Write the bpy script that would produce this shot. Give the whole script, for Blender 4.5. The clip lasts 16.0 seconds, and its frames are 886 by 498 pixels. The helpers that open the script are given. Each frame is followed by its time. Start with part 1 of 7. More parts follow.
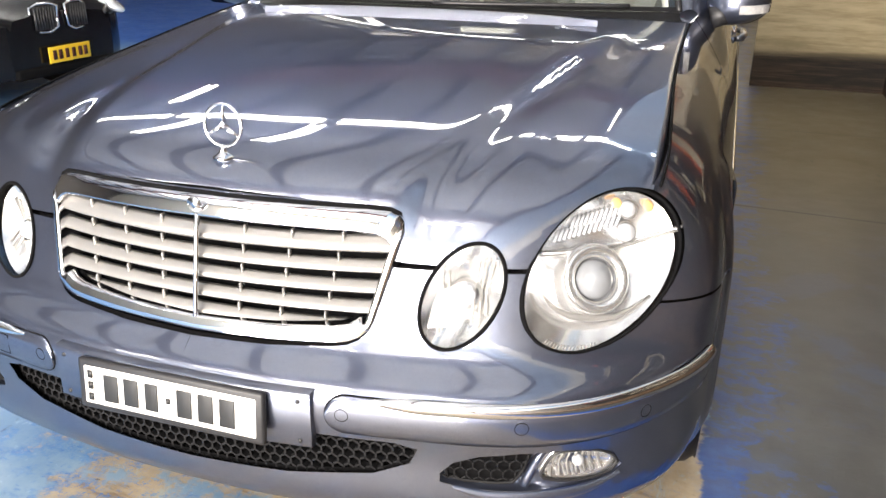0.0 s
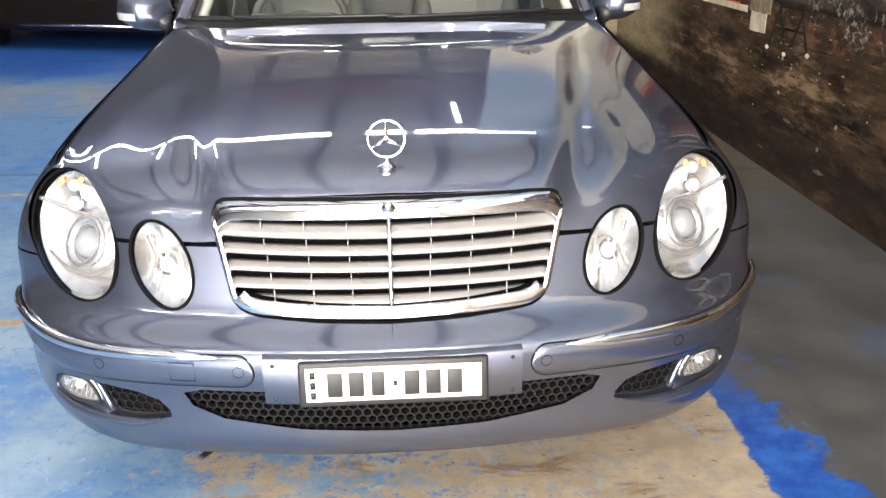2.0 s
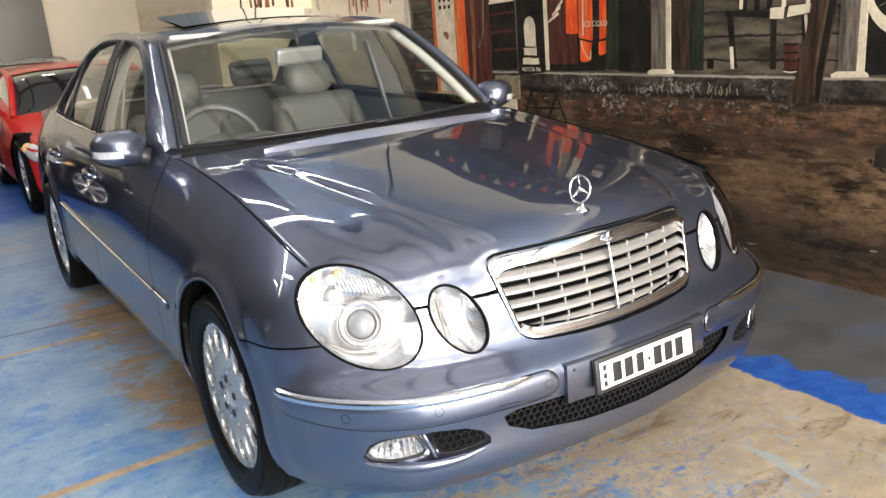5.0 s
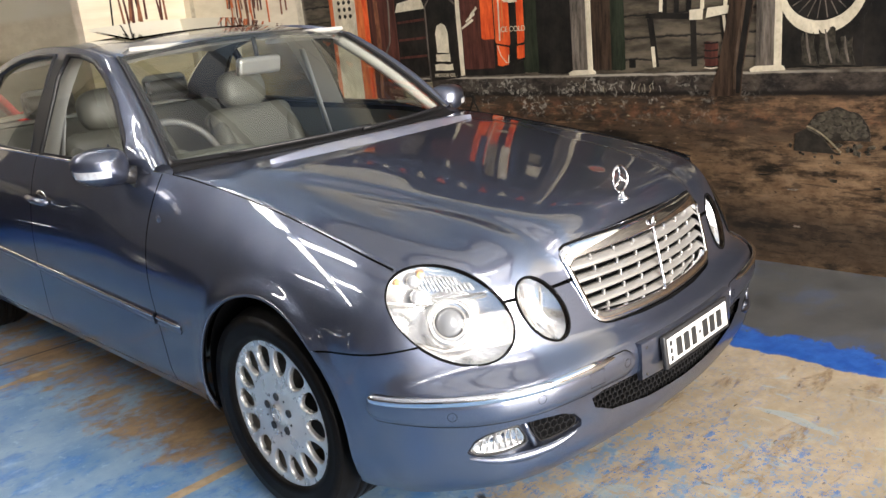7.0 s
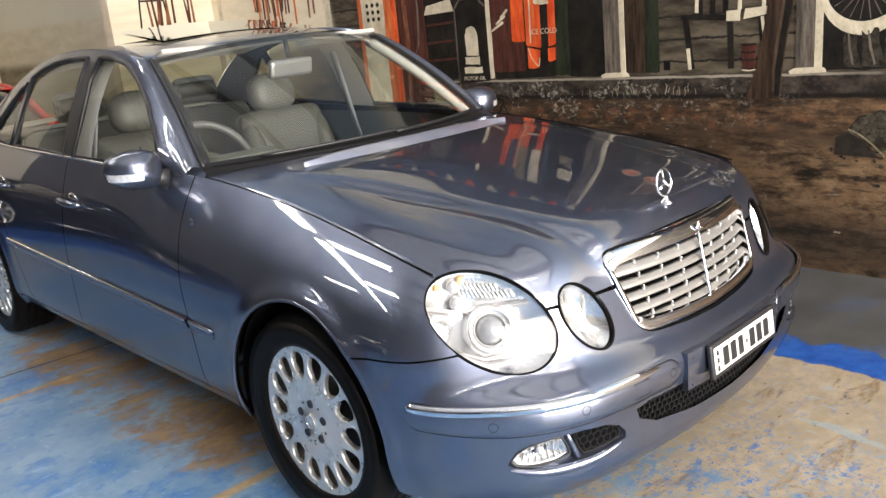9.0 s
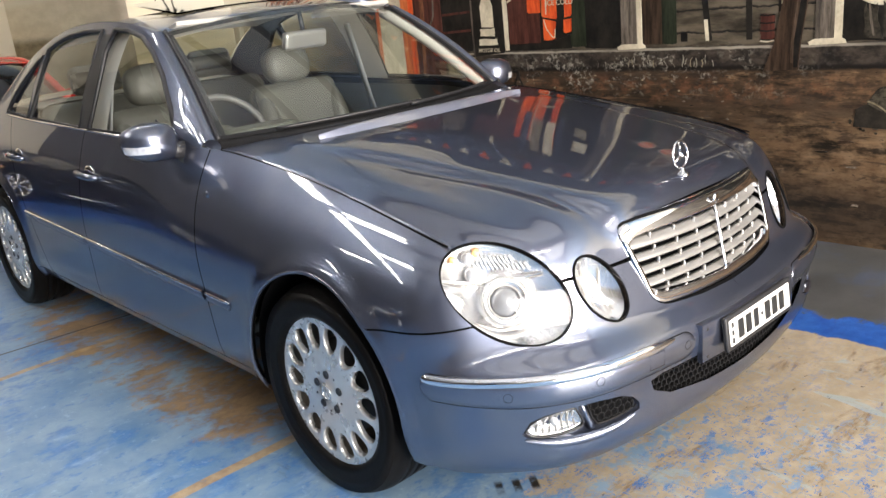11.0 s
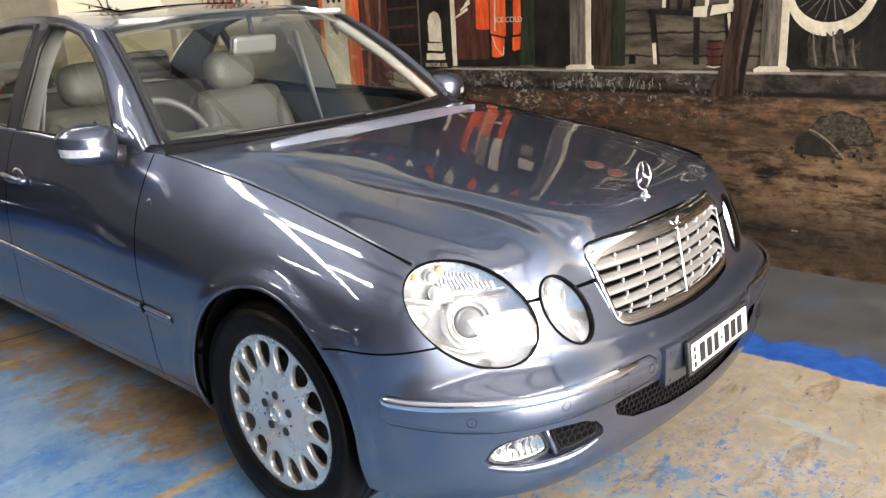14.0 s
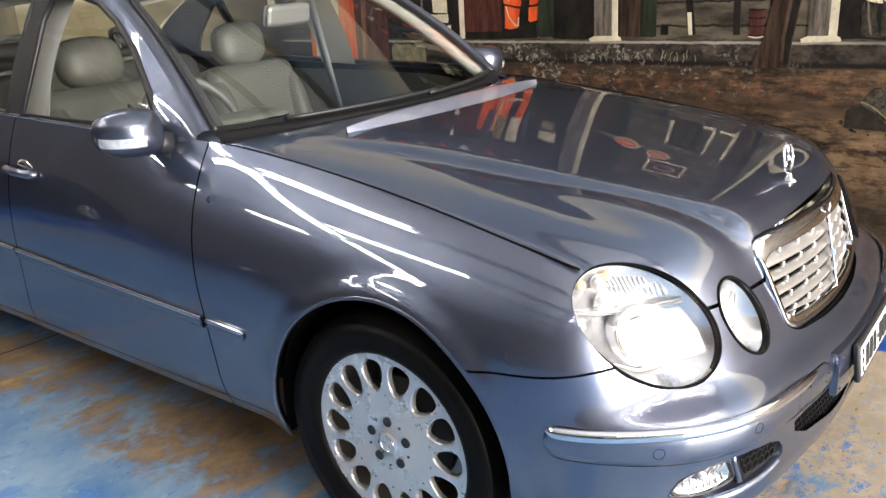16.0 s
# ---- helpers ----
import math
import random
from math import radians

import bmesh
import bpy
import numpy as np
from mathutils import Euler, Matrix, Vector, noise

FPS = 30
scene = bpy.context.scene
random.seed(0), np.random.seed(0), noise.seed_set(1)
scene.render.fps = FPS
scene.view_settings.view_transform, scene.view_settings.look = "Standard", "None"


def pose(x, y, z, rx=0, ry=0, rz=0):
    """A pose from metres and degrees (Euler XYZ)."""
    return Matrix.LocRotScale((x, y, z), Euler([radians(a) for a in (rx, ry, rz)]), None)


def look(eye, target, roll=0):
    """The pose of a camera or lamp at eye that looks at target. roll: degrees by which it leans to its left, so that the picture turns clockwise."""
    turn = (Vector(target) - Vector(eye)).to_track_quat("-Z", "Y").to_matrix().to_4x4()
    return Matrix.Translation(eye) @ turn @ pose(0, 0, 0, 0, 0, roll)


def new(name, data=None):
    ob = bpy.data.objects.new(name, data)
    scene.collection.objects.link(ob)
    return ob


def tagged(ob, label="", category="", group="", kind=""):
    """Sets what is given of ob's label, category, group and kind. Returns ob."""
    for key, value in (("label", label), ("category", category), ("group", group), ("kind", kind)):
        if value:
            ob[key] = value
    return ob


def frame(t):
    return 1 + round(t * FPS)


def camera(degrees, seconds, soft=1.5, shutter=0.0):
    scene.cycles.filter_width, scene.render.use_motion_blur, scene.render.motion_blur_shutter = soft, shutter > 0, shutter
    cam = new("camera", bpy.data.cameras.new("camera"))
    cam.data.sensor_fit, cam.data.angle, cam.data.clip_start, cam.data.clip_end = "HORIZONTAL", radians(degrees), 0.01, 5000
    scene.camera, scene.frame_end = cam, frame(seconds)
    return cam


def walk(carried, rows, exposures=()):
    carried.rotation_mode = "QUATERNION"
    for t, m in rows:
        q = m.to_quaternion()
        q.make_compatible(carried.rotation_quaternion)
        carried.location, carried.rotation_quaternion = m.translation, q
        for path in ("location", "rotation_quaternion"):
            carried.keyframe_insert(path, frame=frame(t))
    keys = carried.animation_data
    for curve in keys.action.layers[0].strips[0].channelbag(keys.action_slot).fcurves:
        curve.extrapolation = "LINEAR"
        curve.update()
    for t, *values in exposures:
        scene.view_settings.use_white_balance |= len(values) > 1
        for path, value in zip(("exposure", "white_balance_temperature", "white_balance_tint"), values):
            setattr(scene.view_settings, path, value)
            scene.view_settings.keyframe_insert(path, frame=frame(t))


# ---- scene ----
cam = camera(56.6, 16.0)
PATH = [
    (0, (0.855, -1.047, 1.247), (0.258, 0.714, 0.499), 0.4),
    (0.5, (0.722, -1.169, 1.246), (0.241, 0.633, 0.504), 0.6),
    (1, (0.494, -1.21, 1.224), (0.168, 0.571, 0.477), -0.3),
    (1.5, (0.245, -1.3, 1.261), (0.128, 0.552, 0.516), -0.7),
    (2, (0.027, -1.458, 1.327), (0.124, 0.391, 0.572), -0.8),
    (2.5, (-0.262, -1.495, 1.322), (0.041, 0.347, 0.605), -0.8),
    (3, (-0.548, -1.533, 1.37), (-0.085, 0.275, 0.651), -1.6),
    (3.5, (-0.849, -1.671, 1.394), (-0.213, 0.114, 0.753), -0.6),
    (4, (-1.124, -1.644, 1.382), (-0.322, 0.085, 0.774), -2.3),
    (4.2, (-1.224, -1.615, 1.388), (-0.368, 0.095, 0.8), -3.1),
    (6.3, (-1.961, -1.195, 1.395), (-0.7, 0.263, 0.86), -6.9),
    (6.5, (-2.012, -1.156, 1.399), (-0.727, 0.271, 0.842), -7.4),
    (7, (-2.072, -1.092, 1.415), (-0.716, 0.271, 0.864), -5.5),
    (7.5, (-2.056, -1.051, 1.412), (-0.693, 0.323, 0.908), -3.5),
    (8, (-2.061, -1.027, 1.404), (-0.729, 0.37, 0.879), -5.2),
    (8.5, (-2.065, -1.019, 1.406), (-0.739, 0.381, 0.875), -5.6),
    (11, (-2.074, -1.02, 1.402), (-0.791, 0.396, 0.809), -5.9),
    (11.5, (-2.076, -1.021, 1.397), (-0.806, 0.399, 0.789), -5.9),
    (12, (-2.075, -1.021, 1.389), (-0.816, 0.406, 0.773), -6.0),
    (12.5, (-2.068, -1.024, 1.382), (-0.805, 0.397, 0.759), -5.9),
    (13, (-2.099, -1.003, 1.39), (-0.789, 0.368, 0.755), -5.1),
    (13.5, (-2.109, -0.97, 1.387), (-0.742, 0.351, 0.764), -4.0),
    (14, (-2.077, -0.906, 1.39), (-0.668, 0.393, 0.819), -3.1),
    (14.5, (-1.983, -0.762, 1.367), (-0.572, 0.556, 0.848), -3.4),
    (15, (-1.964, -0.603, 1.356), (-0.543, 0.703, 0.832), -3.5),
    (15.5, (-2.026, -0.48, 1.371), (-0.572, 0.776, 0.815), -3.6),
    (16, (-2.150, -0.332, 1.382), (-0.656, 0.833, 0.748), -3.2),
]
walk(cam, [(t, look(eye, target, roll)) for t, eye, target, roll in PATH], exposures=((0, .44), (2.5, .25), (4.2, .15), (8, .14), (11.5, .21), (16, .26)))

# ---------------- world, lights ----------------
world = bpy.data.worlds.new("world")
scene.world = world
world.use_nodes = True
world.node_tree.nodes["Background"].inputs["Color"].default_value = (.75, .85, 1.0, 1)
world.node_tree.nodes["Background"].inputs["Strength"].default_value = .2


# ---------------- materials ----------------
class Net:
    """Short forms for building a material's nodes."""
    def __init__(self, name):
        self.m = bpy.data.materials.new(name)
        self.m.use_nodes = True
        self.t = self.m.node_tree
        self.b = self.t.nodes["Principled BSDF"]
        self.co = self.t.nodes.new("ShaderNodeTexCoord").outputs["Object"]

    def link(self, a, b):
        if isinstance(a, (int, float)):
            b.default_value = a
        elif isinstance(a, tuple):
            b.default_value = (*a, 1)
        else:
            self.t.links.new(a, b)

    def math(self, op, a, b=0.0, c=0.0, clamp=False):
        n = self.t.nodes.new("ShaderNodeMath")
        n.operation, n.use_clamp = op, clamp
        for k, v in enumerate((a, b, c)):
            self.link(v, n.inputs[k])
        return n.outputs[0]

    def scaled(self, s, shift=(0, 0, 0)):
        n = self.t.nodes.new("ShaderNodeMapping")
        self.link(self.co, n.inputs[0])
        n.inputs["Scale"].default_value = s
        n.inputs["Location"].default_value = shift
        return n.outputs[0]

    def noise(self, scale, detail=4, rough=.55, at=None, distort=0.0):
        n = self.t.nodes.new("ShaderNodeTexNoise")
        self.link(at or self.co, n.inputs["Vector"])
        n.inputs["Scale"].default_value, n.inputs["Detail"].default_value, n.inputs["Roughness"].default_value, n.inputs["Distortion"].default_value = scale, detail, rough, distort
        return n.outputs["Fac"]

    def voronoi(self, scale, at=None, out="Distance"):
        n = self.t.nodes.new("ShaderNodeTexVoronoi")
        self.link(at or self.co, n.inputs["Vector"])
        n.inputs["Scale"].default_value = scale
        return n.outputs[out]

    def ramp(self, f, lo, hi, soft=True):
        n = self.t.nodes.new("ShaderNodeMapRange")
        n.interpolation_type = "SMOOTHSTEP" if soft else "LINEAR"
        self.link(f, n.inputs[0])
        n.inputs[1].default_value, n.inputs[2].default_value = lo, hi
        return n.outputs[0]

    def mix(self, f, a, b, mode="MIX"):
        n = self.t.nodes.new("ShaderNodeMix")
        n.data_type, n.blend_type = "RGBA", mode
        self.link(f, n.inputs[0])
        self.link(a, n.inputs[6])
        self.link(b, n.inputs[7])
        return n.outputs[2]

    def xyz(self):
        n = self.t.nodes.new("ShaderNodeSeparateXYZ")
        self.link(self.co, n.inputs[0])
        return n.outputs

    def set(self, **k):
        names = dict(color="Base Color", rough="Roughness", metal="Metallic", coat="Coat Weight", coat_rough="Coat Roughness", ior="IOR",
                     trans="Transmission Weight", spec="Specular IOR Level", sheen="Sheen Weight", alpha="Alpha")
        for key, v in k.items():
            self.link(v, self.b.inputs[names[key]])
        return self

    def bump(self, f, strength=.3, dist=.002):
        n = self.t.nodes.new("ShaderNodeBump")
        self.link(f, n.inputs["Height"])
        n.inputs["Strength"].default_value, n.inputs["Distance"].default_value = strength, dist
        self.link(n.outputs[0], self.b.inputs["Normal"])
        return self


def plain(name, color, rough=.5, metal=0.0, coat=0.0, vary=.12, scale=40.0, bump=0.0, spec=.5):
    """A material with slight grain in colour and gloss."""
    k = Net(name)
    f = k.noise(scale, 3)
    dark, light = tuple(c * (1 - vary) for c in color), tuple(min(1, c * (1 + vary)) for c in color)
    k.set(color=k.mix(f, dark, light), rough=k.math("MULTIPLY_ADD", k.noise(scale * .3, 4), rough * .3, rough * .85), metal=metal, coat=coat, spec=spec)
    if bump:
        k.bump(k.noise(scale * 2, 3), bump, .001)
    return k.m


def paint_material(name, a, b, metal=.55, rough=.34, coat_ior=1.45):
    """Metallic lacquer: flakes, faint dust, clear coat."""
    k = Net(name)
    flake = k.voronoi(1400)
    dust = k.noise(5, 5)
    col = k.mix(k.ramp(flake, .1, .6), b, a)
    col = k.mix(k.math("MULTIPLY", k.ramp(dust, .45, .8), .06), col, (.5, .5, .5))
    k.set(color=col, metal=metal, rough=rough, coat=1.0, coat_rough=k.math("MULTIPLY_ADD", dust, .02, .008))
    k.b.inputs["Coat IOR"].default_value = coat_ior
    k.b.inputs["Specular Tint"].default_value = (.22, .24, .32, 1)
    return k.m


def glass_material(name, tint=(.9, .95, .93), base=.08, rough=.0):
    """A clear pane: seen through, with gloss that grows at a flat angle, alike from both sides."""
    m = bpy.data.materials.new(name)
    m.use_nodes = True
    t = m.node_tree
    t.nodes.clear()
    out, mix = t.nodes.new("ShaderNodeOutputMaterial"), t.nodes.new("ShaderNodeMixShader")
    tr, gl, face = t.nodes.new("ShaderNodeBsdfTransparent"), t.nodes.new("ShaderNodeBsdfGlossy"), t.nodes.new("ShaderNodeLayerWeight")
    tr.inputs[0].default_value, gl.inputs["Roughness"].default_value, face.inputs["Blend"].default_value = (*tint, 1), rough, .5
    rise, gloss = t.nodes.new("ShaderNodeMath"), t.nodes.new("ShaderNodeMath")
    rise.operation, gloss.operation = "POWER", "MULTIPLY_ADD"
    rise.inputs[1].default_value, gloss.inputs[1].default_value, gloss.inputs[2].default_value = 5.0, 1 - base, base
    t.links.new(face.outputs["Facing"], rise.inputs[0])
    t.links.new(rise.outputs[0], gloss.inputs[0])
    t.links.new(gloss.outputs[0], mix.inputs[0])
    t.links.new(tr.outputs[0], mix.inputs[1])
    t.links.new(gl.outputs[0], mix.inputs[2])
    t.links.new(mix.outputs[0], out.inputs[0])
    return m


def glow(name, color, strength):
    m = bpy.data.materials.new(name)
    m.use_nodes = True
    b = m.node_tree.nodes["Principled BSDF"]
    b.inputs["Base Color"].default_value = (.9, .9, .9, 1)
    b.inputs["Emission Color"].default_value = (*color, 1)
    b.inputs["Emission Strength"].default_value = strength
    return m


PAINT = paint_material("silver blue lacquer", (.128, .146, .206), (.046, .054, .083), .86, .32, 2.0)
CHROME = plain("chrome", (.86, .86, .88), .06, 1.0, vary=.03)
SATIN = plain("satin silver", (.36, .35, .335), .40, .6, vary=.05)
ALLOY = plain("painted alloy", (.66, .65, .635), .28, .7, vary=.06, scale=60)
MESHBLACK = plain("dull black mesh", (.010, .010, .011), .6, vary=.3, spec=.2)
BLACK = plain("black plastic", (.018, .018, .02), .45, vary=.3)
# near-black: black seals, and shade put into hollows and gaps
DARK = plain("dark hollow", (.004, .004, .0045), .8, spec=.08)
# body paint made paler, for light on the bonnet's raised rear edge
PAINT_LIT = plain("lavender lacquer lightened for its tilt", (.29, .31, .40), .3, .3, coat=1, vary=.05)
RUBBER = plain("tyre rubber", (.006, .0056, .0054), .40, vary=.35, scale=25, bump=.2, spec=.07)
GLASS = glass_material("windscreen glass", (.91, .96, .92), .085)
SIDEGLASS = glass_material("side window glass", (.92, .95, .92), .05)
TINT = plain("dark car glass", (.012, .014, .015), .05, coat=1, spec=.8)
LENS = glass_material("lamp lens", (.97, .98, .98), .045)
REFLECTOR = plain("lamp reflector", (.80, .80, .81), .19, .85, vary=.02)
PROJECTOR = plain("projector lens", (.30, .31, .33), .14, .2, spec=.5)
WHEEL_HIDE = plain("dark grey hide", (.10, .10, .098), .45, vary=.15, bump=.1)
REPEATER = plain("ribbed clear lens", (.66, .67, .70), .14, .4, coat=1, vary=.55, scale=55, bump=.5)
BULB = plain("lamp bulb glass", (.62, .64, .67), .08, .3, coat=1)
AMBER = plain("amber lens", (.90, .50, .20), .25, coat=1)
LEATHER = plain("grey leather", (.102, .104, .091), .5, vary=.12, scale=30, bump=.15)
TRIM = plain("beige trim cloth", (.58, .56, .52), .75, vary=.08, scale=120, bump=.2)
DASH = plain("grey dashboard", (.115, .118, .098), .55, vary=.2, bump=.2)
BELT = plain("grey webbing", (.34, .35, .36), .7, vary=.15, scale=150, bump=.2)
WOODTRIM = plain("walnut trim", (.10, .045, .02), .2, coat=.8, vary=.5, scale=20)
PLATE_WHITE = plain("plate white", (.80, .80, .76), .4, vary=.04)
PLATE_YELLOW = plain("plate yellow", (.75, .48, .02), .4, vary=.05)
INK = plain("plate black", (.02, .02, .02), .4)
WHITE = plain("white paper", (.8, .8, .78), .7)


def floor_material():
    k = Net("worn blue floor paint")
    x, y, z = k.xyz()
    one = lambda f: k.math("SUBTRACT", 1, f)
    mul = lambda a, b: k.math("MULTIPLY", a, b)
    add = lambda a, b: k.math("ADD", a, b)
    big, mid, fine = k.noise(.9, 5, .6), k.noise(3.2, 6, .62), k.noise(16, 6, .65)
    grit = k.noise(60, 4, .7)
    streak = k.noise(1.0, 7, .68, at=k.scaled((3.4, 6.5, 1), (3, 1, 0)), distort=.5)
    cloud = k.noise(2.2, 8, .65, at=k.scaled((1, 1, 1), (4, 9, 0)), distort=.3)
    chip = k.noise(7, 8, .70, at=k.scaled((1, 1.4, 1), (1, 5, 0)))
    # faded blue with deep blotches and chalky scuffs
    pale = k.mix(k.ramp(mid, .3, .7), (.110, .220, .385), (.245, .350, .455))
    deep = k.mix(k.ramp(fine, .3, .7), (.010, .060, .30), (.03, .125, .44))
    mild = k.mix(k.ramp(fine, .3, .7), (.016, .115, .38), (.04, .19, .50))
    blot = k.ramp(add(mul(cloud, .55), mul(chip, .45)), .50, .58)
    blue = k.mix(mul(blot, .65), pale, mild)
    blue = k.mix(mul(k.ramp(k.noise(13, 7, .72, at=k.scaled((1, 1.8, 1), (7, 3, 0))), .56, .64), .6), blue, mild)
    blue = k.mix(mul(k.ramp(k.noise(21, 6, .7, at=k.scaled((1.5, 1, 1), (2, 6, 0))), .58, .68), .5), blue, (.33, .46, .60))
    blue = k.mix(mul(k.ramp(add(mul(streak, .6), mul(chip, .4)), .54, .66), .55), blue, (.38, .50, .62))
    # fresher paint away from the car's side
    blue = k.mix(mul(k.ramp(add(x, mul(cloud, .8)), -1.2, -1.7), mul(k.ramp(mid, .3, .6), .5)), blue, mild)
    tan = k.mix(k.ramp(add(mul(fine, .4), mul(chip, .6)), .36, .66), (.325, .262, .175), (.45, .375, .275))
    tan = k.mix(mul(k.ramp(cloud, .5, .65), .45), tan, (.30, .255, .185))
    # brown drag marks, dark pits and traces of pale blue on the bare ground
    drag = k.noise(1.0, 7, .70, at=k.scaled((3.2, 9, 1), (6, 4, 0)), distort=.5)
    tan = k.mix(mul(k.ramp(drag, .545, .66), .75), tan, (.17, .105, .045))
    pits = k.noise(1.0, 5, .62, at=k.scaled((19, 34, 1), (3, 8, 0)))
    tan = k.mix(mul(k.ramp(pits, .645, .69), .8), tan, (.075, .05, .028))
    trace = k.noise(1.0, 7, .72, at=k.scaled((8, 3.4, 1), (9, 2, 0)), distort=.8)
    tan = k.mix(mul(k.ramp(trace, .575, .65), .6), tan, (.30, .40, .45))
    # bare concrete, its colour lowered for the car's shade
    grey = k.mix(k.ramp(mid, .3, .7), (.058, .060, .060), (.098, .100, .098))
    grey = k.mix(mul(k.ramp(cloud, .52, .62), .45), grey, (.06, .09, .17))
    # tan and lighter further back, clear of that shade
    grey = k.mix(k.ramp(add(y, mul(cloud, 1.5)), 2.2, 4.8), grey, (.125, .105, .068))
    ochre = k.mix(k.ramp(fine, .3, .7), (.30, .175, .06), (.50, .35, .17))
    rust = k.mix(k.ramp(chip, .35, .65), (.155, .085, .030), (.34, .215, .092))
    loss = add(add(mul(k.noise(2.2, 8, .65), .40), mul(chip, .30)), add(mul(k.noise(26, 5, .7), .16), mul(streak, .14)))
    # bare tan ground before the nose, thinning to the car's right
    front = mul(k.ramp(x, -1.2, .5), one(k.ramp(y, .25, 1.7)))
    f_tan = k.ramp(add(loss, mul(front, .20)), .585, .635)
    # brown wear beside the sill
    sill = mul(mul(k.ramp(x, -1.30, -.85), k.ramp(y, .8, 1.6)), one(k.ramp(y, 3.2, 4.2)))
    f_rust = mul(k.ramp(add(loss, mul(sill, .140)), .575, .665), .92)
    col = k.mix(f_tan, blue, tan)
    col = k.mix(f_rust, col, rust)
    col = k.mix(mul(k.ramp(loss, .60, .66), one(k.ramp(y, 5, 6))), col, tan)
    # blue flecks left on the bare ground
    fl = k.math("MAXIMUM", k.ramp(k.noise(17, 9, .80, at=k.scaled((1, 1.6, 1), (5, 2, 0))), .525, .575), k.ramp(k.noise(44, 6, .75, at=k.scaled((1.4, 1, 1), (1, 2, 0))), .55, .60))
    fl = mul(mul(fl, k.ramp(k.noise(3, 6, .65, at=k.scaled((1, 1, 1), (8, 8, 0))), .36, .50)), one(mul(k.ramp(x, .0, .75), .75)))
    col = k.mix(mul(mul(fl, k.ramp(front, .05, .5)), .92), col, k.mix(k.ramp(chip, .42, .58), pale, mild))
    # a tan scuffed band and deep blue paint further back
    band_ = mul(k.ramp(y, 4.4, 5.2), one(k.ramp(y, 5.4, 6.2)))
    col = k.mix(mul(band_, k.ramp(loss, .44, .56)), col, k.mix(.5, tan, pale))
    col = k.mix(mul(k.ramp(add(y, mul(cloud, 1.2)), 6.5, 7.1), .92), col, deep)
    # ochre lines
    for yy, wd in ((1.235, .026), (2.735, .022)):
        d = k.math("ABSOLUTE", k.math("SUBTRACT", k.math("MULTIPLY_ADD", mid, .02, y), yy + .01))
        on = mul(one(k.ramp(d, wd * .75, wd)), mul(k.ramp(fine, .28, .42), one(k.ramp(x, -.9, -.5))))
        col = k.mix(mul(on, .85), col, ochre)
    # blue stripe, bare concrete beyond it; the car's shade dims the stripe's colour
    edge = add(add(x, mul(k.math("SUBTRACT", mid, .5), .10)), mul(k.math("SUBTRACT", chip, .5), .09))
    edge2 = add(x, mul(k.math("SUBTRACT", loss, .5), 1.5))
    shaded_stripe = k.mix(k.ramp(chip, .42, .56), grey, k.mix(.5, grey, deep))
    col = k.mix(k.ramp(edge, .915, .93), col, k.mix(k.ramp(add(y, mul(cloud, .8)), .7, 1.5), deep, shaded_stripe))
    col = k.mix(k.ramp(edge2, 1.06, 1.12), col, grey)
    # joint
    d = k.math("ABSOLUTE", k.math("SUBTRACT", k.math("MULTIPLY_ADD", x, .07, y), 2.955))
    col = k.mix(one(k.ramp(d, .004, .012)), col, (.03, .03, .03))
    d = k.math("ABSOLUTE", k.math("SUBTRACT", y, 4.55))
    col = k.mix(mul(one(k.ramp(d, .004, .010)), .6), col, (.05, .05, .05))
    # dark tyre scuffs and grit
    rub = k.noise(1.0, 5, .7, at=k.scaled((11, 4, 1), (2, 0, 0)))
    col = k.mix(mul(k.ramp(rub, .63, .72), mul(k.ramp(big, .42, .6), .75)), col, (.035, .033, .03))
    col = k.mix(mul(k.ramp(grit, .62, .74), .35), col, (.06, .055, .05))
    # a row of short black skid marks by the front corner
    along = add(x, mul(y, -.72))
    bars = k.ramp(k.math("ABSOLUTE", k.math("SUBTRACT", k.math("FRACT", mul(along, 15.5)), .5)), .30, .16)
    skid = mul(bars, mul(k.ramp(k.math("ABSOLUTE", add(along, .868)), .125, .10), k.ramp(k.math("ABSOLUTE", k.math("SUBTRACT", add(mul(x, .72), y), .045)), .055, .02)))
    col = k.mix(mul(skid, k.ramp(add(mul(chip, .5), mul(fine, .5)), .40, .56)), col, (.022, .020, .018))
    k.set(color=col, rough=k.math("MULTIPLY_ADD", add(mul(mid, .6), mul(chip, .4)), .45, .14), spec=.38)
    k.bump(add(add(fine, mul(grit, .5)), mul(f_tan, -.6)), .3, .002)
    return k.m


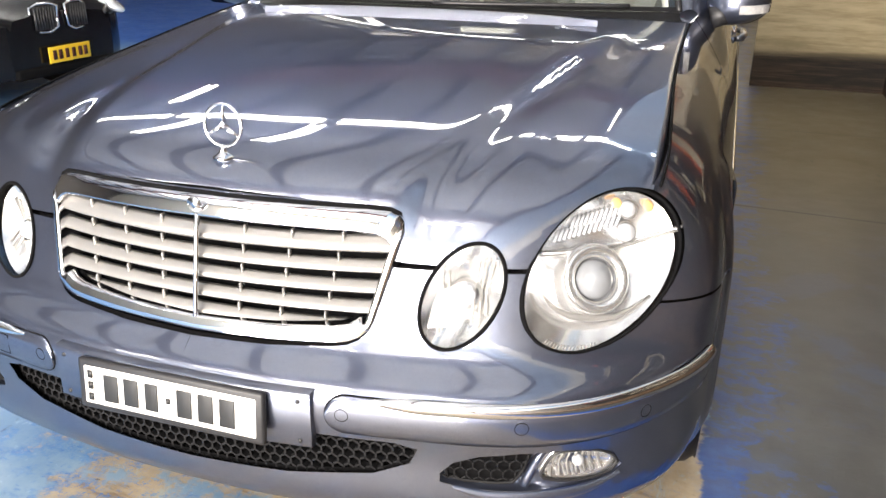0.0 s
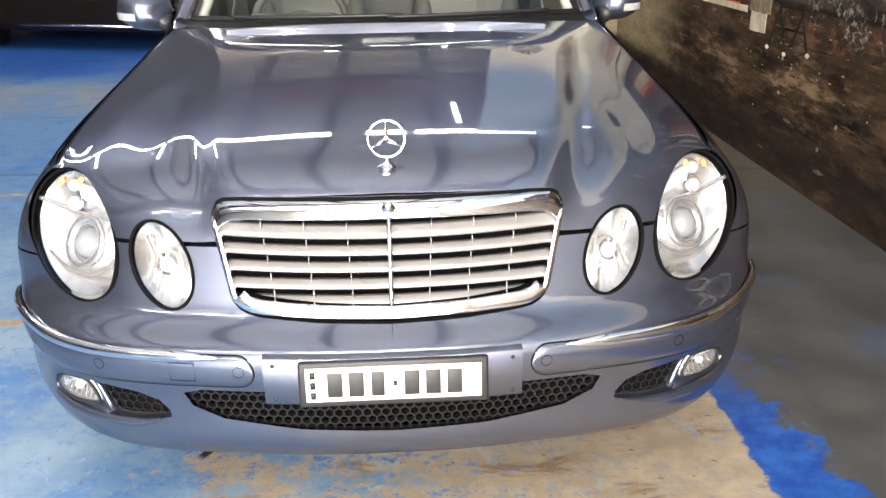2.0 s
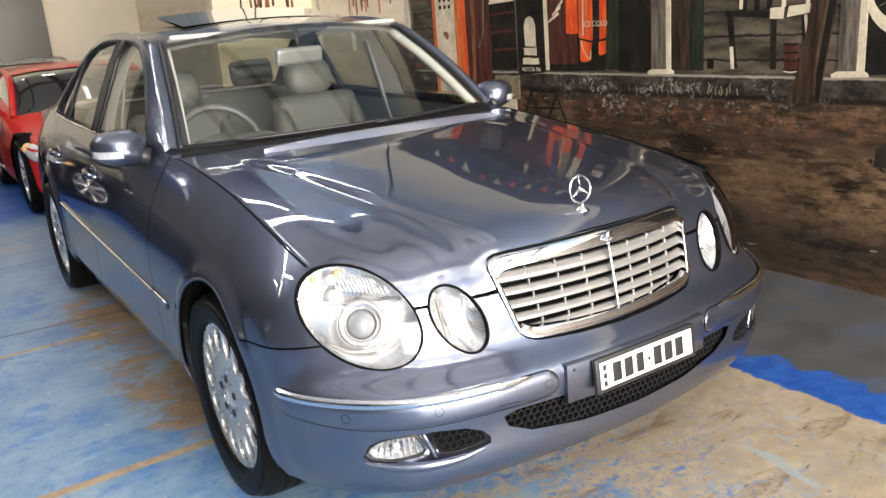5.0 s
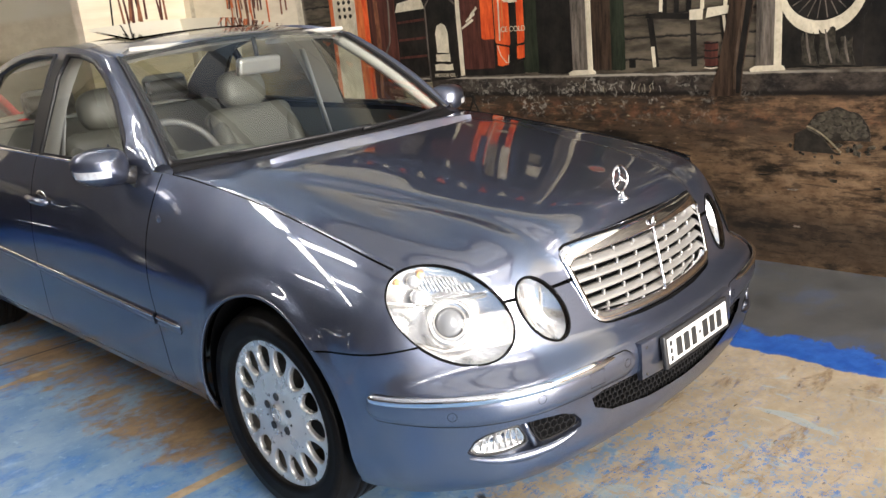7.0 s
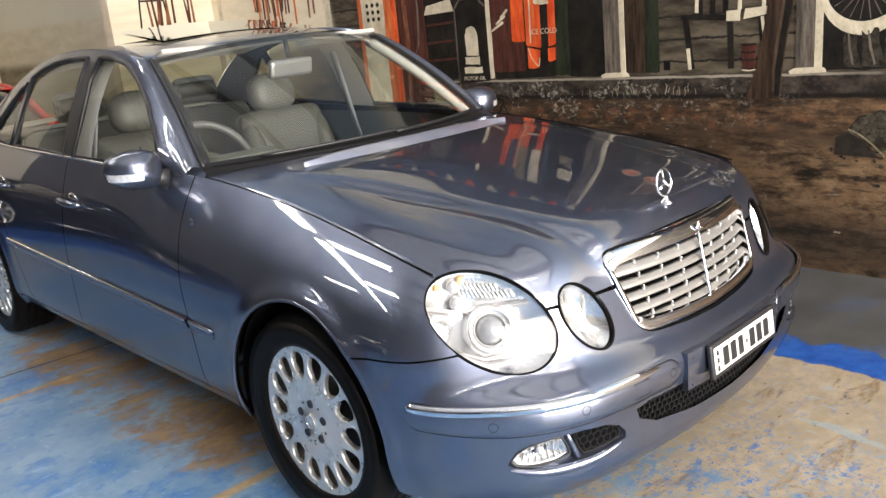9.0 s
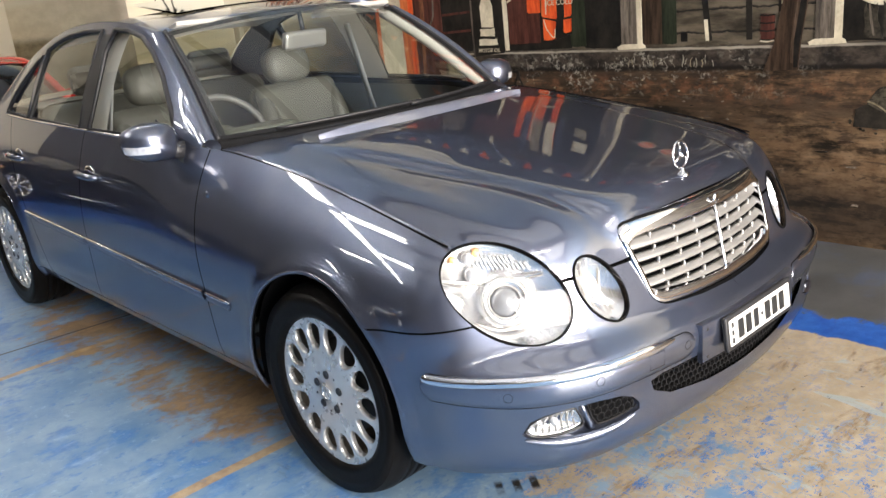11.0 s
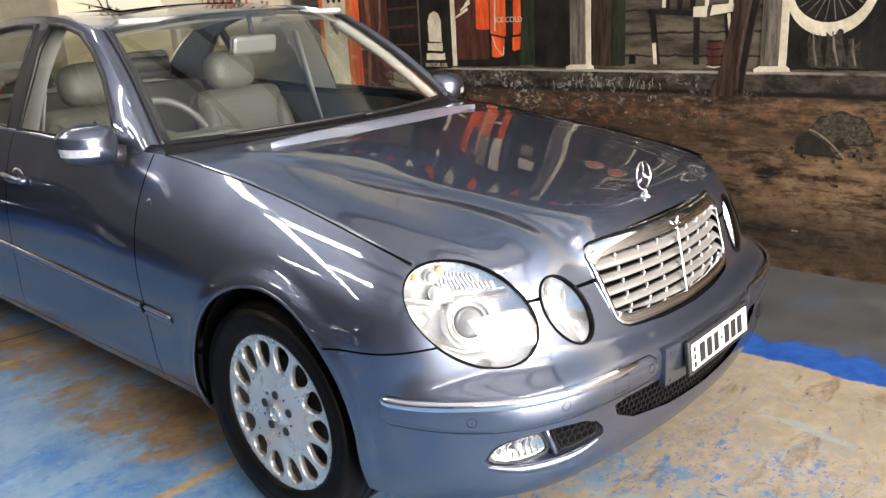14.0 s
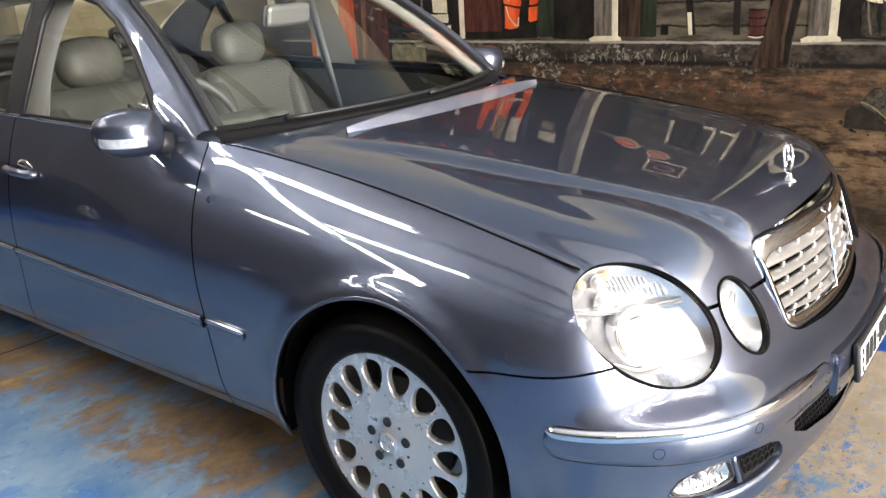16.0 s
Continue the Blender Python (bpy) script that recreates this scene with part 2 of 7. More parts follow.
def mural_material():
    """Painted wall: rutted earth below, a kerb, dark weather boards, a pale sky above."""
    k = Net("mural paint")
    x, y, z = k.xyz()
    lay = k.noise(1.0, 8, .68, at=k.scaled((1, 2.2, 9)))
    dab = k.noise(1.0, 7, .7, at=k.scaled((1, 9, 16), (0, 2, 5)))
    big = k.noise(1.3, 4, .6)
    speck = k.noise(1.0, 5, .75, at=k.scaled((1, 28, 26), (0, 7, 1)))
    earth = k.mix(k.ramp(lay, .36, .64), (.010, .008, .006), (.105, .066, .038))
    earth = k.mix(k.ramp(k.math("ADD", lay, k.math("MULTIPLY", big, .6)), .84, 1.0), earth, (.24, .165, .10))
    earth = k.mix(k.ramp(dab, .56, .70), earth, (.06, .05, .045))
    near = k.math("SUBTRACT", 1, k.ramp(k.math("ADD", y, k.math("MULTIPLY", lay, .8)), .5, 1.9))
    earth = k.mix(k.math("MULTIPLY", near, k.ramp(k.math("ADD", lay, k.math("MULTIPLY", dab, .4)), .52, .72)), earth, k.mix(k.ramp(dab, .35, .65), (.100, .058, .030), (.205, .137, .080)))
    stroke = k.noise(1.0, 6, .68, at=k.scaled((1, 5, 30), (0, 4, 9)), distort=.4)
    clod = k.noise(1.0, 5, .7, at=k.scaled((1, 26, 60), (0, 1, 3)))
    earth = k.mix(k.math("MULTIPLY", k.ramp(stroke, .53, .62), .62), earth, (.016, .012, .010))
    earth = k.mix(k.math("MULTIPLY", k.ramp(clod, .60, .66), .8), earth, (.012, .010, .009))
    earth = k.mix(k.math("MULTIPLY", k.ramp(stroke, .44, .36), .35), earth, (.26, .17, .095))
    rut = k.math("SUBTRACT", 1, k.ramp(k.math("ABSOLUTE", k.math("SUBTRACT", z, .14)), .03, .30))
    earth = k.mix(k.math("MULTIPLY", rut, .75), earth, (.014, .012, .011))
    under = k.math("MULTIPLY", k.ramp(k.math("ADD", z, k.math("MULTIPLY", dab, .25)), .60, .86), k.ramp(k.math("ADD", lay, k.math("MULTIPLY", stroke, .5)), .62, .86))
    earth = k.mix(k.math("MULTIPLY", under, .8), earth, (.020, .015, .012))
    fleck = k.math("MULTIPLY", k.ramp(speck, .73, .78), k.ramp(big, .48, .66))
    earth = k.mix(fleck, earth, (.42, .38, .31))
    redz = k.math("SUBTRACT", 1, k.ramp(k.math("ABSOLUTE", k.math("SUBTRACT", z, .77)), .02, .12))
    earth = k.mix(k.math("MULTIPLY", redz, k.math("MULTIPLY", k.ramp(dab, .45, .65), .45)), earth, (.20, .085, .038))
    kerb = k.mix(k.ramp(dab, .35, .7), (.012, .010, .009), (.070, .056, .044))
    kerb = k.mix(k.ramp(speck, .66, .74), kerb, (.22, .20, .17))
    wob = k.math("MULTIPLY_ADD", dab, .05, -.025)
    lip = k.math("SUBTRACT", 1, k.ramp(k.math("ABSOLUTE", k.math("SUBTRACT", k.math("ADD", z, k.math("MULTIPLY", wob, .3)), .982)), .003, .010))
    kerb = k.mix(k.math("MULTIPLY", lip, k.ramp(big, .35, .5)), kerb, (.30, .27, .22))
    foot = k.math("SUBTRACT", 1, k.ramp(k.math("ABSOLUTE", k.math("SUBTRACT", z, .872)), .01, .03))
    kerb = k.mix(foot, kerb, (.010, .008, .007))
    zz = k.math("ADD", z, wob)
    yb = k.math("ADD", y, k.math("MULTIPLY", z, -.15))
    out = k.ramp(yb, 4.05, 4.2)
    built = k.math("SUBTRACT", 1, out)
    yard = k.mix(k.ramp(lay, .35, .65), (.20, .165, .095), (.36, .30, .19))
    earth = k.mix(k.math("MULTIPLY", k.ramp(y, 4.2, 5.4), k.ramp(zz, .22, .34)), earth, yard)
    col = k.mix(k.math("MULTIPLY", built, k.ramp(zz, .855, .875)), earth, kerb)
    board = k.math("FRACT", k.math("MULTIPLY", zz, 8.5))
    boards = k.mix(k.ramp(lay, .34, .66), (.022, .018, .013), (.125, .104, .075))
    boards = k.mix(k.math("SUBTRACT", 1, k.ramp(board, .04, .14)), boards, (.012, .011, .010))
    col = k.mix(k.math("MULTIPLY", built, k.ramp(zz, .985, 1.0)), col, boards)
    # sky above the eaves and beyond the building
    sky = k.mix(k.ramp(k.math("ADD", z, k.math("MULTIPLY", big, .5)), 3.3, 3.9), (.80, .75, .61), (.30, .40, .53))
    sky = k.mix(k.math("MULTIPLY", k.ramp(k.noise(.8, 5), .45, .7), .4), sky, (.80, .77, .69))
    hill = k.mix(k.ramp(lay, .35, .65), (.70, .62, .46), (.80, .72, .56))
    far = k.mix(k.ramp(k.math("ADD", z, wob), 1.75, 1.85), hill, sky)
    col = k.mix(k.math("MULTIPLY", out, k.ramp(zz, 1.25, 1.4)), col, far)
    col = k.mix(k.ramp(z, 2.55, 2.6), col, sky)
    # pale splashes on and under the kerb
    splash = k.noise(1.0, 7, .78, at=k.scaled((1, 30, 34), (0, 6, 2)), distort=.6)
    where = k.math("MULTIPLY", k.ramp(k.math("ABSOLUTE", k.math("SUBTRACT", y, 1.75)), 1.25, .35), k.ramp(k.math("ABSOLUTE", k.math("SUBTRACT", z, .86)), .17, .06))
    patch = k.ramp(k.noise(1.0, 4, .6, at=k.scaled((1, 4, 6), (0, 3, 8))), .46, .60)
    col = k.mix(k.math("MULTIPLY", k.math("MULTIPLY", where, patch), k.math("MULTIPLY", k.ramp(splash, .52, .58), .85)), col, (.36, .34, .29))
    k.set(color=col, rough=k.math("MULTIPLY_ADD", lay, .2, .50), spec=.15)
    k.bump(k.math("ADD", dab, lay), .15, .002)
    return k.m


FLOOR, MURAL = floor_material(), mural_material()
CREAM = plain("cream wall paint", (.76, .69, .55), .75, vary=.07, scale=2.0, bump=.1)
DUN = plain("dark unseen wall", (.11, .098, .085), .7, vary=.12, scale=1.5)
CEIL = plain("pale grey ceiling sheet", (.80, .80, .79), .6, vary=.12, scale=1.5)
REDBEAM = plain("dull red steel", (.12, .055, .055), .5, vary=.2)
BEAM = plain("dark steel beam", (.06, .045, .045), .5, vary=.2)
TUBE = glow("fluorescent tube", (1.0, .97, .92), 21.0)
FIXTURE = plain("white enamel", (.75, .75, .75), .35)
GREYDOOR = plain("grey metal door", (.16, .15, .13), .45, vary=.15, scale=3)


# ---------------- small tools ----------------
def mesh_object(name, verts, faces, material, parent=None, label="", flat=False):
    me = bpy.data.meshes.new(name)
    me.from_pydata([tuple(map(float, v)) for v in verts], [], [tuple(map(int, f)) for f in faces])
    me.validate()
    me.polygons.foreach_set("use_smooth", [not flat] * len(me.polygons))
    if material:
        me.materials.append(material)
    ob = new(name, me)
    if parent:
        ob.parent = parent
    if label:
        ob["label"] = label
    return ob


def face_out(bm):
    """Turn a skin's faces outwards: closed bodies by themselves, open sheets away from the car's middle."""
    if not any(e.is_boundary for e in bm.edges):
        bmesh.ops.recalc_face_normals(bm, faces=bm.faces[:])
        return
    bm.normal_update()
    total = 0
    for f in bm.faces:
        c = f.calc_center_median()
        total += f.calc_area() * f.normal.dot(c - Vector((0, min(max(c.y, 1.0), 3.8), .5)))
    if total < 0:
        bmesh.ops.reverse_faces(bm, faces=bm.faces[:])


def part(name, bm, material, parent, label="", flat=False):
    me = bpy.data.meshes.new(name)
    if any(k in material.name for k in ("lacquer", "glass", "lens", "leather", "reflector")):
        face_out(bm)
    bm.normal_update()
    bm.to_mesh(me)
    bm.free()
    me.polygons.foreach_set("use_smooth", [not flat] * len(me.polygons))
    me.materials.append(material)
    ob = new(name, me)
    ob.parent = parent
    if label:
        ob["label"] = label
    return ob


def thing(name, label, category, group="", m=None):
    ob = new(name)
    ob.empty_display_size = .1
    if m is not None:
        ob.matrix_basis = m
    return tagged(ob, label, category, group)


def grid_faces(n, m, closed=False):
    i, j = np.meshgrid(np.arange(n - 1), np.arange(m if closed else m - 1), indexing="ij")
    a, b = i * m + j, i * m + (j + 1) % m
    return np.stack([a, b, b + m, a + m], -1).reshape(-1, 4)


def grid_bm(P, flip=False, closed=False):
    """A bmesh from an array of points (n, m, 3)."""
    n, m = P.shape[:2]
    bm = bmesh.new()
    vs = [bm.verts.new(p) for p in P.reshape(-1, 3)]
    for f in grid_faces(n, m, closed):
        q = [vs[k] for k in (f[::-1] if flip else f)]
        if len(set(q)) > 2:
            try:
                bm.faces.new(q)
            except ValueError:
                pass
    return bm


def clip_faces(bm, faces, co, no, width=0.0):
    """Split the faces along a plane; with a width, take out a slot along it."""
    offs = (-width / 2, width / 2) if width else (0,)
    for o in offs:
        fs = [f for f in faces if f.is_valid]
        geom = list({g for f in fs for g in (f, *f.edges, *f.verts)})
        r = bmesh.ops.bisect_plane(bm, geom=geom, dist=1e-6, plane_co=Vector(co) + Vector(no).normalized() * o, plane_no=no)
        faces = list({g for g in r["geom"] if isinstance(g, bmesh.types.BMFace)})
    if width:
        n = Vector(no).normalized()
        gone = [f for f in faces if f.is_valid and abs((f.calc_center_median() - Vector(co)).dot(n)) < width / 2 - 1e-6]
        bmesh.ops.delete(bm, geom=gone, context="FACES")
    return faces


def cut_prism(bm, o, e1, e2, poly, sel, drop=True):
    """Cut a convex polygon, swept along e1 x e2, out of the faces that sel() takes."""
    o, e1, e2 = Vector(o), Vector(e1), Vector(e2)
    if e1.cross(e2).length < 1e-9:
        return []
    area = sum(poly[i - 1][0] * poly[i][1] - poly[i][0] * poly[i - 1][1] for i in range(len(poly)))
    if area < 0:
        poly = poly[::-1]
    g = Matrix(((e1.dot(e1), e1.dot(e2)), (e1.dot(e2), e2.dot(e2)))).inverted()
    d1, d2 = e1 * g[0][0] + e2 * g[0][1], e1 * g[1][0] + e2 * g[1][1]
    lo = [min(p[k] for p in poly) for k in (0, 1)]
    hi = [max(p[k] for p in poly) for k in (0, 1)]

    def near(f):
        cs = [((v.co - o).dot(d1), (v.co - o).dot(d2)) for v in f.verts]
        return all(max(c[k] for c in cs) > lo[k] and min(c[k] for c in cs) < hi[k] for k in (0, 1))
    inside = [f for f in bm.faces if sel(f.calc_center_median()) and near(f)]
    for i in range(len(poly)):
        a, b = poly[i - 1], poly[i]
        co, no = o + e1 * a[0] + e2 * a[1], d1 * (b[1] - a[1]) - d2 * (b[0] - a[0])
        if no.length < 1e-12 or not inside:
            continue
        geom = list({x for f in inside for x in (f, *f.edges, *f.verts)})
        r = bmesh.ops.bisect_plane(bm, geom=geom, dist=1e-6, plane_co=co, plane_no=no)
        inside = [f for f in r["geom"] if isinstance(f, bmesh.types.BMFace) and f.is_valid and (f.calc_center_median() - co).dot(no) < 0]
    if drop:
        bmesh.ops.delete(bm, geom=inside, context="FACES")
    return inside


def take(bm, pred):
    """A new bmesh of the faces whose middle pred() takes."""
    out, seen = bmesh.new(), {}
    for f in bm.faces:
        if pred(f.calc_center_median()):
            q = []
            for v in f.verts:
                if v.index not in seen:
                    seen[v.index] = out.verts.new(v.co)
                q.append(seen[v.index])
            try:
                out.faces.new(q)
            except ValueError:
                pass
    return out


def mirrored(bm):
    for v in bm.verts:
        v.co.x = -v.co.x
    bmesh.ops.reverse_faces(bm, faces=bm.faces)
    return bm


def sided(bm, s):
    return mirrored(bm) if s < 0 else bm


def tube(path, r, n=8, closed=False, cap=True):
    """A round bar along a path; r may differ along it."""
    P = [Vector(p) for p in path]
    k = len(P)
    rs = r if hasattr(r, "__len__") else [r] * k
    bm, rings, up = bmesh.new(), [], None
    for i, p in enumerate(P):
        d = (P[(i + 1) % k] - P[i - 1]) if closed or 0 < i < k - 1 else (P[1] - P[0] if i == 0 else P[-1] - P[-2])
        d = d.normalized()
        if up is None:
            up = d.orthogonal().normalized()
        up = (up - d * up.dot(d)).normalized()
        side = d.cross(up)
        rings.append([bm.verts.new(p + (up * math.cos(a) + side * math.sin(a)) * rs[i]) for a in [2 * math.pi * j / n for j in range(n)]])
    for i in range(k if closed else k - 1):
        a, b = rings[i], rings[(i + 1) % k]
        for j in range(n):
            bm.faces.new((a[j], a[(j + 1) % n], b[(j + 1) % n], b[j]))
    if cap and not closed:
        bm.faces.new(rings[0][::-1])
        bm.faces.new(rings[-1])
    return bm


def box(cx, cy, cz, sx, sy, sz, bevel=.0, seg=2):
    bm = bmesh.new()
    bmesh.ops.create_cube(bm, size=1)
    for v in bm.verts:
        v.co = Vector((cx + v.co.x * sx, cy + v.co.y * sy, cz + v.co.z * sz))
    if bevel:
        bmesh.ops.bevel(bm, geom=bm.edges[:], offset=bevel, segments=seg, affect="EDGES", profile=.6)
    return bm


def merged(bms):
    out = bmesh.new()
    for b in bms:
        me = bpy.data.meshes.new("tmp")
        b.to_mesh(me)
        b.free()
        out.from_mesh(me)
        bpy.data.meshes.remove(me)
    return out


def moved(bm, m):
    bmesh.ops.transform(bm, matrix=m, verts=bm.verts)
    return bm


def lathe(profile, n=48, axis="x"):
    """A turned shape from (radius, along) pairs, about the x axis."""
    P = np.array([[(a, r * math.cos(t), r * math.sin(t)) for t in np.linspace(0, 2 * math.pi, n, endpoint=False)] for r, a in profile])
    return grid_bm(P, closed=True)


def plate(poly, o, e1, e2, thick):
    """A flat slab with an outline (any shape, in turn round), swept by thick."""
    o, e1, e2, t = Vector(o), Vector(e1), Vector(e2), Vector(thick)
    bm = bmesh.new()
    a = [bm.verts.new(o + e1 * x + e2 * y) for x, y in poly]
    b = [bm.verts.new(o + e1 * x + e2 * y + t) for x, y in poly]
    bm.faces.new(a[::-1])
    bm.faces.new(b)
    for i in range(len(poly)):
        bm.faces.new((a[i - 1], a[i], b[i], b[i - 1]))
    bmesh.ops.recalc_face_normals(bm, faces=bm.faces)
    return bm


# ---------------- the hall ----------------
WALL_X, BACK_Y, CEIL_Z = 2.03, 12.5, 5.8
X0, Y0 = -13.0, -7.5


def slab(name, a, b, material, kind="structure", label=""):
    bm = box(*[(p + q) / 2 for p, q in zip(a, b)], *[abs(q - p) for p, q in zip(a, b)])
    me = bpy.data.meshes.new(name)
    bm.to_mesh(me)
    bm.free()
    me.materials.append(material)
    return tagged(new(name, me), label, kind=kind)


slab("floor", (X0 - .2, Y0 - .2, -.12), (WALL_X + .2, BACK_Y + .2, 0), FLOOR, label="blue floor paint worn through to tan concrete")
wall_mural = slab("wall_mural", (WALL_X, Y0, 0), (WALL_X + .15, BACK_Y, CEIL_Z), MURAL, label="wall painted with a mural of an old roadside store")
wall_return = slab("wall_return", (1.05, 6.1, 0), (WALL_X - .001, 6.25, CEIL_Z), MURAL, label="short end wall carrying on the painted mural")
slab("wall_back", (-3.7, BACK_Y, 0), (WALL_X, BACK_Y + .15, CEIL_Z), CREAM, label="cream painted end wall")
# unseen walls, added dark so the car's flank reflects less light
slab("wall_back_2", (X0, BACK_Y, 0), (-3.701, BACK_Y + .15, CEIL_Z), DUN, label="unseen end wall, dark brown-grey to dim the reflections")
slab("wall_west", (X0 - .15, Y0, 0), (X0, BACK_Y, CEIL_Z), DUN, label="unseen side wall, dark brown-grey to dim the reflections")
slab("wall_south_1", (X0, Y0 - .15, 0), (-3.85, Y0, CEIL_Z), CREAM, label="cream wall beside the entrance")
slab("wall_south_2", (1.70, Y0 - .15, 0), (WALL_X, Y0, CEIL_Z), CREAM, label="cream wall beside the entrance")
slab("wall_lintel", (-3.85, Y0 - .15, 4.8), (1.70, Y0, CEIL_Z), CREAM, label="cream wall over the open entrance")
slab("ceiling", (X0 - .15, Y0 - .15, CEIL_Z), (WALL_X + .15, BACK_Y + .15, CEIL_Z + .1), CEIL, label="pale grey sheeted ceiling")
for i, bx in enumerate(np.arange(-12.6, 2.0, 1.45)):
    slab("beam_%d" % (i + 1), (bx, Y0, CEIL_Z - .16), (bx + .14, BACK_Y, CEIL_Z - .001), BEAM, label="dark steel ceiling purlin")
for i, by_ in enumerate((-3.4, 9.3)):
    slab("girder_%d" % (i + 1), (X0, by_, CEIL_Z - .50), (WALL_X, by_ + .30, CEIL_Z - .161), REDBEAM, label="dull red steel ceiling girder")

# daylight through the open entrance behind the camera
day = bpy.data.lights.new("entrance_daylight", "AREA")
day.shape, day.size, day.size_y, day.energy, day.color = "RECTANGLE", 5.5, 4.6, 2000, (1.0, .912, .830)
new("entrance_daylight", day).matrix_world = look((-1.08, Y0 - .05, 2.45), (-1.08, 0, 1.75))


LAMP_Z = 5.2


def lamp_fixture(x, y, along="x", length=1.25, wide=.08, r=.03):
    f = thing("ceiling_light", "white fluorescent batten hanging under the ceiling, lit", "ceiling light", "fluorescent battens", pose(x, y, LAMP_Z, 0, 0, 0 if along == "x" else 90))
    part("housing", box(0, 0, r + .04, length, 2 * wide + .10, .06, .01), FIXTURE, f)
    for o in (-wide, wide):
        part("tube", tube([(-length / 2 + .03, o, 0), (length / 2 - .03, o, 0)], r, 10), TUBE, f, "lit white tube")
    for e in (-length / 3, length / 3):
        part("hanger", tube([(e, 0, r + .05), (e, 0, CEIL_Z - LAMP_Z)], .006, 6), BEAM, f)
    return f


# one long broken row over the car, one before the entrance, single battens elsewhere
for x_, l_ in ((-6.9, 2.2), (-4.5, 2.3), (-1.95, 2.36), (-.12, .52), (1.08, 1.74)):
    lamp_fixture(x_, 6.15, "x", l_)
for x_ in (-5.0, -3.2, -1.4, .4):
    lamp_fixture(x_, -3.9, "x", 1.3)
for x_ in (-1.1, .5):
    lamp_fixture(x_, 11.7, "x", .34)
lamp_fixture(.85, 7.5, "y", 1.5, .02, .012)
for x_, y_, l_ in ((-3.3, 4.9, 2.0), (-5.1, 4.8, 2.2), (-6.6, 8.0, 1.3)):
    lamp_fixture(x_, y_, "y", l_)


def spline(xs, ys):
    """Natural cubic through points, straight beyond the ends."""
    x, y = np.array(xs, float), np.array(ys, float)
    n, h = len(x), np.diff(x)
    A, b = np.eye(n), np.zeros(n)
    for i in range(1, n - 1):
        A[i, i - 1:i + 2] = h[i - 1], 2 * (h[i - 1] + h[i]), h[i]
        b[i] = 6 * ((y[i + 1] - y[i]) / h[i] - (y[i] - y[i - 1]) / h[i - 1])
    m = np.linalg.solve(A, b)

    def f(t):
        t = np.asarray(t, float)
        i = np.clip(np.searchsorted(x, t) - 1, 0, n - 2)
        a, c = x[i], x[i + 1]
        tt, hh = np.clip(t, x[0], x[-1]), c - a
        u, v = (c - tt) / hh, (tt - a) / hh
        out = u * y[i] + v * y[i + 1] + ((u ** 3 - u) * m[i] + (v ** 3 - v) * m[i + 1]) * hh ** 2 / 6
        s0 = (y[1] - y[0]) / h[0] - h[0] * (2 * m[0] + m[1]) / 6
        s1 = (y[-1] - y[-2]) / h[-1] + h[-1] * (m[-2] + 2 * m[-1]) / 6
        return out + np.where(t < x[0], (t - x[0]) * s0, 0) + np.where(t > x[-1], (t - x[-1]) * s1, 0)
    return f


def smooth(a, b, t):
    t = np.clip((np.asarray(t, float) - a) / (b - a), 0, 1)
    return t * t * t * (t * (6 * t - 15) + 10)


# plan of the body at bumper height, from the middle of the nose round one side to the tail
PX = [-.16, 0, .16, .31, .47, .618, .727, .814, .870, .896, .906, .909, .908, .906, .903, .898, .888, .87, .84, .78, .62, .35, 0]
PY = [.004, 0, .004, .020, .045, .084, .147, .24, .335, .43, .55, .85, 1.3, 2.0, 2.7, 3.3, 3.7, 4.1, 4.4, 4.62, 4.75, 4.805, 4.818]
PS = np.concatenate([[0], np.cumsum(np.hypot(np.diff(PX), np.diff(PY)))])
PS = PS - PS[1]
plan_x, plan_y = spline(PS, PX), spline(PS, PY)
S_END = PS[-1]
front_in = spline([.15, .20, .24, .28, .34, .40, .44, .475, .50, .52, .54, .56, .59, .63, .67, .70, .76, .82],
                  [.16, .09, .042, .020, .014, .010, .002, .0, .006, .024, .052, .072, .088, .102, .118, .130, .155, .19])
belt_z = spline([.2, .40, .7, 1.0, 1.3, 1.6, 2.0, 2.5, 3.0, 3.5, 4.0, 4.5, 4.8], [.76, .808, .868, .915, .953, .978, .988, 1.0, 1.01, 1.022, 1.03, .99, .95])
_belt = spline([.2, .40, .7, 1.0, 1.3, 1.55, 1.75, 2.2, 3.0, 3.5, 4.0, 4.5, 4.8], [.73, .748, .745, .742, .742, .752, .79, .812, .81, .79, .76, .72, .68])


def flare(y):
    """How much further out the bonnet's side seam runs near the lamps."""
    return 1 + .034 * smooth(.16, .36, y) * (1 - smooth(.36, 1.25, y))


def belt_x(y):
    return _belt(y) * flare(y)


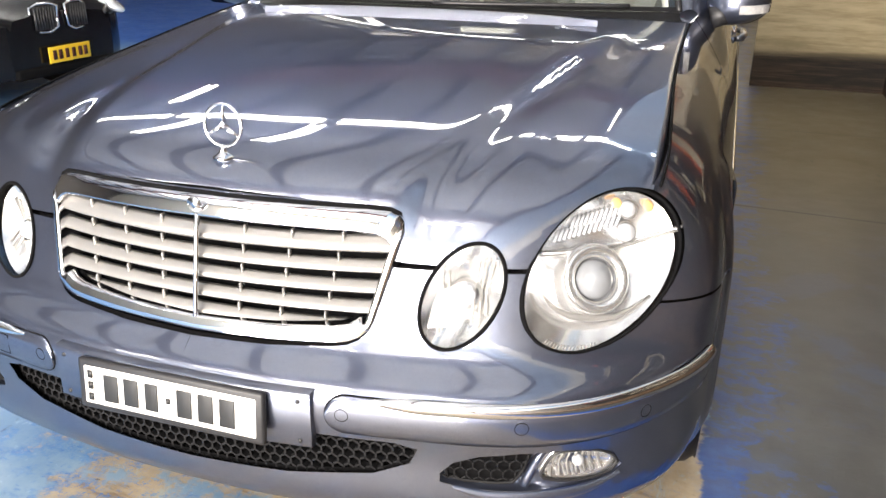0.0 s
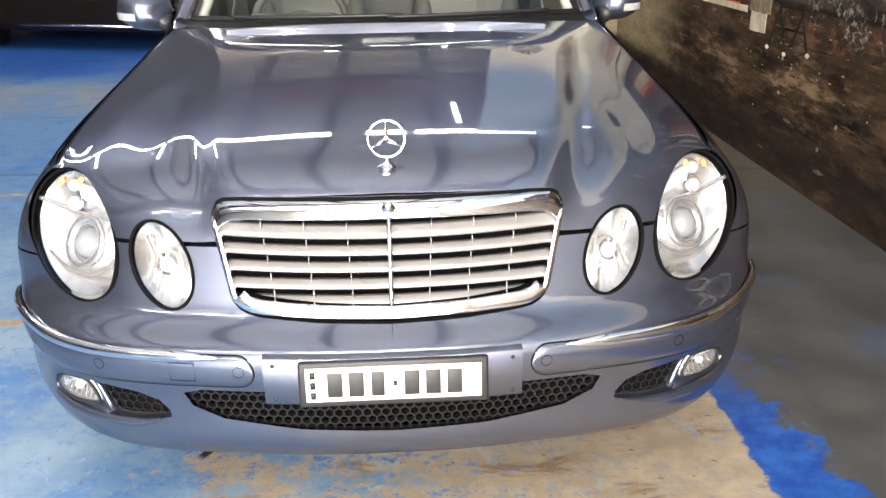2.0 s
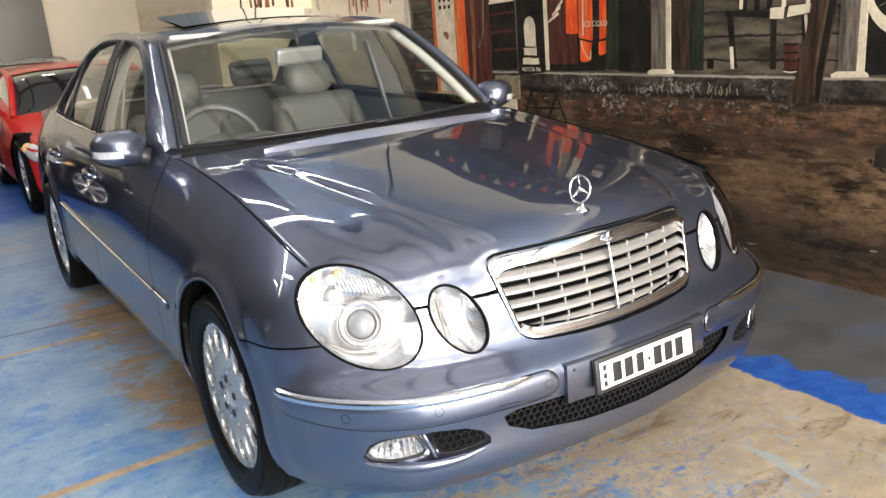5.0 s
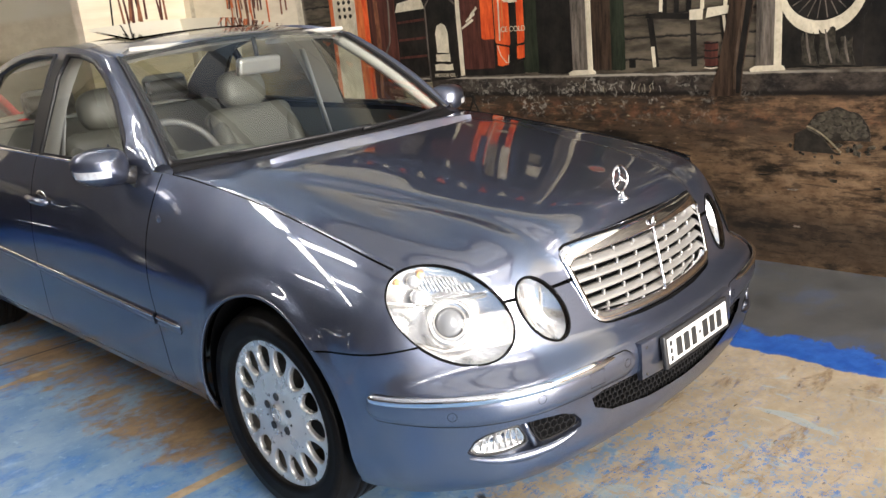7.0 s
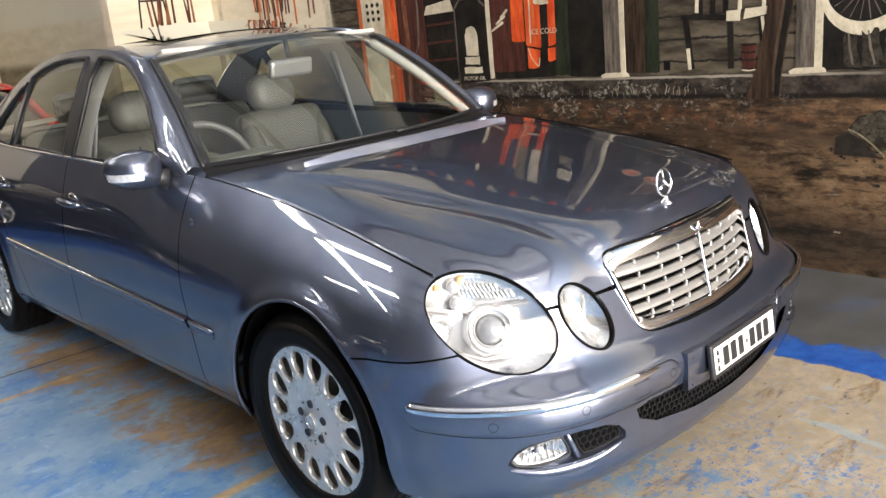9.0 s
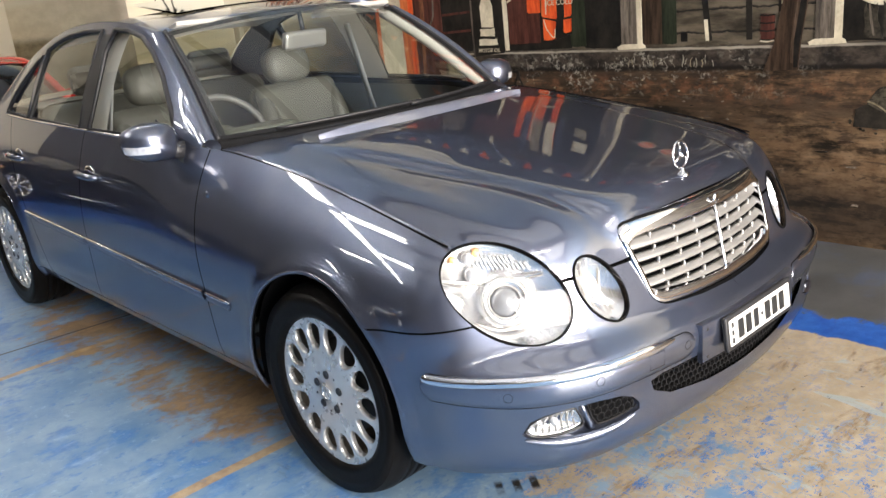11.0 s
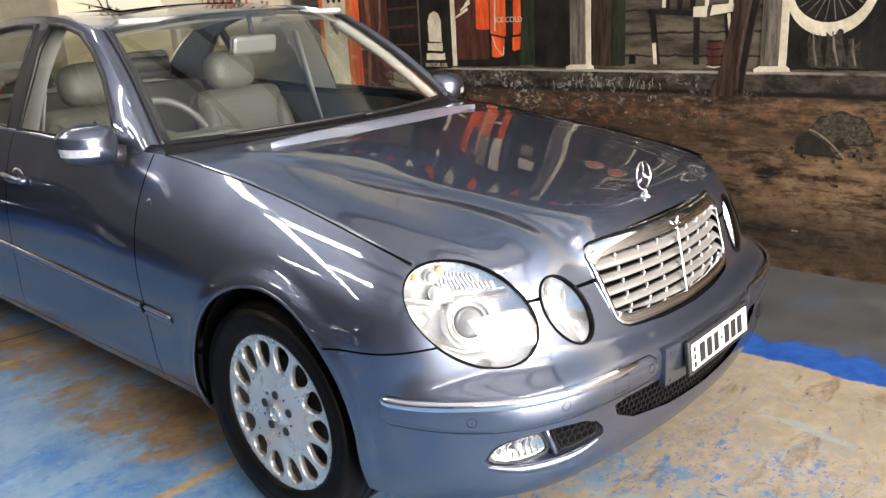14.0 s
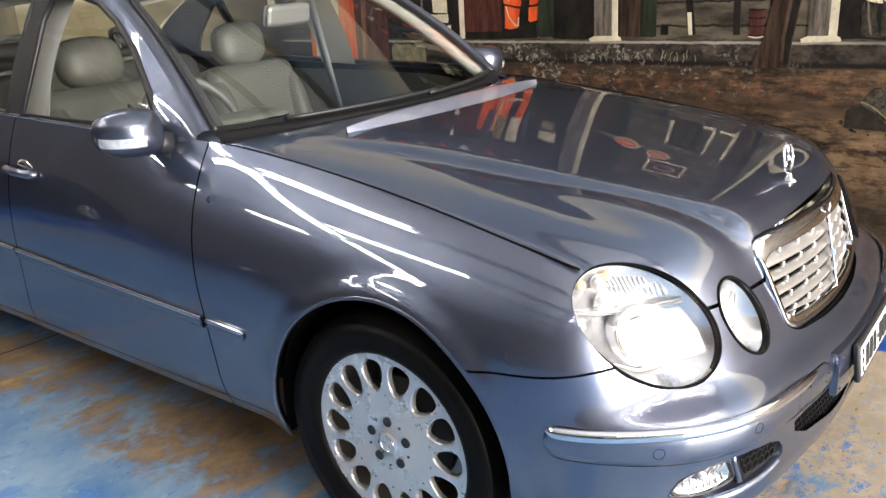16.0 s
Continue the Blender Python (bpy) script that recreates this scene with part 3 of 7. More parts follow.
def wrap(s, z):
    """A point of the body's outer side at plan length s and height z."""
    e = 1e-3
    x, y = plan_x(s), plan_y(s)
    dx, dy = plan_x(s + e) - plan_x(s - e), plan_y(s + e) - plan_y(s - e)
    n = np.hypot(dx, dy)
    nx, ny = dy / n, -dx / n
    zt, xt = belt_z(y), belt_x(y)
    side = (plan_x(s) - xt) * np.clip((z - .56) / (zt - .56), 0, 1.3) ** 2.3 + .055 * np.clip((.36 - z) / .16, 0, 2) ** 2
    tail = .02 + .06 * np.clip((z - .5) / .5, 0, 1) + .05 * np.clip((.36 - z) / .16, 0, 2) ** 2
    w, wr = 1 - smooth(.10, .47, y), smooth(4.2, 4.7, y)
    inset = w * front_in(z) + (1 - w - wr) * side + wr * tail
    for ya, za in ((.85, .33), (3.704, .335)):
        inset = inset - .011 * (1 - smooth(.368, .428, np.hypot(y - ya, np.maximum(z, .30) - za)))
    return np.stack([x - nx * inset, y - ny * inset, z + 0 * x], -1)


def wrap_top(s):
    """Height at which the side ends: at the bonnet's edge, the belt, the boot."""
    y = plan_y(s)
    a = smooth(.075, .36, y)
    return np.where(y < .36, .69 * (1 - a) + .797 * a, belt_z(np.maximum(y, .36) + .04 * (1 - smooth(.36, .7, y))))


def wrap_low(s):
    y = plan_y(s)
    return .215 + .026 * (1 - smooth(.22, .66, s)) + .005 * smooth(.3, .8, y) + .036 * smooth(1.15, 1.35, y) * (1 - smooth(3.2, 3.4, y)) + .03 * smooth(3.8, 4.4, y)


# bonnet
zc = spline([-.1, .10, .214, .32, .42, .60, .80, 1.05, 1.3, 1.5], [.66, .775, .832, .861, .880, .9075, .936, .967, .990, 1.002])
_s = np.linspace(0, 1.2, 241)
_t = wrap(_s, wrap_top(_s))
HOOD_X = .742


def hood_front(x):
    """Plan position and height of the bonnet's leading edge."""
    i = np.searchsorted(_t[:, 0], .747)
    return np.interp(x, _t[:i, 0], _t[:i, 1]), np.interp(x, _t[:i, 0], _t[:i, 2])


def hood_rear(x):
    return 1.34 + .17 * (np.asarray(x) / HOOD_X) ** 2


def hood_top(x, y):
    ax = np.abs(x)
    z = zc(y) - (zc(y) - belt_z(y)) * (ax / HOOD_X) ** 2.6
    fade = lambda a, b: 1 - smooth(a, b, y)
    hold = 1 - np.clip(ax / HOOD_X, 0, 1) ** 8
    z = z + .013 * hold * np.exp(-((ax - .645) / .085) ** 2) * fade(.45, 1.15)
    z = z + .010 * np.exp(-((ax - .475) / .07) ** 2) * fade(.30, .9)
    xc = .37 + .20 * (y - .15)
    z = z + .010 * (1 - smooth(xc - .05, xc + .03, ax)) * fade(.9, 1.5) - .004 * np.exp(-((ax - xc) / .034) ** 2) * fade(.6, 1.3)
    return z


def hood(x, v):
    """A point of the bonnet: x across, v 0 at the leading edge to 1 at the cowl."""
    ax = np.abs(x)
    yf, zf = hood_front(ax)
    yr = hood_rear(ax)
    y = yf + (yr - yf) * v
    a = .030 + .022 * smooth(.30, .45, ax)
    drop = hood_top(x, yf) - zf
    z = hood_top(x, y) - drop * np.exp(-(y - yf) / a)
    return np.stack([x * flare(y), y, z], -1)


# greenhouse
rail_z = spline([1.60, 1.72, 1.9, 2.1, 2.35, 2.7, 3.05, 3.4, 3.75, 4.05], [.985, 1.10, 1.235, 1.345, 1.405, 1.424, 1.402, 1.325, 1.19, 1.04])
rail_x = spline([1.60, 1.9, 2.1, 2.35, 2.7, 3.05, 3.4, 3.75, 4.05], [.752, .675, .632, .605, .598, .603, .622, .66, .70])


def cabin(y, f):
    """A point of the cabin's side: f 0 at the belt to 1 at the roof rail."""
    xb, zb, xr, zr = belt_x(y), belt_z(y), rail_x(y), np.maximum(rail_z(y), belt_z(y) + .002)
    x = xb + (xr - xb) * f + .022 * np.sin(np.pi * f) * (zr - zb) / .42
    return np.stack([x, y, zb + (zr - zb) * f], -1)


def screen(u, v):
    """Windscreen: u -1 to 1 across, v 0 at the base to 1 at the roof."""
    x = u * (.705 + (.575 - .705) * v)
    y0, z0 = 1.37 + .22 * u ** 2, 1.0 - .010 * u ** 2
    y1, z1 = 2.03 + .075 * u ** 2, 1.405 - .045 * u ** 2
    b = .02 * np.sin(np.pi * v)
    return np.stack([x, y0 + (y1 - y0) * v - b * .5, z0 + (z1 - z0) * v + b * .85], -1)


def back_screen(u, v):
    x = u * (.64 + (.565 - .64) * v)
    y0, z0 = 4.03 - .16 * u ** 2, 1.065 - .01 * u ** 2
    y1, z1 = 3.36 - .06 * u ** 2, 1.39 - .04 * u ** 2
    b = .02 * np.sin(np.pi * v)
    return np.stack([x, y0 + (y1 - y0) * v + b * .4, z0 + (z1 - z0) * v + b * .9], -1)


def roof(u, v):
    a, b = screen(u, 1.0 + 0 * u), back_screen(u, 1.0 + 0 * u)
    y = a[..., 1] + (b[..., 1] - a[..., 1]) * v
    x = a[..., 0] + (b[..., 0] - a[..., 0]) * v + .02 * np.sin(np.pi * v) * u
    zl = a[..., 2] + (b[..., 2] - a[..., 2]) * v
    return np.stack([x, y, zl + .055 * np.sin(np.pi * np.clip(v, 0, 1)) ** .8], -1)


# ---------------- the saloon ----------------
BIG_C, BIG_P, BIG_Q = Vector((.6960, .2885, .6825)), Vector((.1115, .0575, -.0325)), Vector((.0469, .1061, .1203))
SMALL_C, SMALL_P, SMALL_Q = Vector((.4803, .1617, .6511)), Vector((.0691, .0241, .0213)), Vector((.0019, .0348, .0836))
RING = [(math.cos(a), math.sin(a)) for a in np.linspace(0, 2 * math.pi, 48, endpoint=False)]
GRILLE_HALF = [(0, .545), (.15, .549), (.27, .557), (.295, .561), (.315, .570), (.329, .584), (.336, .600), (.343, .628), (.357, .685), (.367, .730),
               (.370, .748), (.367, .764), (.357, .776), (.342, .783), (.30, .787), (.15, .791), (0, .793)]
GRILLE_POLY = [(-a, b) for a, b in GRILLE_HALF[::-1]] + GRILLE_HALF[1:-1][::1]
GRILLE_POLY = GRILLE_POLY[::-1]
AXLES = ((.85, .33), (3.704, .335))


FOG_RECESS = [(.822, .352), (.80, .385), (.765, .402), (.70, .413), (.62, .412), (.55, .403), (.505, .385), (.482, .36), (.482, .342), (.52, .334), (.62, .330), (.74, .333), (.80, .338)]
FOG_EDGE = [(.815, .357), (.80, .378), (.77, .396), (.735, .405), (.695, .409), (.681, .404), (.669, .385), (.659, .362), (.664, .353), (.69, .346), (.73, .340), (.77, .339), (.80, .344)]
VENT_EDGE = [(.643, .404), (.60, .406), (.545, .398), (.505, .378), (.490, .36), (.493, .346), (.52, .339), (.58, .336), (.612, .338), (.628, .36)]


def ramps(*stops):
    """Knots spaced finely: (start, step), ..., end."""
    out = []
    for (a, st), b in zip(stops[:-1], [q[0] if isinstance(q, tuple) else q for q in stops[1:]]):
        n = max(1, round((b - a) / st))
        out += list(a + (b - a) * np.arange(n) / n)
    return np.array(out + [stops[-1]])


def side_shell(inset=0.0, ds=1.0):
    """One half of the body's flank from the middle of the nose to the tail, openings cut."""
    S = ramps((0, .016 * ds), (1.25, .03 * ds), (4.6, .05 * ds), S_END)
    V = np.linspace(0, 1, int(60 / ds))
    SS = np.repeat(S[:, None], len(V), 1)
    ZZ = wrap_low(S)[:, None] + (wrap_top(S) - wrap_low(S))[:, None] * V[None]
    P = wrap(SS, ZZ)
    if inset:
        mid = np.array([0, 2.4, .6])
        P = P + (mid - P) * np.array([inset / .9, inset / 2.4, .02])
    bm = grid_bm(P)
    cut_prism(bm, BIG_C, BIG_P, BIG_Q, RING, lambda c: c.y < .7 and c.x > .4)
    cut_prism(bm, SMALL_C, SMALL_P, SMALL_Q, RING, lambda c: c.y < .5)
    cut_prism(bm, (0, 0, 0), (1, 0, 0), (0, 0, 1), GRILLE_POLY, lambda c: c.y < .5)
    for ya, za in AXLES:
        circ = [(ya + .362 * a, za + .362 * b) for a, b in RING]
        cut_prism(bm, (0, 0, 0), (0, 1, 0), (0, 0, 1), circ, lambda c: c.x > .6)
    cut_prism(bm, (0, 0, 0), (1, 0, 0), (0, 0, 1), [(-.44, .408), (-.425, .375), (-.36, .345), (-.2, .323), (0, .315), (.2, .323), (.36, .345), (.425, .375), (.44, .408), (.40, .418), (-.40, .418)], lambda c: c.y < .5)
    q = wrap(np.array([p[0] for p in FOG_RECESS]), np.array([p[1] for p in FOG_RECESS]))
    cut_prism(bm, (0, 0, 0), (.7, .7, 0), (0, 0, 1), [((x + y) / 1.4, z) for x, y, z in q], lambda c: c.y < .5 and c.x > .4)
    return bm


def build_panels(car):
    bm = side_shell()
    # bumper to wing, wing to door, door to door, door to quarter, sill
    fs = [f for f in bm.faces if f.calc_center_median().x > .70 and f.calc_center_median().y < .6]
    clip_faces(bm, fs, (0, .28, .628), (0, .10, 1), .005)
    fs = [f for f in bm.faces if 1.2 < f.calc_center_median().y < 1.8]
    clip_faces(bm, fs, (0, 1.474, .5), (0, 1, -.17), .006)
    fs = [f for f in bm.faces if 2.2 < f.calc_center_median().y < 2.8]
    clip_faces(bm, fs, (0, 2.505, .6), (0, 1, 0), .006)
    fs = [f for f in bm.faces if 3.0 < f.calc_center_median().y < 3.9]
    clip_faces(bm, fs, (0, 3.36, .75), (0, 1, -.55), .006)
    fs = [f for f in bm.faces if 1.15 < f.calc_center_median().y < 3.45]
    clip_faces(bm, fs, (0, 0, .288), (0, 0, 1), .004)
    fs = [f for f in bm.faces if f.calc_center_median().y > 3.9]
    clip_faces(bm, fs, (0, 0, .60), (0, 0, 1), .005)
    bm.verts.index_update()
    line = lambda c: .628 - (c.y - .28) * .10
    d1 = lambda c: c.y - 1.474 - .17 * (c.z - .5)
    d3 = lambda c: c.y - 3.36 - .55 * (c.z - .75)
    kinds = [("front_bumper", lambda c: c.y < .62 and (c.z < line(c) or c.x < .62) and c.y < .85),
             ("wing", lambda c: not (c.y < .62 and (c.z < line(c) or c.x < .62)) and d1(c) < 0),
             ("sill", lambda c: d1(c) > 0 and c.z < .288 and c.y < 3.4),
             ("front_door", lambda c: d1(c) > 0 and c.y < 2.505 and c.z > .288),
             ("rear_door", lambda c: 2.505 < c.y and d3(c) < 0 and c.z > .288),
             ("rear_quarter", lambda c: d3(c) > 0 and not (c.z < .288 and c.y < 3.4) and not (c.y > 3.9 and c.z < .60)),
             ("rear_bumper", lambda c: d3(c) > 0 and c.y > 3.9 and c.z < .60)]
    made = {}
    for name, pred in kinds:
        if name.endswith("bumper"):
            a = take(bm, pred)
            both = merged([a, mirrored(take(bm, pred))])
            bmesh.ops.remove_doubles(both, verts=both.verts, dist=.0006)
            made[name] = part(name, both, PAINT, car)
        else:
            for s in (1, -1):
                made[name, s] = part(name, sided(take(bm, pred), s), PAINT, car)
    bm.free()
    # near-black inner skin, added to fill the panel slots with shade
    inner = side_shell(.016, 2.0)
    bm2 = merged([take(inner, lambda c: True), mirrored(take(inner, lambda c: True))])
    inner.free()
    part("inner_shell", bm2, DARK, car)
    return made


def build_hood(car):
    X = np.concatenate([-ramps((0, .0115), .737)[:0:-1], ramps((0, .0115), .737)])
    V = np.linspace(0, 1, 90) ** 1.9
    P = hood(np.repeat(X[:, None], len(V), 1), np.repeat(V[None], len(X), 0))
    fold = lambda row, k: row + np.array([.0015 * k, 0, -.018])
    P = np.concatenate([fold(P[:1], -1), P, fold(P[-1:], 1)])
    P = np.concatenate([P, P[:, -1:] + np.array([0, .003, -.018])], 1)
    bm = grid_bm(P, flip=True)
    for s in (1, -1):
        mir = lambda v: Vector((v.x * s, v.y, v.z))
        cut_prism(bm, mir(BIG_C), mir(BIG_P), mir(BIG_Q), RING, lambda c: c.y < .7 and c.x * s > .4)
        cut_prism(bm, mir(SMALL_C), mir(SMALL_P), mir(SMALL_Q), RING, lambda c: c.y < .5 and c.x * s > .2)
    cut_prism(bm, (0, 0, 0), (1, 0, 0), (0, 0, 1), GRILLE_POLY, lambda c: c.y < .4)
    # slot above the bumper
    gone = [f for f in bm.faces if f.calc_center_median().z < .700 and f.calc_center_median().y < .26]
    bmesh.ops.delete(bm, geom=gone, context="FACES")
    ob = part("bonnet", bm, PAINT, car)
    for s in (1, -1):
        ys = np.linspace(.40, 1.50, 50)
        part("bonnet_seam", tube([(s * float(belt_x(t) - .0015), t, float(belt_z(t)) + .0002) for t in ys], .0028, 6), DARK, car)
    # near-black skin just under the bonnet, so its gaps look shaded
    Xb, Vb = np.linspace(-.74, .74, 25), np.linspace(0, 1, 25)
    P = hood(np.repeat(Xb[:, None], 25, 1), np.repeat(Vb[None], 25, 0))
    P[..., 2] -= .02
    P[..., 1] += .03
    b2 = grid_bm(P, flip=True)
    for s in (1, -1):
        cut_prism(b2, (BIG_C.x * s, BIG_C.y, BIG_C.z), (BIG_P.x * s * 1.1, BIG_P.y * 1.1, BIG_P.z * 1.1), (BIG_Q.x * s * 1.1, BIG_Q.y * 1.1, BIG_Q.z * 1.1), RING, lambda c: c.y < .7)
        cut_prism(b2, (SMALL_C.x * s, SMALL_C.y, SMALL_C.z), (SMALL_P.x * s * 1.1, SMALL_P.y * 1.1, SMALL_P.z * 1.1), (SMALL_Q.x * s * 1.1, SMALL_Q.y * 1.1, SMALL_Q.z * 1.1), RING, lambda c: c.y < .7)
    part("bonnet_lining", b2, DARK, car)
    # raised rear edge of the bonnet, its paint lightened for the light it catches
    xs = np.linspace(-.51, .51, 60)
    rows = []
    for f, h in ((-1, .0005), (-.6, .004), (0, .010), (.7, .016), (.95, .0165), (1, .0)):
        yy = 1.215 + .045 * (xs / .51) ** 2 + f * .046 * np.clip(1 - np.abs(xs / .51) ** 3.2, .05, 1)
        rows.append(np.stack([xs, yy, hood_top(xs, yy) + h], -1))
    part("bonnet_strip", grid_bm(np.array(rows)), PAINT_LIT, car, "raised rear edge of the bonnet, colour lightened as if lit")
    for xj in (-.25, .25):
        yj = 1.245
        j = box(xj, yj, float(hood_top(np.array(xj), np.array(yj))) + .004, .03, .02, .012, .004)
        part("washer_jet", j, BLACK, car)
    return ob


def build_greenhouse(car):
    Y = np.linspace(1.605, 4.04, 120)
    Fv = np.linspace(0, 1, 36)
    side = cabin(np.repeat(Y[:, None], 36, 1), np.repeat(Fv[None], 120, 0))
    fw = [(1.74, .998), (1.81, 1.10), (1.925, 1.21), (2.045, 1.292), (2.17, 1.350), (2.32, 1.380), (2.445, 1.388), (2.462, 1.30), (2.462, 1.006)]
    rw = [(2.555, 1.012), (2.555, 1.30), (2.57, 1.388), (2.75, 1.392), (2.92, 1.382), (3.08, 1.354), (3.19, 1.322), (3.19, 1.024)]
    qw = [(3.235, 1.028), (3.235, 1.300), (3.30, 1.272), (3.40, 1.208), (3.50, 1.14), (3.565, 1.08), (3.585, 1.036)]
    for s in (1, -1):
        bm = grid_bm(side)
        for nm, poly in (("front_window", fw), ("rear_window", rw), ("quarter_window", qw)):
            cut_prism(bm, (0, 0, 0), (0, 1, 0), (0, 0, 1), poly, lambda c: True)
        part("cabin_side", sided(bm, s), PAINT, car)
        for nm, poly in (("front_window", fw), ("rear_window", rw), ("quarter_window", qw)):
            g = grid_bm(side)
            cyz = Vector((0, sum(p[0] for p in poly) / len(poly), sum(p[1] for p in poly) / len(poly)))
            grown = [(cyz.y + (p[0] - cyz.y) * 1.03, cyz.z + (p[1] - cyz.z) * 1.03) for p in poly]
            ins = cut_prism(g, (0, 0, 0), (0, 1, 0), (0, 0, 1), grown, lambda c: True, drop=False)
            keep = set(ins)
            bmesh.ops.delete(g, geom=[f for f in g.faces if f not in keep], context="FACES")
            for v in g.verts:
                v.co.x -= .010
            pane = part(nm, sided(g, s), SIDEGLASS, car)
            pane.visible_shadow = False
            # rubber edge
            xs = []
            for yy, zz_ in poly:
                f = (zz_ - belt_z(yy)) / (rail_z(yy) - belt_z(yy))
                c = cabin(np.array(yy), np.array(f))
                xs.append((float(c[0]) * s, yy, zz_))
            part("window_seal", tube(xs, .011, 6, closed=True), BLACK, pane)
        # blank black pillar trim between the doors
        yb = np.linspace(2.452, 2.566, 6)
        Pb = cabin(np.repeat(yb[:, None], 14, 1), np.repeat(np.linspace(.0, .89, 14)[None], 6, 0))
        Pb[..., 0] += .003
        part("pillar_trim", sided(grid_bm(Pb), s), BLACK, car)
        # bright strip along the belt
        yy = np.linspace(1.80, 3.60, 40)
        pts = [(float(belt_x(t)) * s, t, float(belt_z(t)) + .004) for t in yy]
        part("belt_strip", tube(pts, .007, 6), CHROME, car)
        # screen pillar
        v = np.linspace(0, 1, 30)
        e = screen(np.full(30, 1.0), v)
        yr = 1.605 + (2.125 - 1.605) * v
        r = np.stack([rail_x(yr), yr, rail_z(yr)], -1)
        Q = np.array([e * (1 - t) + r * t + np.array([.25, -.5, .6]) * (.016 * math.sin(math.pi * t)) for t in np.linspace(0, 1, 8)])
        part("screen_pillar", sided(grid_bm(Q, flip=True), s), PAINT, car)
        part("screen_seal", sided(tube([tuple(p + np.array([-.004, -.002, .004])) for p in e], .009, 6), s), BLACK, car)
        e = back_screen(np.full(30, 1.0), v)
        yr = 4.04 + (3.30 - 4.04) * v
        r = np.stack([rail_x(yr), yr, rail_z(yr)], -1)
        Q = np.array([e * (1 - t) + r * t + np.array([.25, .4, .6]) * (.014 * math.sin(math.pi * t)) for t in np.linspace(0, 1, 8)])
        part("rear_pillar", sided(grid_bm(Q), s), PAINT, car)
        # small painted corner at the foot of the pillar
        e0 = screen(np.array(1.0), np.array(0.0))
        P = np.array([[(.742, 1.505, .958), (.750, 1.56, .972), (.757, 1.61, .986)], [(.735, 1.53, .960), (.738, 1.58, .978), (.742, 1.63, .998)], [tuple(e0 + np.array([-.01, -.01, -.012])), tuple(e0 + np.array([0, .01, .006])), tuple(e0 + np.array([.006, .03, .022]))]])
        part("cowl_corner", sided(grid_bm(P, flip=True), s), PAINT, car)
        # roof edge between roof panel and rail
        v = np.linspace(0, 1, 40)
        e = roof(np.full(40, 1.0), v)
        yr = 2.125 + (3.30 - 2.125) * v
        r = np.stack([rail_x(yr), yr, rail_z(yr)], -1)
        Q = np.array([e * (1 - t) + r * t + np.array([.5, 0, .8]) * (.010 * math.sin(math.pi * t)) for t in np.linspace(0, 1, 6)])
        part("roof_edge", sided(grid_bm(Q, flip=True), s), PAINT, car)
    U, V = np.linspace(-1, 1, 60), np.linspace(0, 1, 60)
    g = lambda fn: fn(np.repeat(U[:, None], 60, 1), np.repeat(V[None], 60, 0))
    ws = part("windscreen", grid_bm(g(screen), flip=True), GLASS, car)
    ws.visible_shadow = False
    # black printed border of the windscreen
    for s in (1, -1):
        vv = np.linspace(0, 1, 24)
        a, b = screen(np.full(24, s * 1.0), vv), screen(np.full(24, s * .955), vv)
        part("screen_border", grid_bm(np.stack([a, b], 0) + np.array([0, .002, -.003])), BLACK, ws)
    uu = np.linspace(-1, 1, 30)
    part("screen_border", grid_bm(np.stack([screen(uu, np.full(30, .955)), screen(uu, np.full(30, 1.0))], 0) + np.array([0, .002, -.003])), BLACK, ws)
    bs = part("rear_screen", grid_bm(g(back_screen)), GLASS, car)
    bs.visible_shadow = False
    bm = grid_bm(g(roof), flip=True)
    cut_prism(bm, (0, 0, 0), (1, 0, 0), (0, 1, 0), [(-.40, 2.32), (.40, 2.32), (.40, 2.74), (-.40, 2.74)], lambda c: True)
    part("roof", bm, PAINT, car)
    # sunroof glass, tilted up at its rear
    Us, Vs = np.linspace(-.395, .395, 20), np.linspace(2.325, 2.735, 12)
    P = np.array([[(a, b, 1.452 - .028 * (a / .4) ** 2 * .6 + (b - 2.325) * .14 - .006) for b in Vs] for a in Us])
    Pl = P.copy()
    Pl[..., 2] -= .008
    part("sunroof", merged([grid_bm(P, flip=True), grid_bm(Pl)]), TINT, car, "dark glass sunroof tilted open")
    # dark band round the windscreen, cowl and wipers
    v = np.linspace(-1, 1, 40)
    lo = screen(v, np.zeros(40))
    hi = screen(v, np.full(40, .028))
    part("screen_base_band", grid_bm(np.stack([lo, hi], 0) + np.array([0, -.001, .002]), flip=False), MESHBLACK, car)
    hx = np.linspace(-.74, .74, 40)
    hr = np.stack([hx, hood_rear(hx), hood_top(hx, hood_rear(hx)) - .012], -1)
    part("cowl", grid_bm(np.stack([hr, hr * np.array([1, 1, 1]) + np.array([0, .04, -.015]), lo + np.array([0, -.02, -.012]), lo + np.array([0, .01, .0])], 0)), MESHBLACK, car)
    for x0, x1, yy in ((-.52, .05, .03), (.0, .56, .03)):
        pts = []
        for t in np.linspace(0, 1, 14):
            u = (x0 + (x1 - x0) * t) / .70
            q = screen(np.array(u), np.array(.008 + .012 * t))
            pts.append(tuple(q + np.array([0, -.010, .008])))
        part("wiper", tube(pts, .007, 6), BLACK, car)
    # boot lid
    Yd = np.linspace(0, 1, 24)
    P = []
    for u in np.linspace(-1, 1, 30):
        col = []
        for t in Yd:
            a = back_screen(np.array(u), np.array(0.0))
            y = a[1] + (4.74 - .05 * u * u - a[1]) * t
            xw = .66 + .03 * t
            col.append((u * xw, y, 1.055 - .02 * u * u - .05 * t ** 2 + .012 * math.sin(math.pi * t)))
        P.append(col)
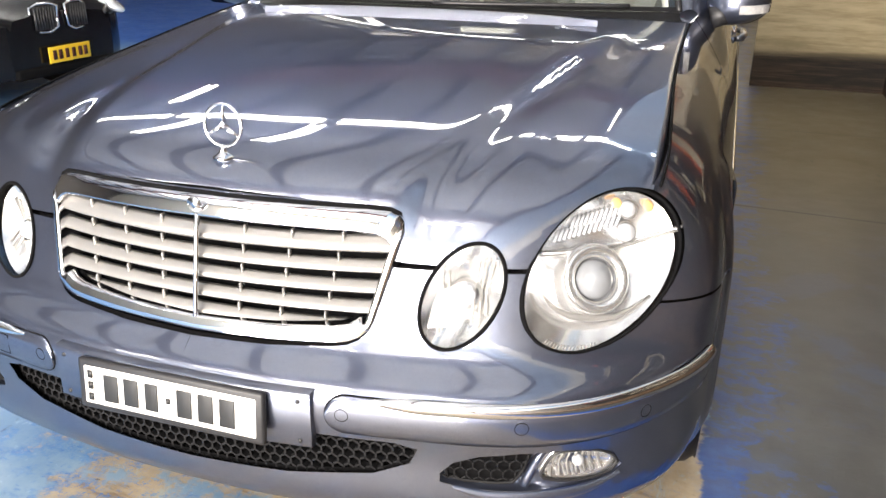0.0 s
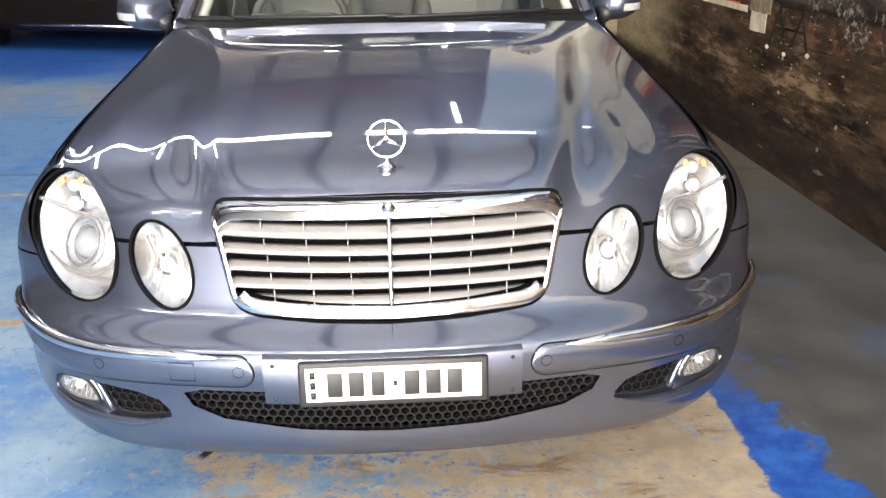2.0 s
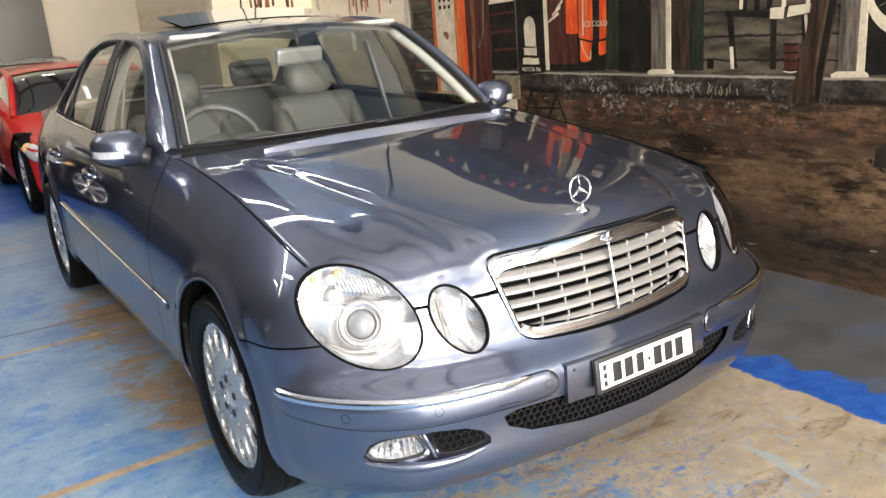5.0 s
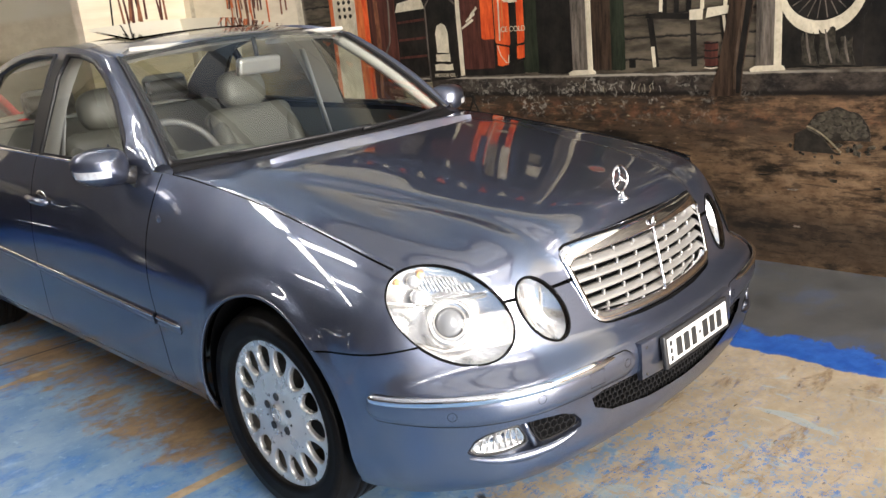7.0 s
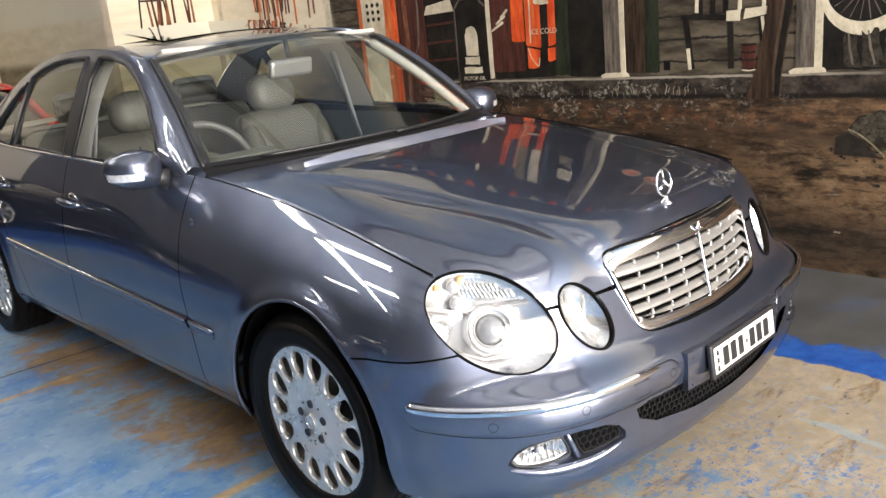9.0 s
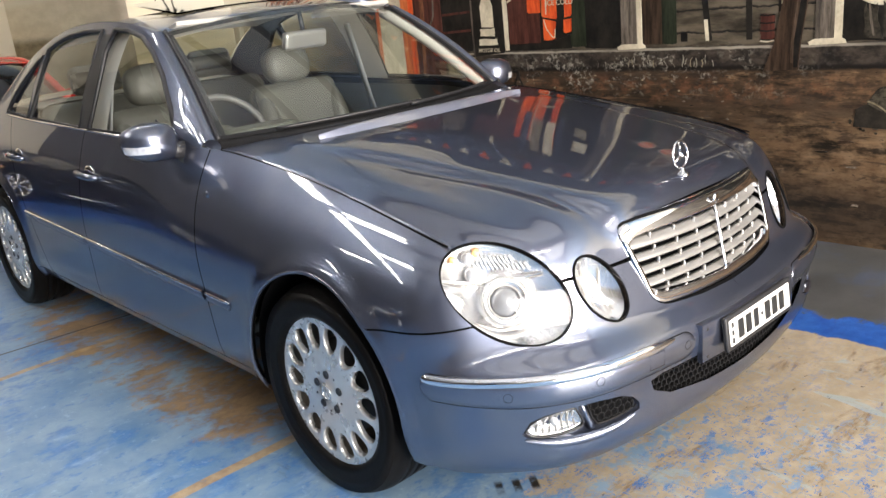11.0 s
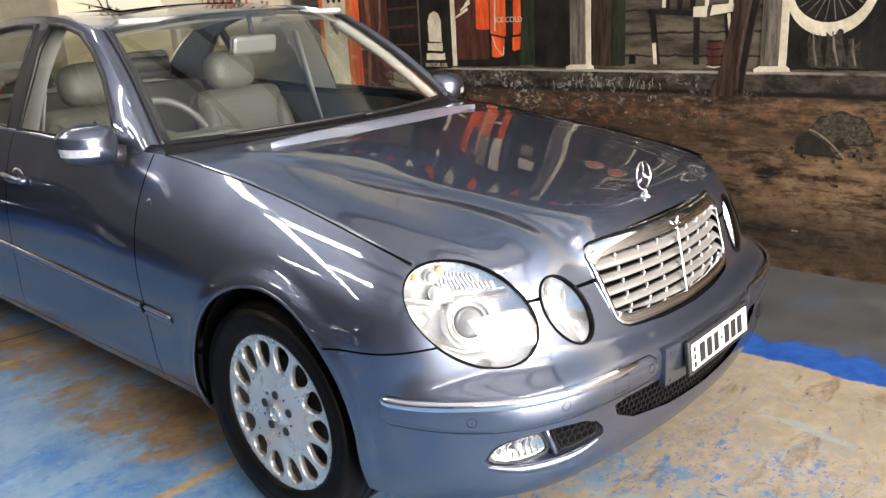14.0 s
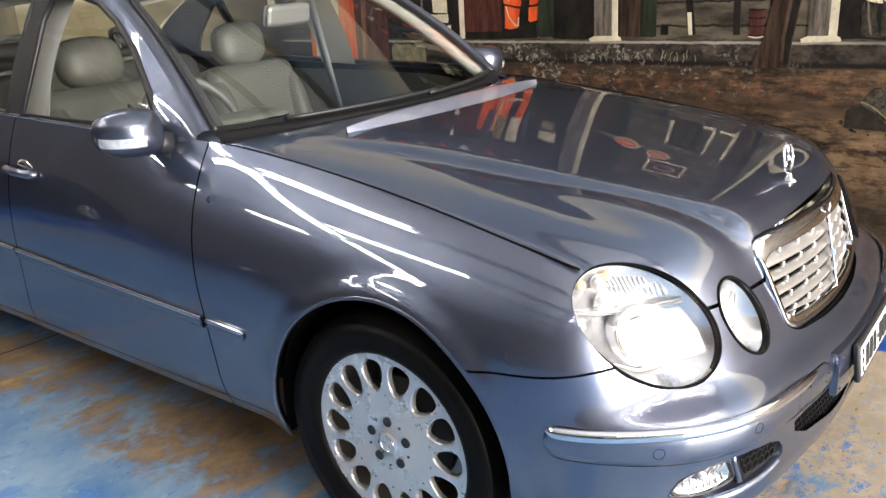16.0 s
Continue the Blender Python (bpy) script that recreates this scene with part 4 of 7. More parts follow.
    part("boot_lid", grid_bm(np.array(P), flip=True), PAINT, car)
    for s in (1, -1):
        y = np.linspace(3.85, 4.72, 24)
        a = np.stack([belt_x(y), y, belt_z(y)], -1)
        b = np.stack([.655 + .03 * (y - 3.9), y, np.interp(y, [3.85, 4.3, 4.72], [1.05, 1.04, .985])], -1)
        part("boot_side", sided(grid_bm(np.stack([a, a * .5 + b * .5 + np.array([0, 0, .008]), b], 0), flip=True), s), PAINT, car)
    # tail
    v = np.linspace(-1, 1, 30)
    a = np.stack([v * .69, 4.70 - .06 * v * v, 0 * v + .985], -1)
    b = np.stack([v * .72, 4.76 - .06 * v * v, 0 * v + .60], -1)
    part("tail_panel", grid_bm(np.stack([a, b], 0), flip=True), PAINT, car)


def lamp(car, name, C, P, Q, s, big):
    mir = lambda v: Vector((v.x * s, v.y, v.z))
    c, p, q = mir(C), mir(P), mir(Q)
    n = p.cross(q).normalized()
    if n.y > 0:
        n = -n
    at = lambda r, a, h: c + p * (r * math.cos(a)) + q * (r * math.sin(a)) + n * (h + (.0075 * r * r * math.cos(2 * a) if big else 0))
    A = np.linspace(0, 2 * math.pi, 48, endpoint=False)

    def disc(rs, hs):
        P_ = np.array([[tuple(at(r, a, h)) for a in A] for r, h in zip(rs, hs)])
        bm = grid_bm(P_, closed=True, flip=(s > 0))
        return bm
    depth = .06 if big else .045
    rs = np.linspace(.02, .97, 12)
    bowl = part(name, disc(rs, -.012 - depth * (1 - rs ** 2)), REFLECTOR, car, "clear-lensed oval headlamp" if big else "small clear-lensed oval lamp")
    rs = np.linspace(.0, .985, 16)
    bulge = .024 if big else .016
    lens = part("lens", disc(rs, bulge * (1 - rs ** 2.4) + .002), LENS, bowl)
    lens.visible_shadow = False
    part("rim", tube([tuple(at(.988, a, .001)) for a in A], .0036, 8, closed=True), DARK, bowl)
    rs_, hs_ = [.992, 1.0, 1.012, 1.022, 1.03], [.001, .0, -.004, -.014, -.03]
    part("collar", disc(rs_, hs_), DARK, bowl)
    tgt = lambda u, v, h: c + p * u + q * v + n * h
    spin = n.to_track_quat("X", "Z").to_matrix().to_4x4()

    def disc_at(u, v, h):
        b_ = bmesh.new()
        bmesh.ops.create_uvsphere(b_, u_segments=16, v_segments=10, radius=.010)
        for v_ in b_.verts:
            v_.co.x *= .3
        return moved(b_, Matrix.Translation(tgt(u, v, h)) @ spin)
    if big:
        # projector in a bright bezel
        m = Matrix.Translation(tgt(.07, -.10, -.030)) @ spin
        part("projector_bezel", moved(lathe([(.070, -.03), (.066, -.008), (.062, .004), (.056, .008), (.048, .006), (.040, -.002), (.036, -.014)], 40), m), REFLECTOR, bowl)
        for r_, w_ in ((.0605, .0012), (.041, .0014)):
            part("bezel_line", moved(tube([(.0055 if r_ > .05 else -.001, r_ * math.cos(a), r_ * math.sin(a)) for a in A], w_, 6, closed=True), m), SATIN, bowl)
        sp = bmesh.new()
        bmesh.ops.create_uvsphere(sp, u_segments=28, v_segments=14, radius=.036)
        part("projector", moved(sp, m @ pose(-.014, 0, 0)), PROJECTOR, bowl)
        # two bulbs of the indicator, amber cups beside them
        for bu, bv, bh, br in ((.0, .76, -.026, .016), (.16, .50, -.034, .018)):
            sp = bmesh.new()
            bmesh.ops.create_uvsphere(sp, u_segments=20, v_segments=10, radius=br)
            part("indicator_bulb", moved(sp, Matrix.Translation(tgt(bu, bv, bh)) @ spin), BULB, bowl)
            part("bulb_collar", moved(tube([(.004, (br + .0015) * math.cos(a), (br + .0015) * math.sin(a)) for a in A], .0012, 5, closed=True), Matrix.Translation(tgt(bu, bv, bh)) @ spin), SATIN, bowl)
        for au, av, ah in ((.25, .84, -.019), (-.20, .80, -.022)):
            part("indicator_reflector", disc_at(au, av, ah), AMBER, bowl)
        # shelf that parts the indicator from the main beam
        us = np.linspace(-.86, .80, 24)
        vs = np.interp(us, [-.86, -.53, -.15, .30, .52, .80], [.07, .15, .26, .41, .52, .66])
        hs = -.010 - .045 * (1 - us ** 2 - vs ** 2)
        shelf = np.array([[tuple(tgt(u, v + dv, h + dh)) for dv, dh in ((-.035, -.02), (-.03, .004), (0, .008), (.03, .004), (.035, -.02))] for u, v, h in zip(us, vs, hs)])
        part("divider", grid_bm(shelf), REFLECTOR, bowl)
        part("divider_line", tube([tuple(tgt(u, v - .045, h + .001)) for u, v, h in zip(us, vs, hs)], .0016, 6), SATIN, bowl)
        # lower step of the reflector
        us = np.linspace(-.55, .88, 20)
        vs = np.interp(us, [-.55, -.30, 0, .3, .58, .75, .88], [-.38, -.50, -.56, -.545, -.48, -.34, -.18])
        part("divider", tube([tuple(tgt(u, v, -.008 - .042 * (1 - u * u - v * v))) for u, v in zip(us, vs)], [.002 + .004 * math.sin(math.pi * k / 19) for k in range(20)], 6), SATIN, bowl)
        # rows of small prisms in the indicator
        for row, (p0, p1, n_) in enumerate((((-.76, .21), (.0, .56), 13), ((-.62, .40), (-.06, .68), 11))):
            for k in range(n_):
                u, v = (p0[j] + (p1[j] - p0[j]) * k / (n_ - 1) for j in (0, 1))
                h = -.006 - .050 * (1 - u * u - v * v)
                part("prism", tube([tuple(tgt(u, v, h)), tuple(tgt(u - .03, v + .14, h + .004))], .0034, 6), BULB, bowl)
        # fine ribs along the lens's lower edge
        for k in range(16):
            a = -math.pi / 2 - .28 + .72 * k / 15
            part("rib", tube([tuple(at(.90, a, .004)), tuple(at(.96, a, .002))], .0013, 4), SATIN, bowl)
    else:
        m = Matrix.Translation(tgt(.05, 0, -.035)) @ spin
        sp = bmesh.new()
        bmesh.ops.create_uvsphere(sp, u_segments=20, v_segments=10, radius=.018)
        part("bulb", moved(sp, m), BULB, bowl)
        part("bulb_shade", moved(lathe([(.030, -.012), (.028, .0), (.024, .002)], 28), m), SATIN, bowl)
        for u in (-.42, .30, .48, .62):
            hgt = .8 * math.sqrt(1 - u * u)
            part("flute", tube([tuple(tgt(u, -hgt * .8, -.022)), tuple(tgt(u * .85, 0, -.046)), tuple(tgt(u, hgt * .8, -.022))], .0028, 6), SATIN, bowl)
    return bowl


def grille_y(x, z):
    return .083 + .20 * (z - .578) + (.30 + .9 * (z - .59)) * x * x


def build_grille(car):
    out = np.array(GRILLE_POLY)
    # resample the outline with arcs
    ring = []
    for i in range(len(out)):
        a, b = out[i], out[(i + 1) % len(out)]
        for t in np.linspace(0, 1, 5, endpoint=False):
            ring.append(a + (b - a) * t)
    ring = np.array(ring)
    # how far the frame reaches inwards: a deep top bar, narrow sides
    reach = np.stack([-np.sign(ring[:, 0]) * .016 * smooth(.25, .36, np.abs(ring[:, 0])), -.038 * smooth(.70, .783, ring[:, 1]) + .032 * smooth(.60, .565, ring[:, 1])], -1)
    prof = [(0, .016), (.02, .004), (.05, -.004), (.10, -.0085), (.15, -.010), (.5, -.0095), (.88, -.009), (.96, -.0075), (1.0, -.004), (1.02, .012), (1.02, .05)]
    P = []
    for (x, z), d in zip(ring, reach):
        row = []
        for f, dy in prof:
            xx, zz = np.array([x, z]) + d * f
            row.append((xx, grille_y(xx, zz) + dy + .011 * float(smooth(.735, .768, z)) * max(0, 1 - f), zz))
        P.append(row)
    P.append(P[0])
    g = part("grille", grid_bm(np.array(P)), CHROME, car, "chrome-framed radiator grille with silver slats")
    xs = np.linspace(-.36, .36, 49)
    for z in (.7165, .682, .6475, .613, .5785):
        lim = np.interp(z, [.58, .61, .735, .76], [.336, .341, .353, .348])
        row = [x * lim / .36 for x in xs]
        prof = [(.003, -.002), (-.001, .0), (-.002, .003), (.0, .008), (.007, .012), (.014, .0165), (.023, .0205), (.0235, .018), (.014, .008), (.007, .002)]
        g_ = 1.35 if z > .71 else 1
        P = np.array([[(x, grille_y(x, z + b) + a * g_ * .62 + .006, z + b * g_ * .9 - .004) for a, b in prof] for x in row])
        part("slat", grid_bm(P, closed=True, flip=True), SATIN, g, "satin silver slat")
    part("centre_bar", tube([(0, grille_y(0, z) - .004, z) for z in np.linspace(.562, .760, 8)], .0050, 8), CHROME, g)
    for k, x in enumerate((-.265, -.175, -.087, .087, .175, .265)):
        for z in (.7335, .699, .6645, .630, .5955):
            xx = x * (.94 + .6 * (z - .63))
            part("fin", box(xx, grille_y(xx, z) + .014, z + .002, .0015, .012, .016), ALLOY, g)
    # lowest slat's foot, tucked behind the frame
    P = np.array([[(x, grille_y(x, z) + dy, z) for x in np.linspace(-.322, .322, 33)] for z, dy in ((.556, .010), (.568, .012), (.578, .018))])
    part("slat_foot", grid_bm(P), SATIN, g)
    # dark gap round the frame
    gap = [(x, grille_y(x, z) + .010, z) for x, z in ring]
    part("frame_gap", tube(gap, .0038, 6, closed=True), DARK, g)
    P = np.array([[(x, grille_y(x, z) + .055, z) for x in np.linspace(-.375, .375, 9)] for z in (.53, .66, .80)])
    part("backing", grid_bm(P), DARK, g)
    # badge on the top bar and mascot on the bonnet
    part("badge", moved(lathe([(.0, -.001), (.014, -.001), (.014, -.004), (.0, -.005)], 20), pose(0, grille_y(0, .778) - .010, .778, 0, 0, 90)), CHROME, g)
    y0, z0 = .214, .832
    m = pose(0, y0, z0)
    base = part("mascot", moved(lathe([(.0, .0), (.021, .0), (.020, .006), (.010, .011), (.006, .018), (.005, .024), (.0, .024)], 24), m @ pose(0, 0, 0, 0, -90, 0)), CHROME, car, "upright chrome ring mascot with three spokes")
    cz = .062
    r = .0385
    rg = tube([(r * math.cos(a), 0, cz + r * math.sin(a)) for a in np.linspace(0, 2 * math.pi, 40, endpoint=False)], .0034, 8, closed=True)
    part("ring", moved(rg, m @ pose(0, 0, 0, -6, 0, 0)), CHROME, base)
    for a in (90, 210, 330):
        dx, dz = math.cos(radians(a)), math.sin(radians(a))
        sp = tube([(dx * .001, 0, cz + dz * .001), (dx * r, 0, cz + dz * r)], [.0062, .0016], 4)
        part("spoke", moved(sp, m @ pose(0, 0, 0, -6, 0, 0)), CHROME, base)


def bumper_details(car, bumper):
    # rubbing pads with bright tops, sensors
    for s in (1, -1):
        S = .285 + .79 * (.5 - .5 * np.cos(np.pi * np.linspace(0, 1, 90)))
        side_of = lambda P: P * np.array([s, 1, 1])
        e = 1e-3

        def out_of(sv):
            dx, dy = plan_x(sv + e) - plan_x(sv - e), plan_y(sv + e) - plan_y(sv - e)
            n = np.hypot(dx, dy)
            return np.stack([dy / n * s, -dx / n, 0 * dx], -1)
        # painted pad
        t = (S - S[0]) / (S[-1] - S[0])
        half = .036 * np.sqrt(1 - (1 - np.clip(np.minimum(t, 1 - t) / .045, .004, 1)) ** 2)
        zm = .470 - .004 + .012 * smooth(.6, 1, t)
        rows = []
        for f, h in ((-1, .0), (-.92, .0045), (-.5, .006), (.3, .006), (.8, .005), (1, .0)):
            zz = zm + half * f
            rows.append(side_of(wrap(S, zz)) + out_of(S) * h)
        part("rub_pad", grid_bm(np.array(rows), flip=(s > 0)), PAINT, bumper)
        ring = np.concatenate([rows[0], rows[-1][::-1]])
        part("pad_seam", tube([tuple(q) for q in ring], .0017, 5, closed=True), DARK, bumper)
        Sb = np.linspace(.36, 1.07, 60)
        tb = (Sb - Sb[0]) / (Sb[-1] - Sb[0])
        zb = .498 + .004 * tb
        Pp, O = side_of(wrap(Sb, zb)), out_of(Sb)
        wd = np.clip(np.minimum(tb / .12, (1 - tb) / .02), .05, 1) ** .5
        prof = [(-.5, 0), (-.5, .3), (-.36, .8), (-.12, 1), (.12, 1), (.36, .75), (.5, .2), (.5, 0)]
        R = np.array([[Pp[i] + O[i] * (b * .013 * wd[i] + .003) + np.array([0, 0, a * .027 * wd[i]]) for a, b in prof] for i in range(len(Sb))])
        part("bright_strip", grid_bm(R, closed=True, flip=(s < 0)), CHROME, bumper, "chrome strip")
        for sv, z in ((.316, .469), (.618, .470), (.848, .463)):
            p, o = side_of(wrap(np.array([sv]), np.array([z])))[0], out_of(np.array([sv]))[0]
            m = Matrix.Translation(Vector(p) + Vector(o) * .0035) @ Vector(o).to_track_quat("X", "Z").to_matrix().to_4x4()
            part("parking_sensor", moved(lathe([(.0, .0016), (.0092, .0014), (.0096, -.001), (.0106, -.001), (.0108, .0016), (.0128, .0012), (.0136, -.002)], 24), m), PAINT, bumper)
            part("sensor_groove", moved(tube([(.0016, .0116 * math.cos(a), .0116 * math.sin(a)) for a in np.linspace(0, 2 * math.pi, 24, endpoint=False)], .0009, 5, closed=True), m), DARK, bumper)
        # tow-eye cover outline
        if s < 0:
            c = []
            for sv, z in ((.408, .446), (.460, .446), (.460, .486), (.408, .486)):
                c.append(tuple(side_of(wrap(np.array([sv]), np.array([z])))[0] + out_of(np.array([sv]))[0] * .0058))
            part("tow_cover_seam", tube(c, .0012, 4, closed=True), DARK, bumper)
        # fog lamp and side vent in one recess
        def skin(sv, z, h):
            sv, z = np.asarray(sv, float), np.asarray(z, float)
            return side_of(wrap(sv, z)) + out_of(sv) * np.asarray(h, float)[..., None]

        def fan(edge, scales, lifts):
            """Rings of an outline drawn in towards its middle."""
            E = np.array([p for i in range(len(edge)) for p in (edge[i], tuple((np.array(edge[i]) + np.array(edge[(i + 1) % len(edge)])) / 2))])
            mid = E.mean(0)
            return np.array([skin(*(mid + (E - mid) * f).T, np.full(len(E), h)) for f, h in zip(scales, lifts)])
        part("recess", grid_bm(fan(FOG_RECESS, (1.0, .985, .94, .5, .02), (-.001, -.008, -.022, -.026, -.026)), closed=True, flip=(s > 0)), PAINT, bumper)
        rr = np.linspace(1, .02, 8)
        fl = part("fog_lamp", grid_bm(fan(FOG_EDGE, [1.02, 1.0, *rr[1:]], [-.024, -.006, *(-.008 - .020 * (1 - rr[1:] ** 2))]), closed=True, flip=(s > 0)), REFLECTOR, bumper, "clear fog lamp")
        part("lens", grid_bm(fan(FOG_EDGE, rr, .009 * (1 - rr ** 2) - .003), closed=True, flip=(s > 0)), LENS, fl).visible_shadow = False
        part("rim", tube([tuple(p) for p in fan(FOG_EDGE, (1.0,), (-.004,))[0]], .0030, 6, closed=True), BLACK, fl)
        sp = bmesh.new()
        bmesh.ops.create_uvsphere(sp, u_segments=14, v_segments=8, radius=.011)
        part("bulb", moved(sp, Matrix.Translation(Vector(skin([.735], [.373], [-.016])[0]))), BULB, fl)
        for d in np.linspace(-.055, .05, 7):
            part("flute", tube([tuple(skin([.735 + d], [.350], [-.010])[0]), tuple(skin([.733 + d * .9], [.373], [-.022])[0]), tuple(skin([.728 + d * .75], [.397], [-.010])[0])], .0022, 5), SATIN, fl)
        # dark vent with its comb
        part("vent_backing", grid_bm(fan(VENT_EDGE, (1.0, .6, .02), (-.018, -.020, -.020)), closed=True, flip=(s > 0)), DARK, bumper)
        part("vent_rim", tube([tuple(p) for p in fan(VENT_EDGE, (1.0,), (-.016,))[0]], .0035, 6, closed=True), MESHBLACK, bumper)
        VE, bars, r = np.array(VENT_EDGE), [], .0125
        within = lambda u, v: all((VE[i][0] - VE[i - 1][0]) * (v - VE[i - 1][1]) - (VE[i][1] - VE[i - 1][1]) * (u - VE[i - 1][0]) > -.0001 for i in range(len(VE)))
        for row in range(5):
            for i in range(10):
                u0, v0 = .485 + i * r * 1.732 + (r * .866 if row % 2 else 0), .340 + row * r * 1.5
                for k in range(3):
                    seg = [(u0 + r * math.cos(radians(30 + 60 * (k + j))), v0 + r * math.sin(radians(30 + 60 * (k + j)))) for j in (0, 1)]
                    if all(within(*q) for q in seg):
                        bars.append(tube([tuple(skin([q[0]], [q[1]], [-.009])[0]) for q in seg], .0016, 4))
        part("vent_mesh", merged(bars), MESHBLACK, bumper)
        # painted web between them, lip below
        part("recess_web", tube([tuple(skin([a], [z], [-.012])[0]) for a, z in ((.664, .409), (.652, .385), (.638, .352), (.632, .336))], [.007, .0075, .0085, .010], 8), PAINT, bumper)
        sl = np.linspace(.505, .815, 24)
        zl = spline([.505, .55, .62, .70, .76, .815], [.337, .324, .317, .317, .323, .337])(sl)
        lip = np.array([[tuple(skin([u], [z + dz * f], [h])[0]) for dz, h in ((-.014, -.001), (-.010, .004), (-.002, .007), (.006, .006), (.012, .001), (.013, -.012))] for u, z, f in zip(sl, zl, np.clip(np.sin(np.pi * (sl - .495) / .33), .05, 1) ** .5)])
        part("recess_lip", grid_bm(lip, flip=(s > 0)), PAINT, bumper)
    # honeycomb in the middle intake
    P = np.array([[(x, float(plan_y(abs(x))) + .085, z) for x in np.linspace(-.50, .50, 15)] for z in (.235, .36, .45)])
    part("intake_backing", grid_bm(P), DARK, bumper)
    hexes, r = [], .0115
    for row in range(-2, 8):
        z = .318 + row * r * 1.5
        for i in range(-24, 25):
            x = i * r * 1.732 + (r * .866 if row % 2 else 0)
            lim_low = .318 + .06 * (abs(x) / .42) ** 2
            if z < lim_low - .03 or z > .43 or abs(x) > .455:
                continue
            yb = float(plan_y(abs(x))) + .030
            for a0, a1 in ((30, 90), (90, 150), (150, 210)):
                p0 = (x + r * math.cos(radians(a0)), yb, z + r * math.sin(radians(a0)))
                p1 = (x + r * math.cos(radians(a1)), yb, z + r * math.sin(radians(a1)))
                hexes.append((p0, p1))
    V, F = [], []
    for p0, p1 in hexes:
        d = np.array(p1) - np.array(p0)
        n = np.array([-d[2], 0, d[0]])
        n = n / np.linalg.norm(n) * .0019
        k = len(V)
        for p in (p0, p1):
            for sgn in (1, -1):
                for dy in (0, .016):
                    V.append((p[0] + n[0] * sgn, p[1] + dy, p[2] + n[2] * sgn))
        F += [(k, k + 4, k + 6, k + 2), (k, k + 1, k + 5, k + 4), (k + 2, k + 6, k + 7, k + 3), (k + 1, k + 3, k + 7, k + 5)]
    mesh_object("intake_mesh", V, F, MESHBLACK, bumper, flat=True)["kind"] = "stuff"
    # plate carrier and number plate with plain bars for its characters
    xs = np.linspace(-.264, .264, 21)
    P = np.array([[(x, float(plan_y(abs(x))) - .008 + dy, z) for z, dy in ((.398, .012), (.398, 0), (.402, -.003), (.502, -.003), (.506, 0), (.506, .02))] for x in xs])
    bm = grid_bm(P)
    for e_, k in ((0, 1), (20, -1)):
        fs = [tuple(P[e_, j]) for j in range(6)]
        bm.faces.new([bm.verts.new(q) for q in (fs if k > 0 else fs[::-1])])
    carrier = part("plate_carrier", bm, PAINT, bumper)
    for x, z in ((-.243, .490), (.243, .490), (-.243, .412), (.243, .412)):
        part("screw", moved(lathe([(.0, -.003), (.004, -.003), (.0045, .0)], 12), pose(x, float(plan_y(abs(x))) - .010, z, 0, 0, 90)), BLACK, carrier)
    m = pose(0, -.020, .4565, -6, 0, 0)
    part("plate_frame", moved(box(0, 0, 0, .382, .014, .098, .006), m), BLACK, bumper)
    pl = part("number_plate", moved(box(0, -.0055, 0, .354, .006, .074, .003), m), PLATE_WHITE, bumper, "white number plate with black bars")
    for x, w in ((-.118, .030), (-.075, .030), (-.032, .026), (.036, .030), (.079, .030), (.122, .030)):
        part("bar", moved(box(x, -.0095, 0, w, .003, .052, .001), m), INK, pl)
    part("bar", moved(box(.003, -.0095, 0, .008, .003, .010), m), INK, pl)
    for z in (-.022, 0, .022):
        part("bar", moved(box(-.162, -.0095, z, .010, .003, .014), m), INK, pl)


def alloy(n=14):
    """Rim face: a dished disc with n rounded openings near its edge. Turned about x, outer side +x."""
    bm = bmesh.new()
    r0, r1, rc, half_r, half_u, K = .120, .2180, .172, .0395, .375, 28
    face_x = lambda r: float(np.interp(r, [0, .03, .034, .11, .14, .175, .208, .219, .2285], [.006, .006, .002, .0, .0, -.002, -.004, -.002, -.001]))
    at = lambda r, a, x: bm.verts.new((x, r * math.cos(a), r * math.sin(a)))
    step = 2 * math.pi / n
    for s in range(n):
        rows = []
        for f, dx in ((-.02, -.016), (0, -.009), (.03, -.004), (.10, -.0018), (.22, -.0002), (.45, 0), (.75, 0), (1, 0)):
            row = []
            for k in range(K):
                t = 2 * math.pi * k / K
                c, d = math.cos(t), math.sin(t)
                m = max(abs(c) / ((r1 - rc) if c > 0 else (rc - r0)) * half_r, abs(d) / .5 * half_u)
                hr, hu = rc + half_r * c, half_u * d * (1 + .16 * c)
                br, bu = rc + half_r * c / m, half_u * d / m
                r, u = hr + (br - hr) * f, hu + (bu - hu) * f
                row.append(at(r, (s + u) * step, face_x(r) + dx))
            rows.append(row)
        for a, b in zip(rows[:-1], rows[1:]):
            for k in range(K):
                bm.faces.new([a[k], b[k], b[(k + 1) % K], a[(k + 1) % K]])
    for rs in ((.0005, .030, .034, .06, .09, r0 + .004), (r1 - .003, .222, .2258, .2285, .2293, .2293)):
        rows = [[at(r, 2 * math.pi * k / 84, face_x(r) - (.014 if q == 5 and rs[0] > .1 else .0005 if r > .1 else 0)) for k in range(84)] for q, r in enumerate(rs)]
        for a, b in zip(rows[:-1], rows[1:]):
            for k in range(84):
                bm.faces.new([a[k], b[k], b[(k + 1) % 84], a[(k + 1) % 84]])
    bmesh.ops.remove_doubles(bm, verts=bm.verts, dist=.0004)
    bmesh.ops.recalc_face_normals(bm, faces=bm.faces[:])
    return bm


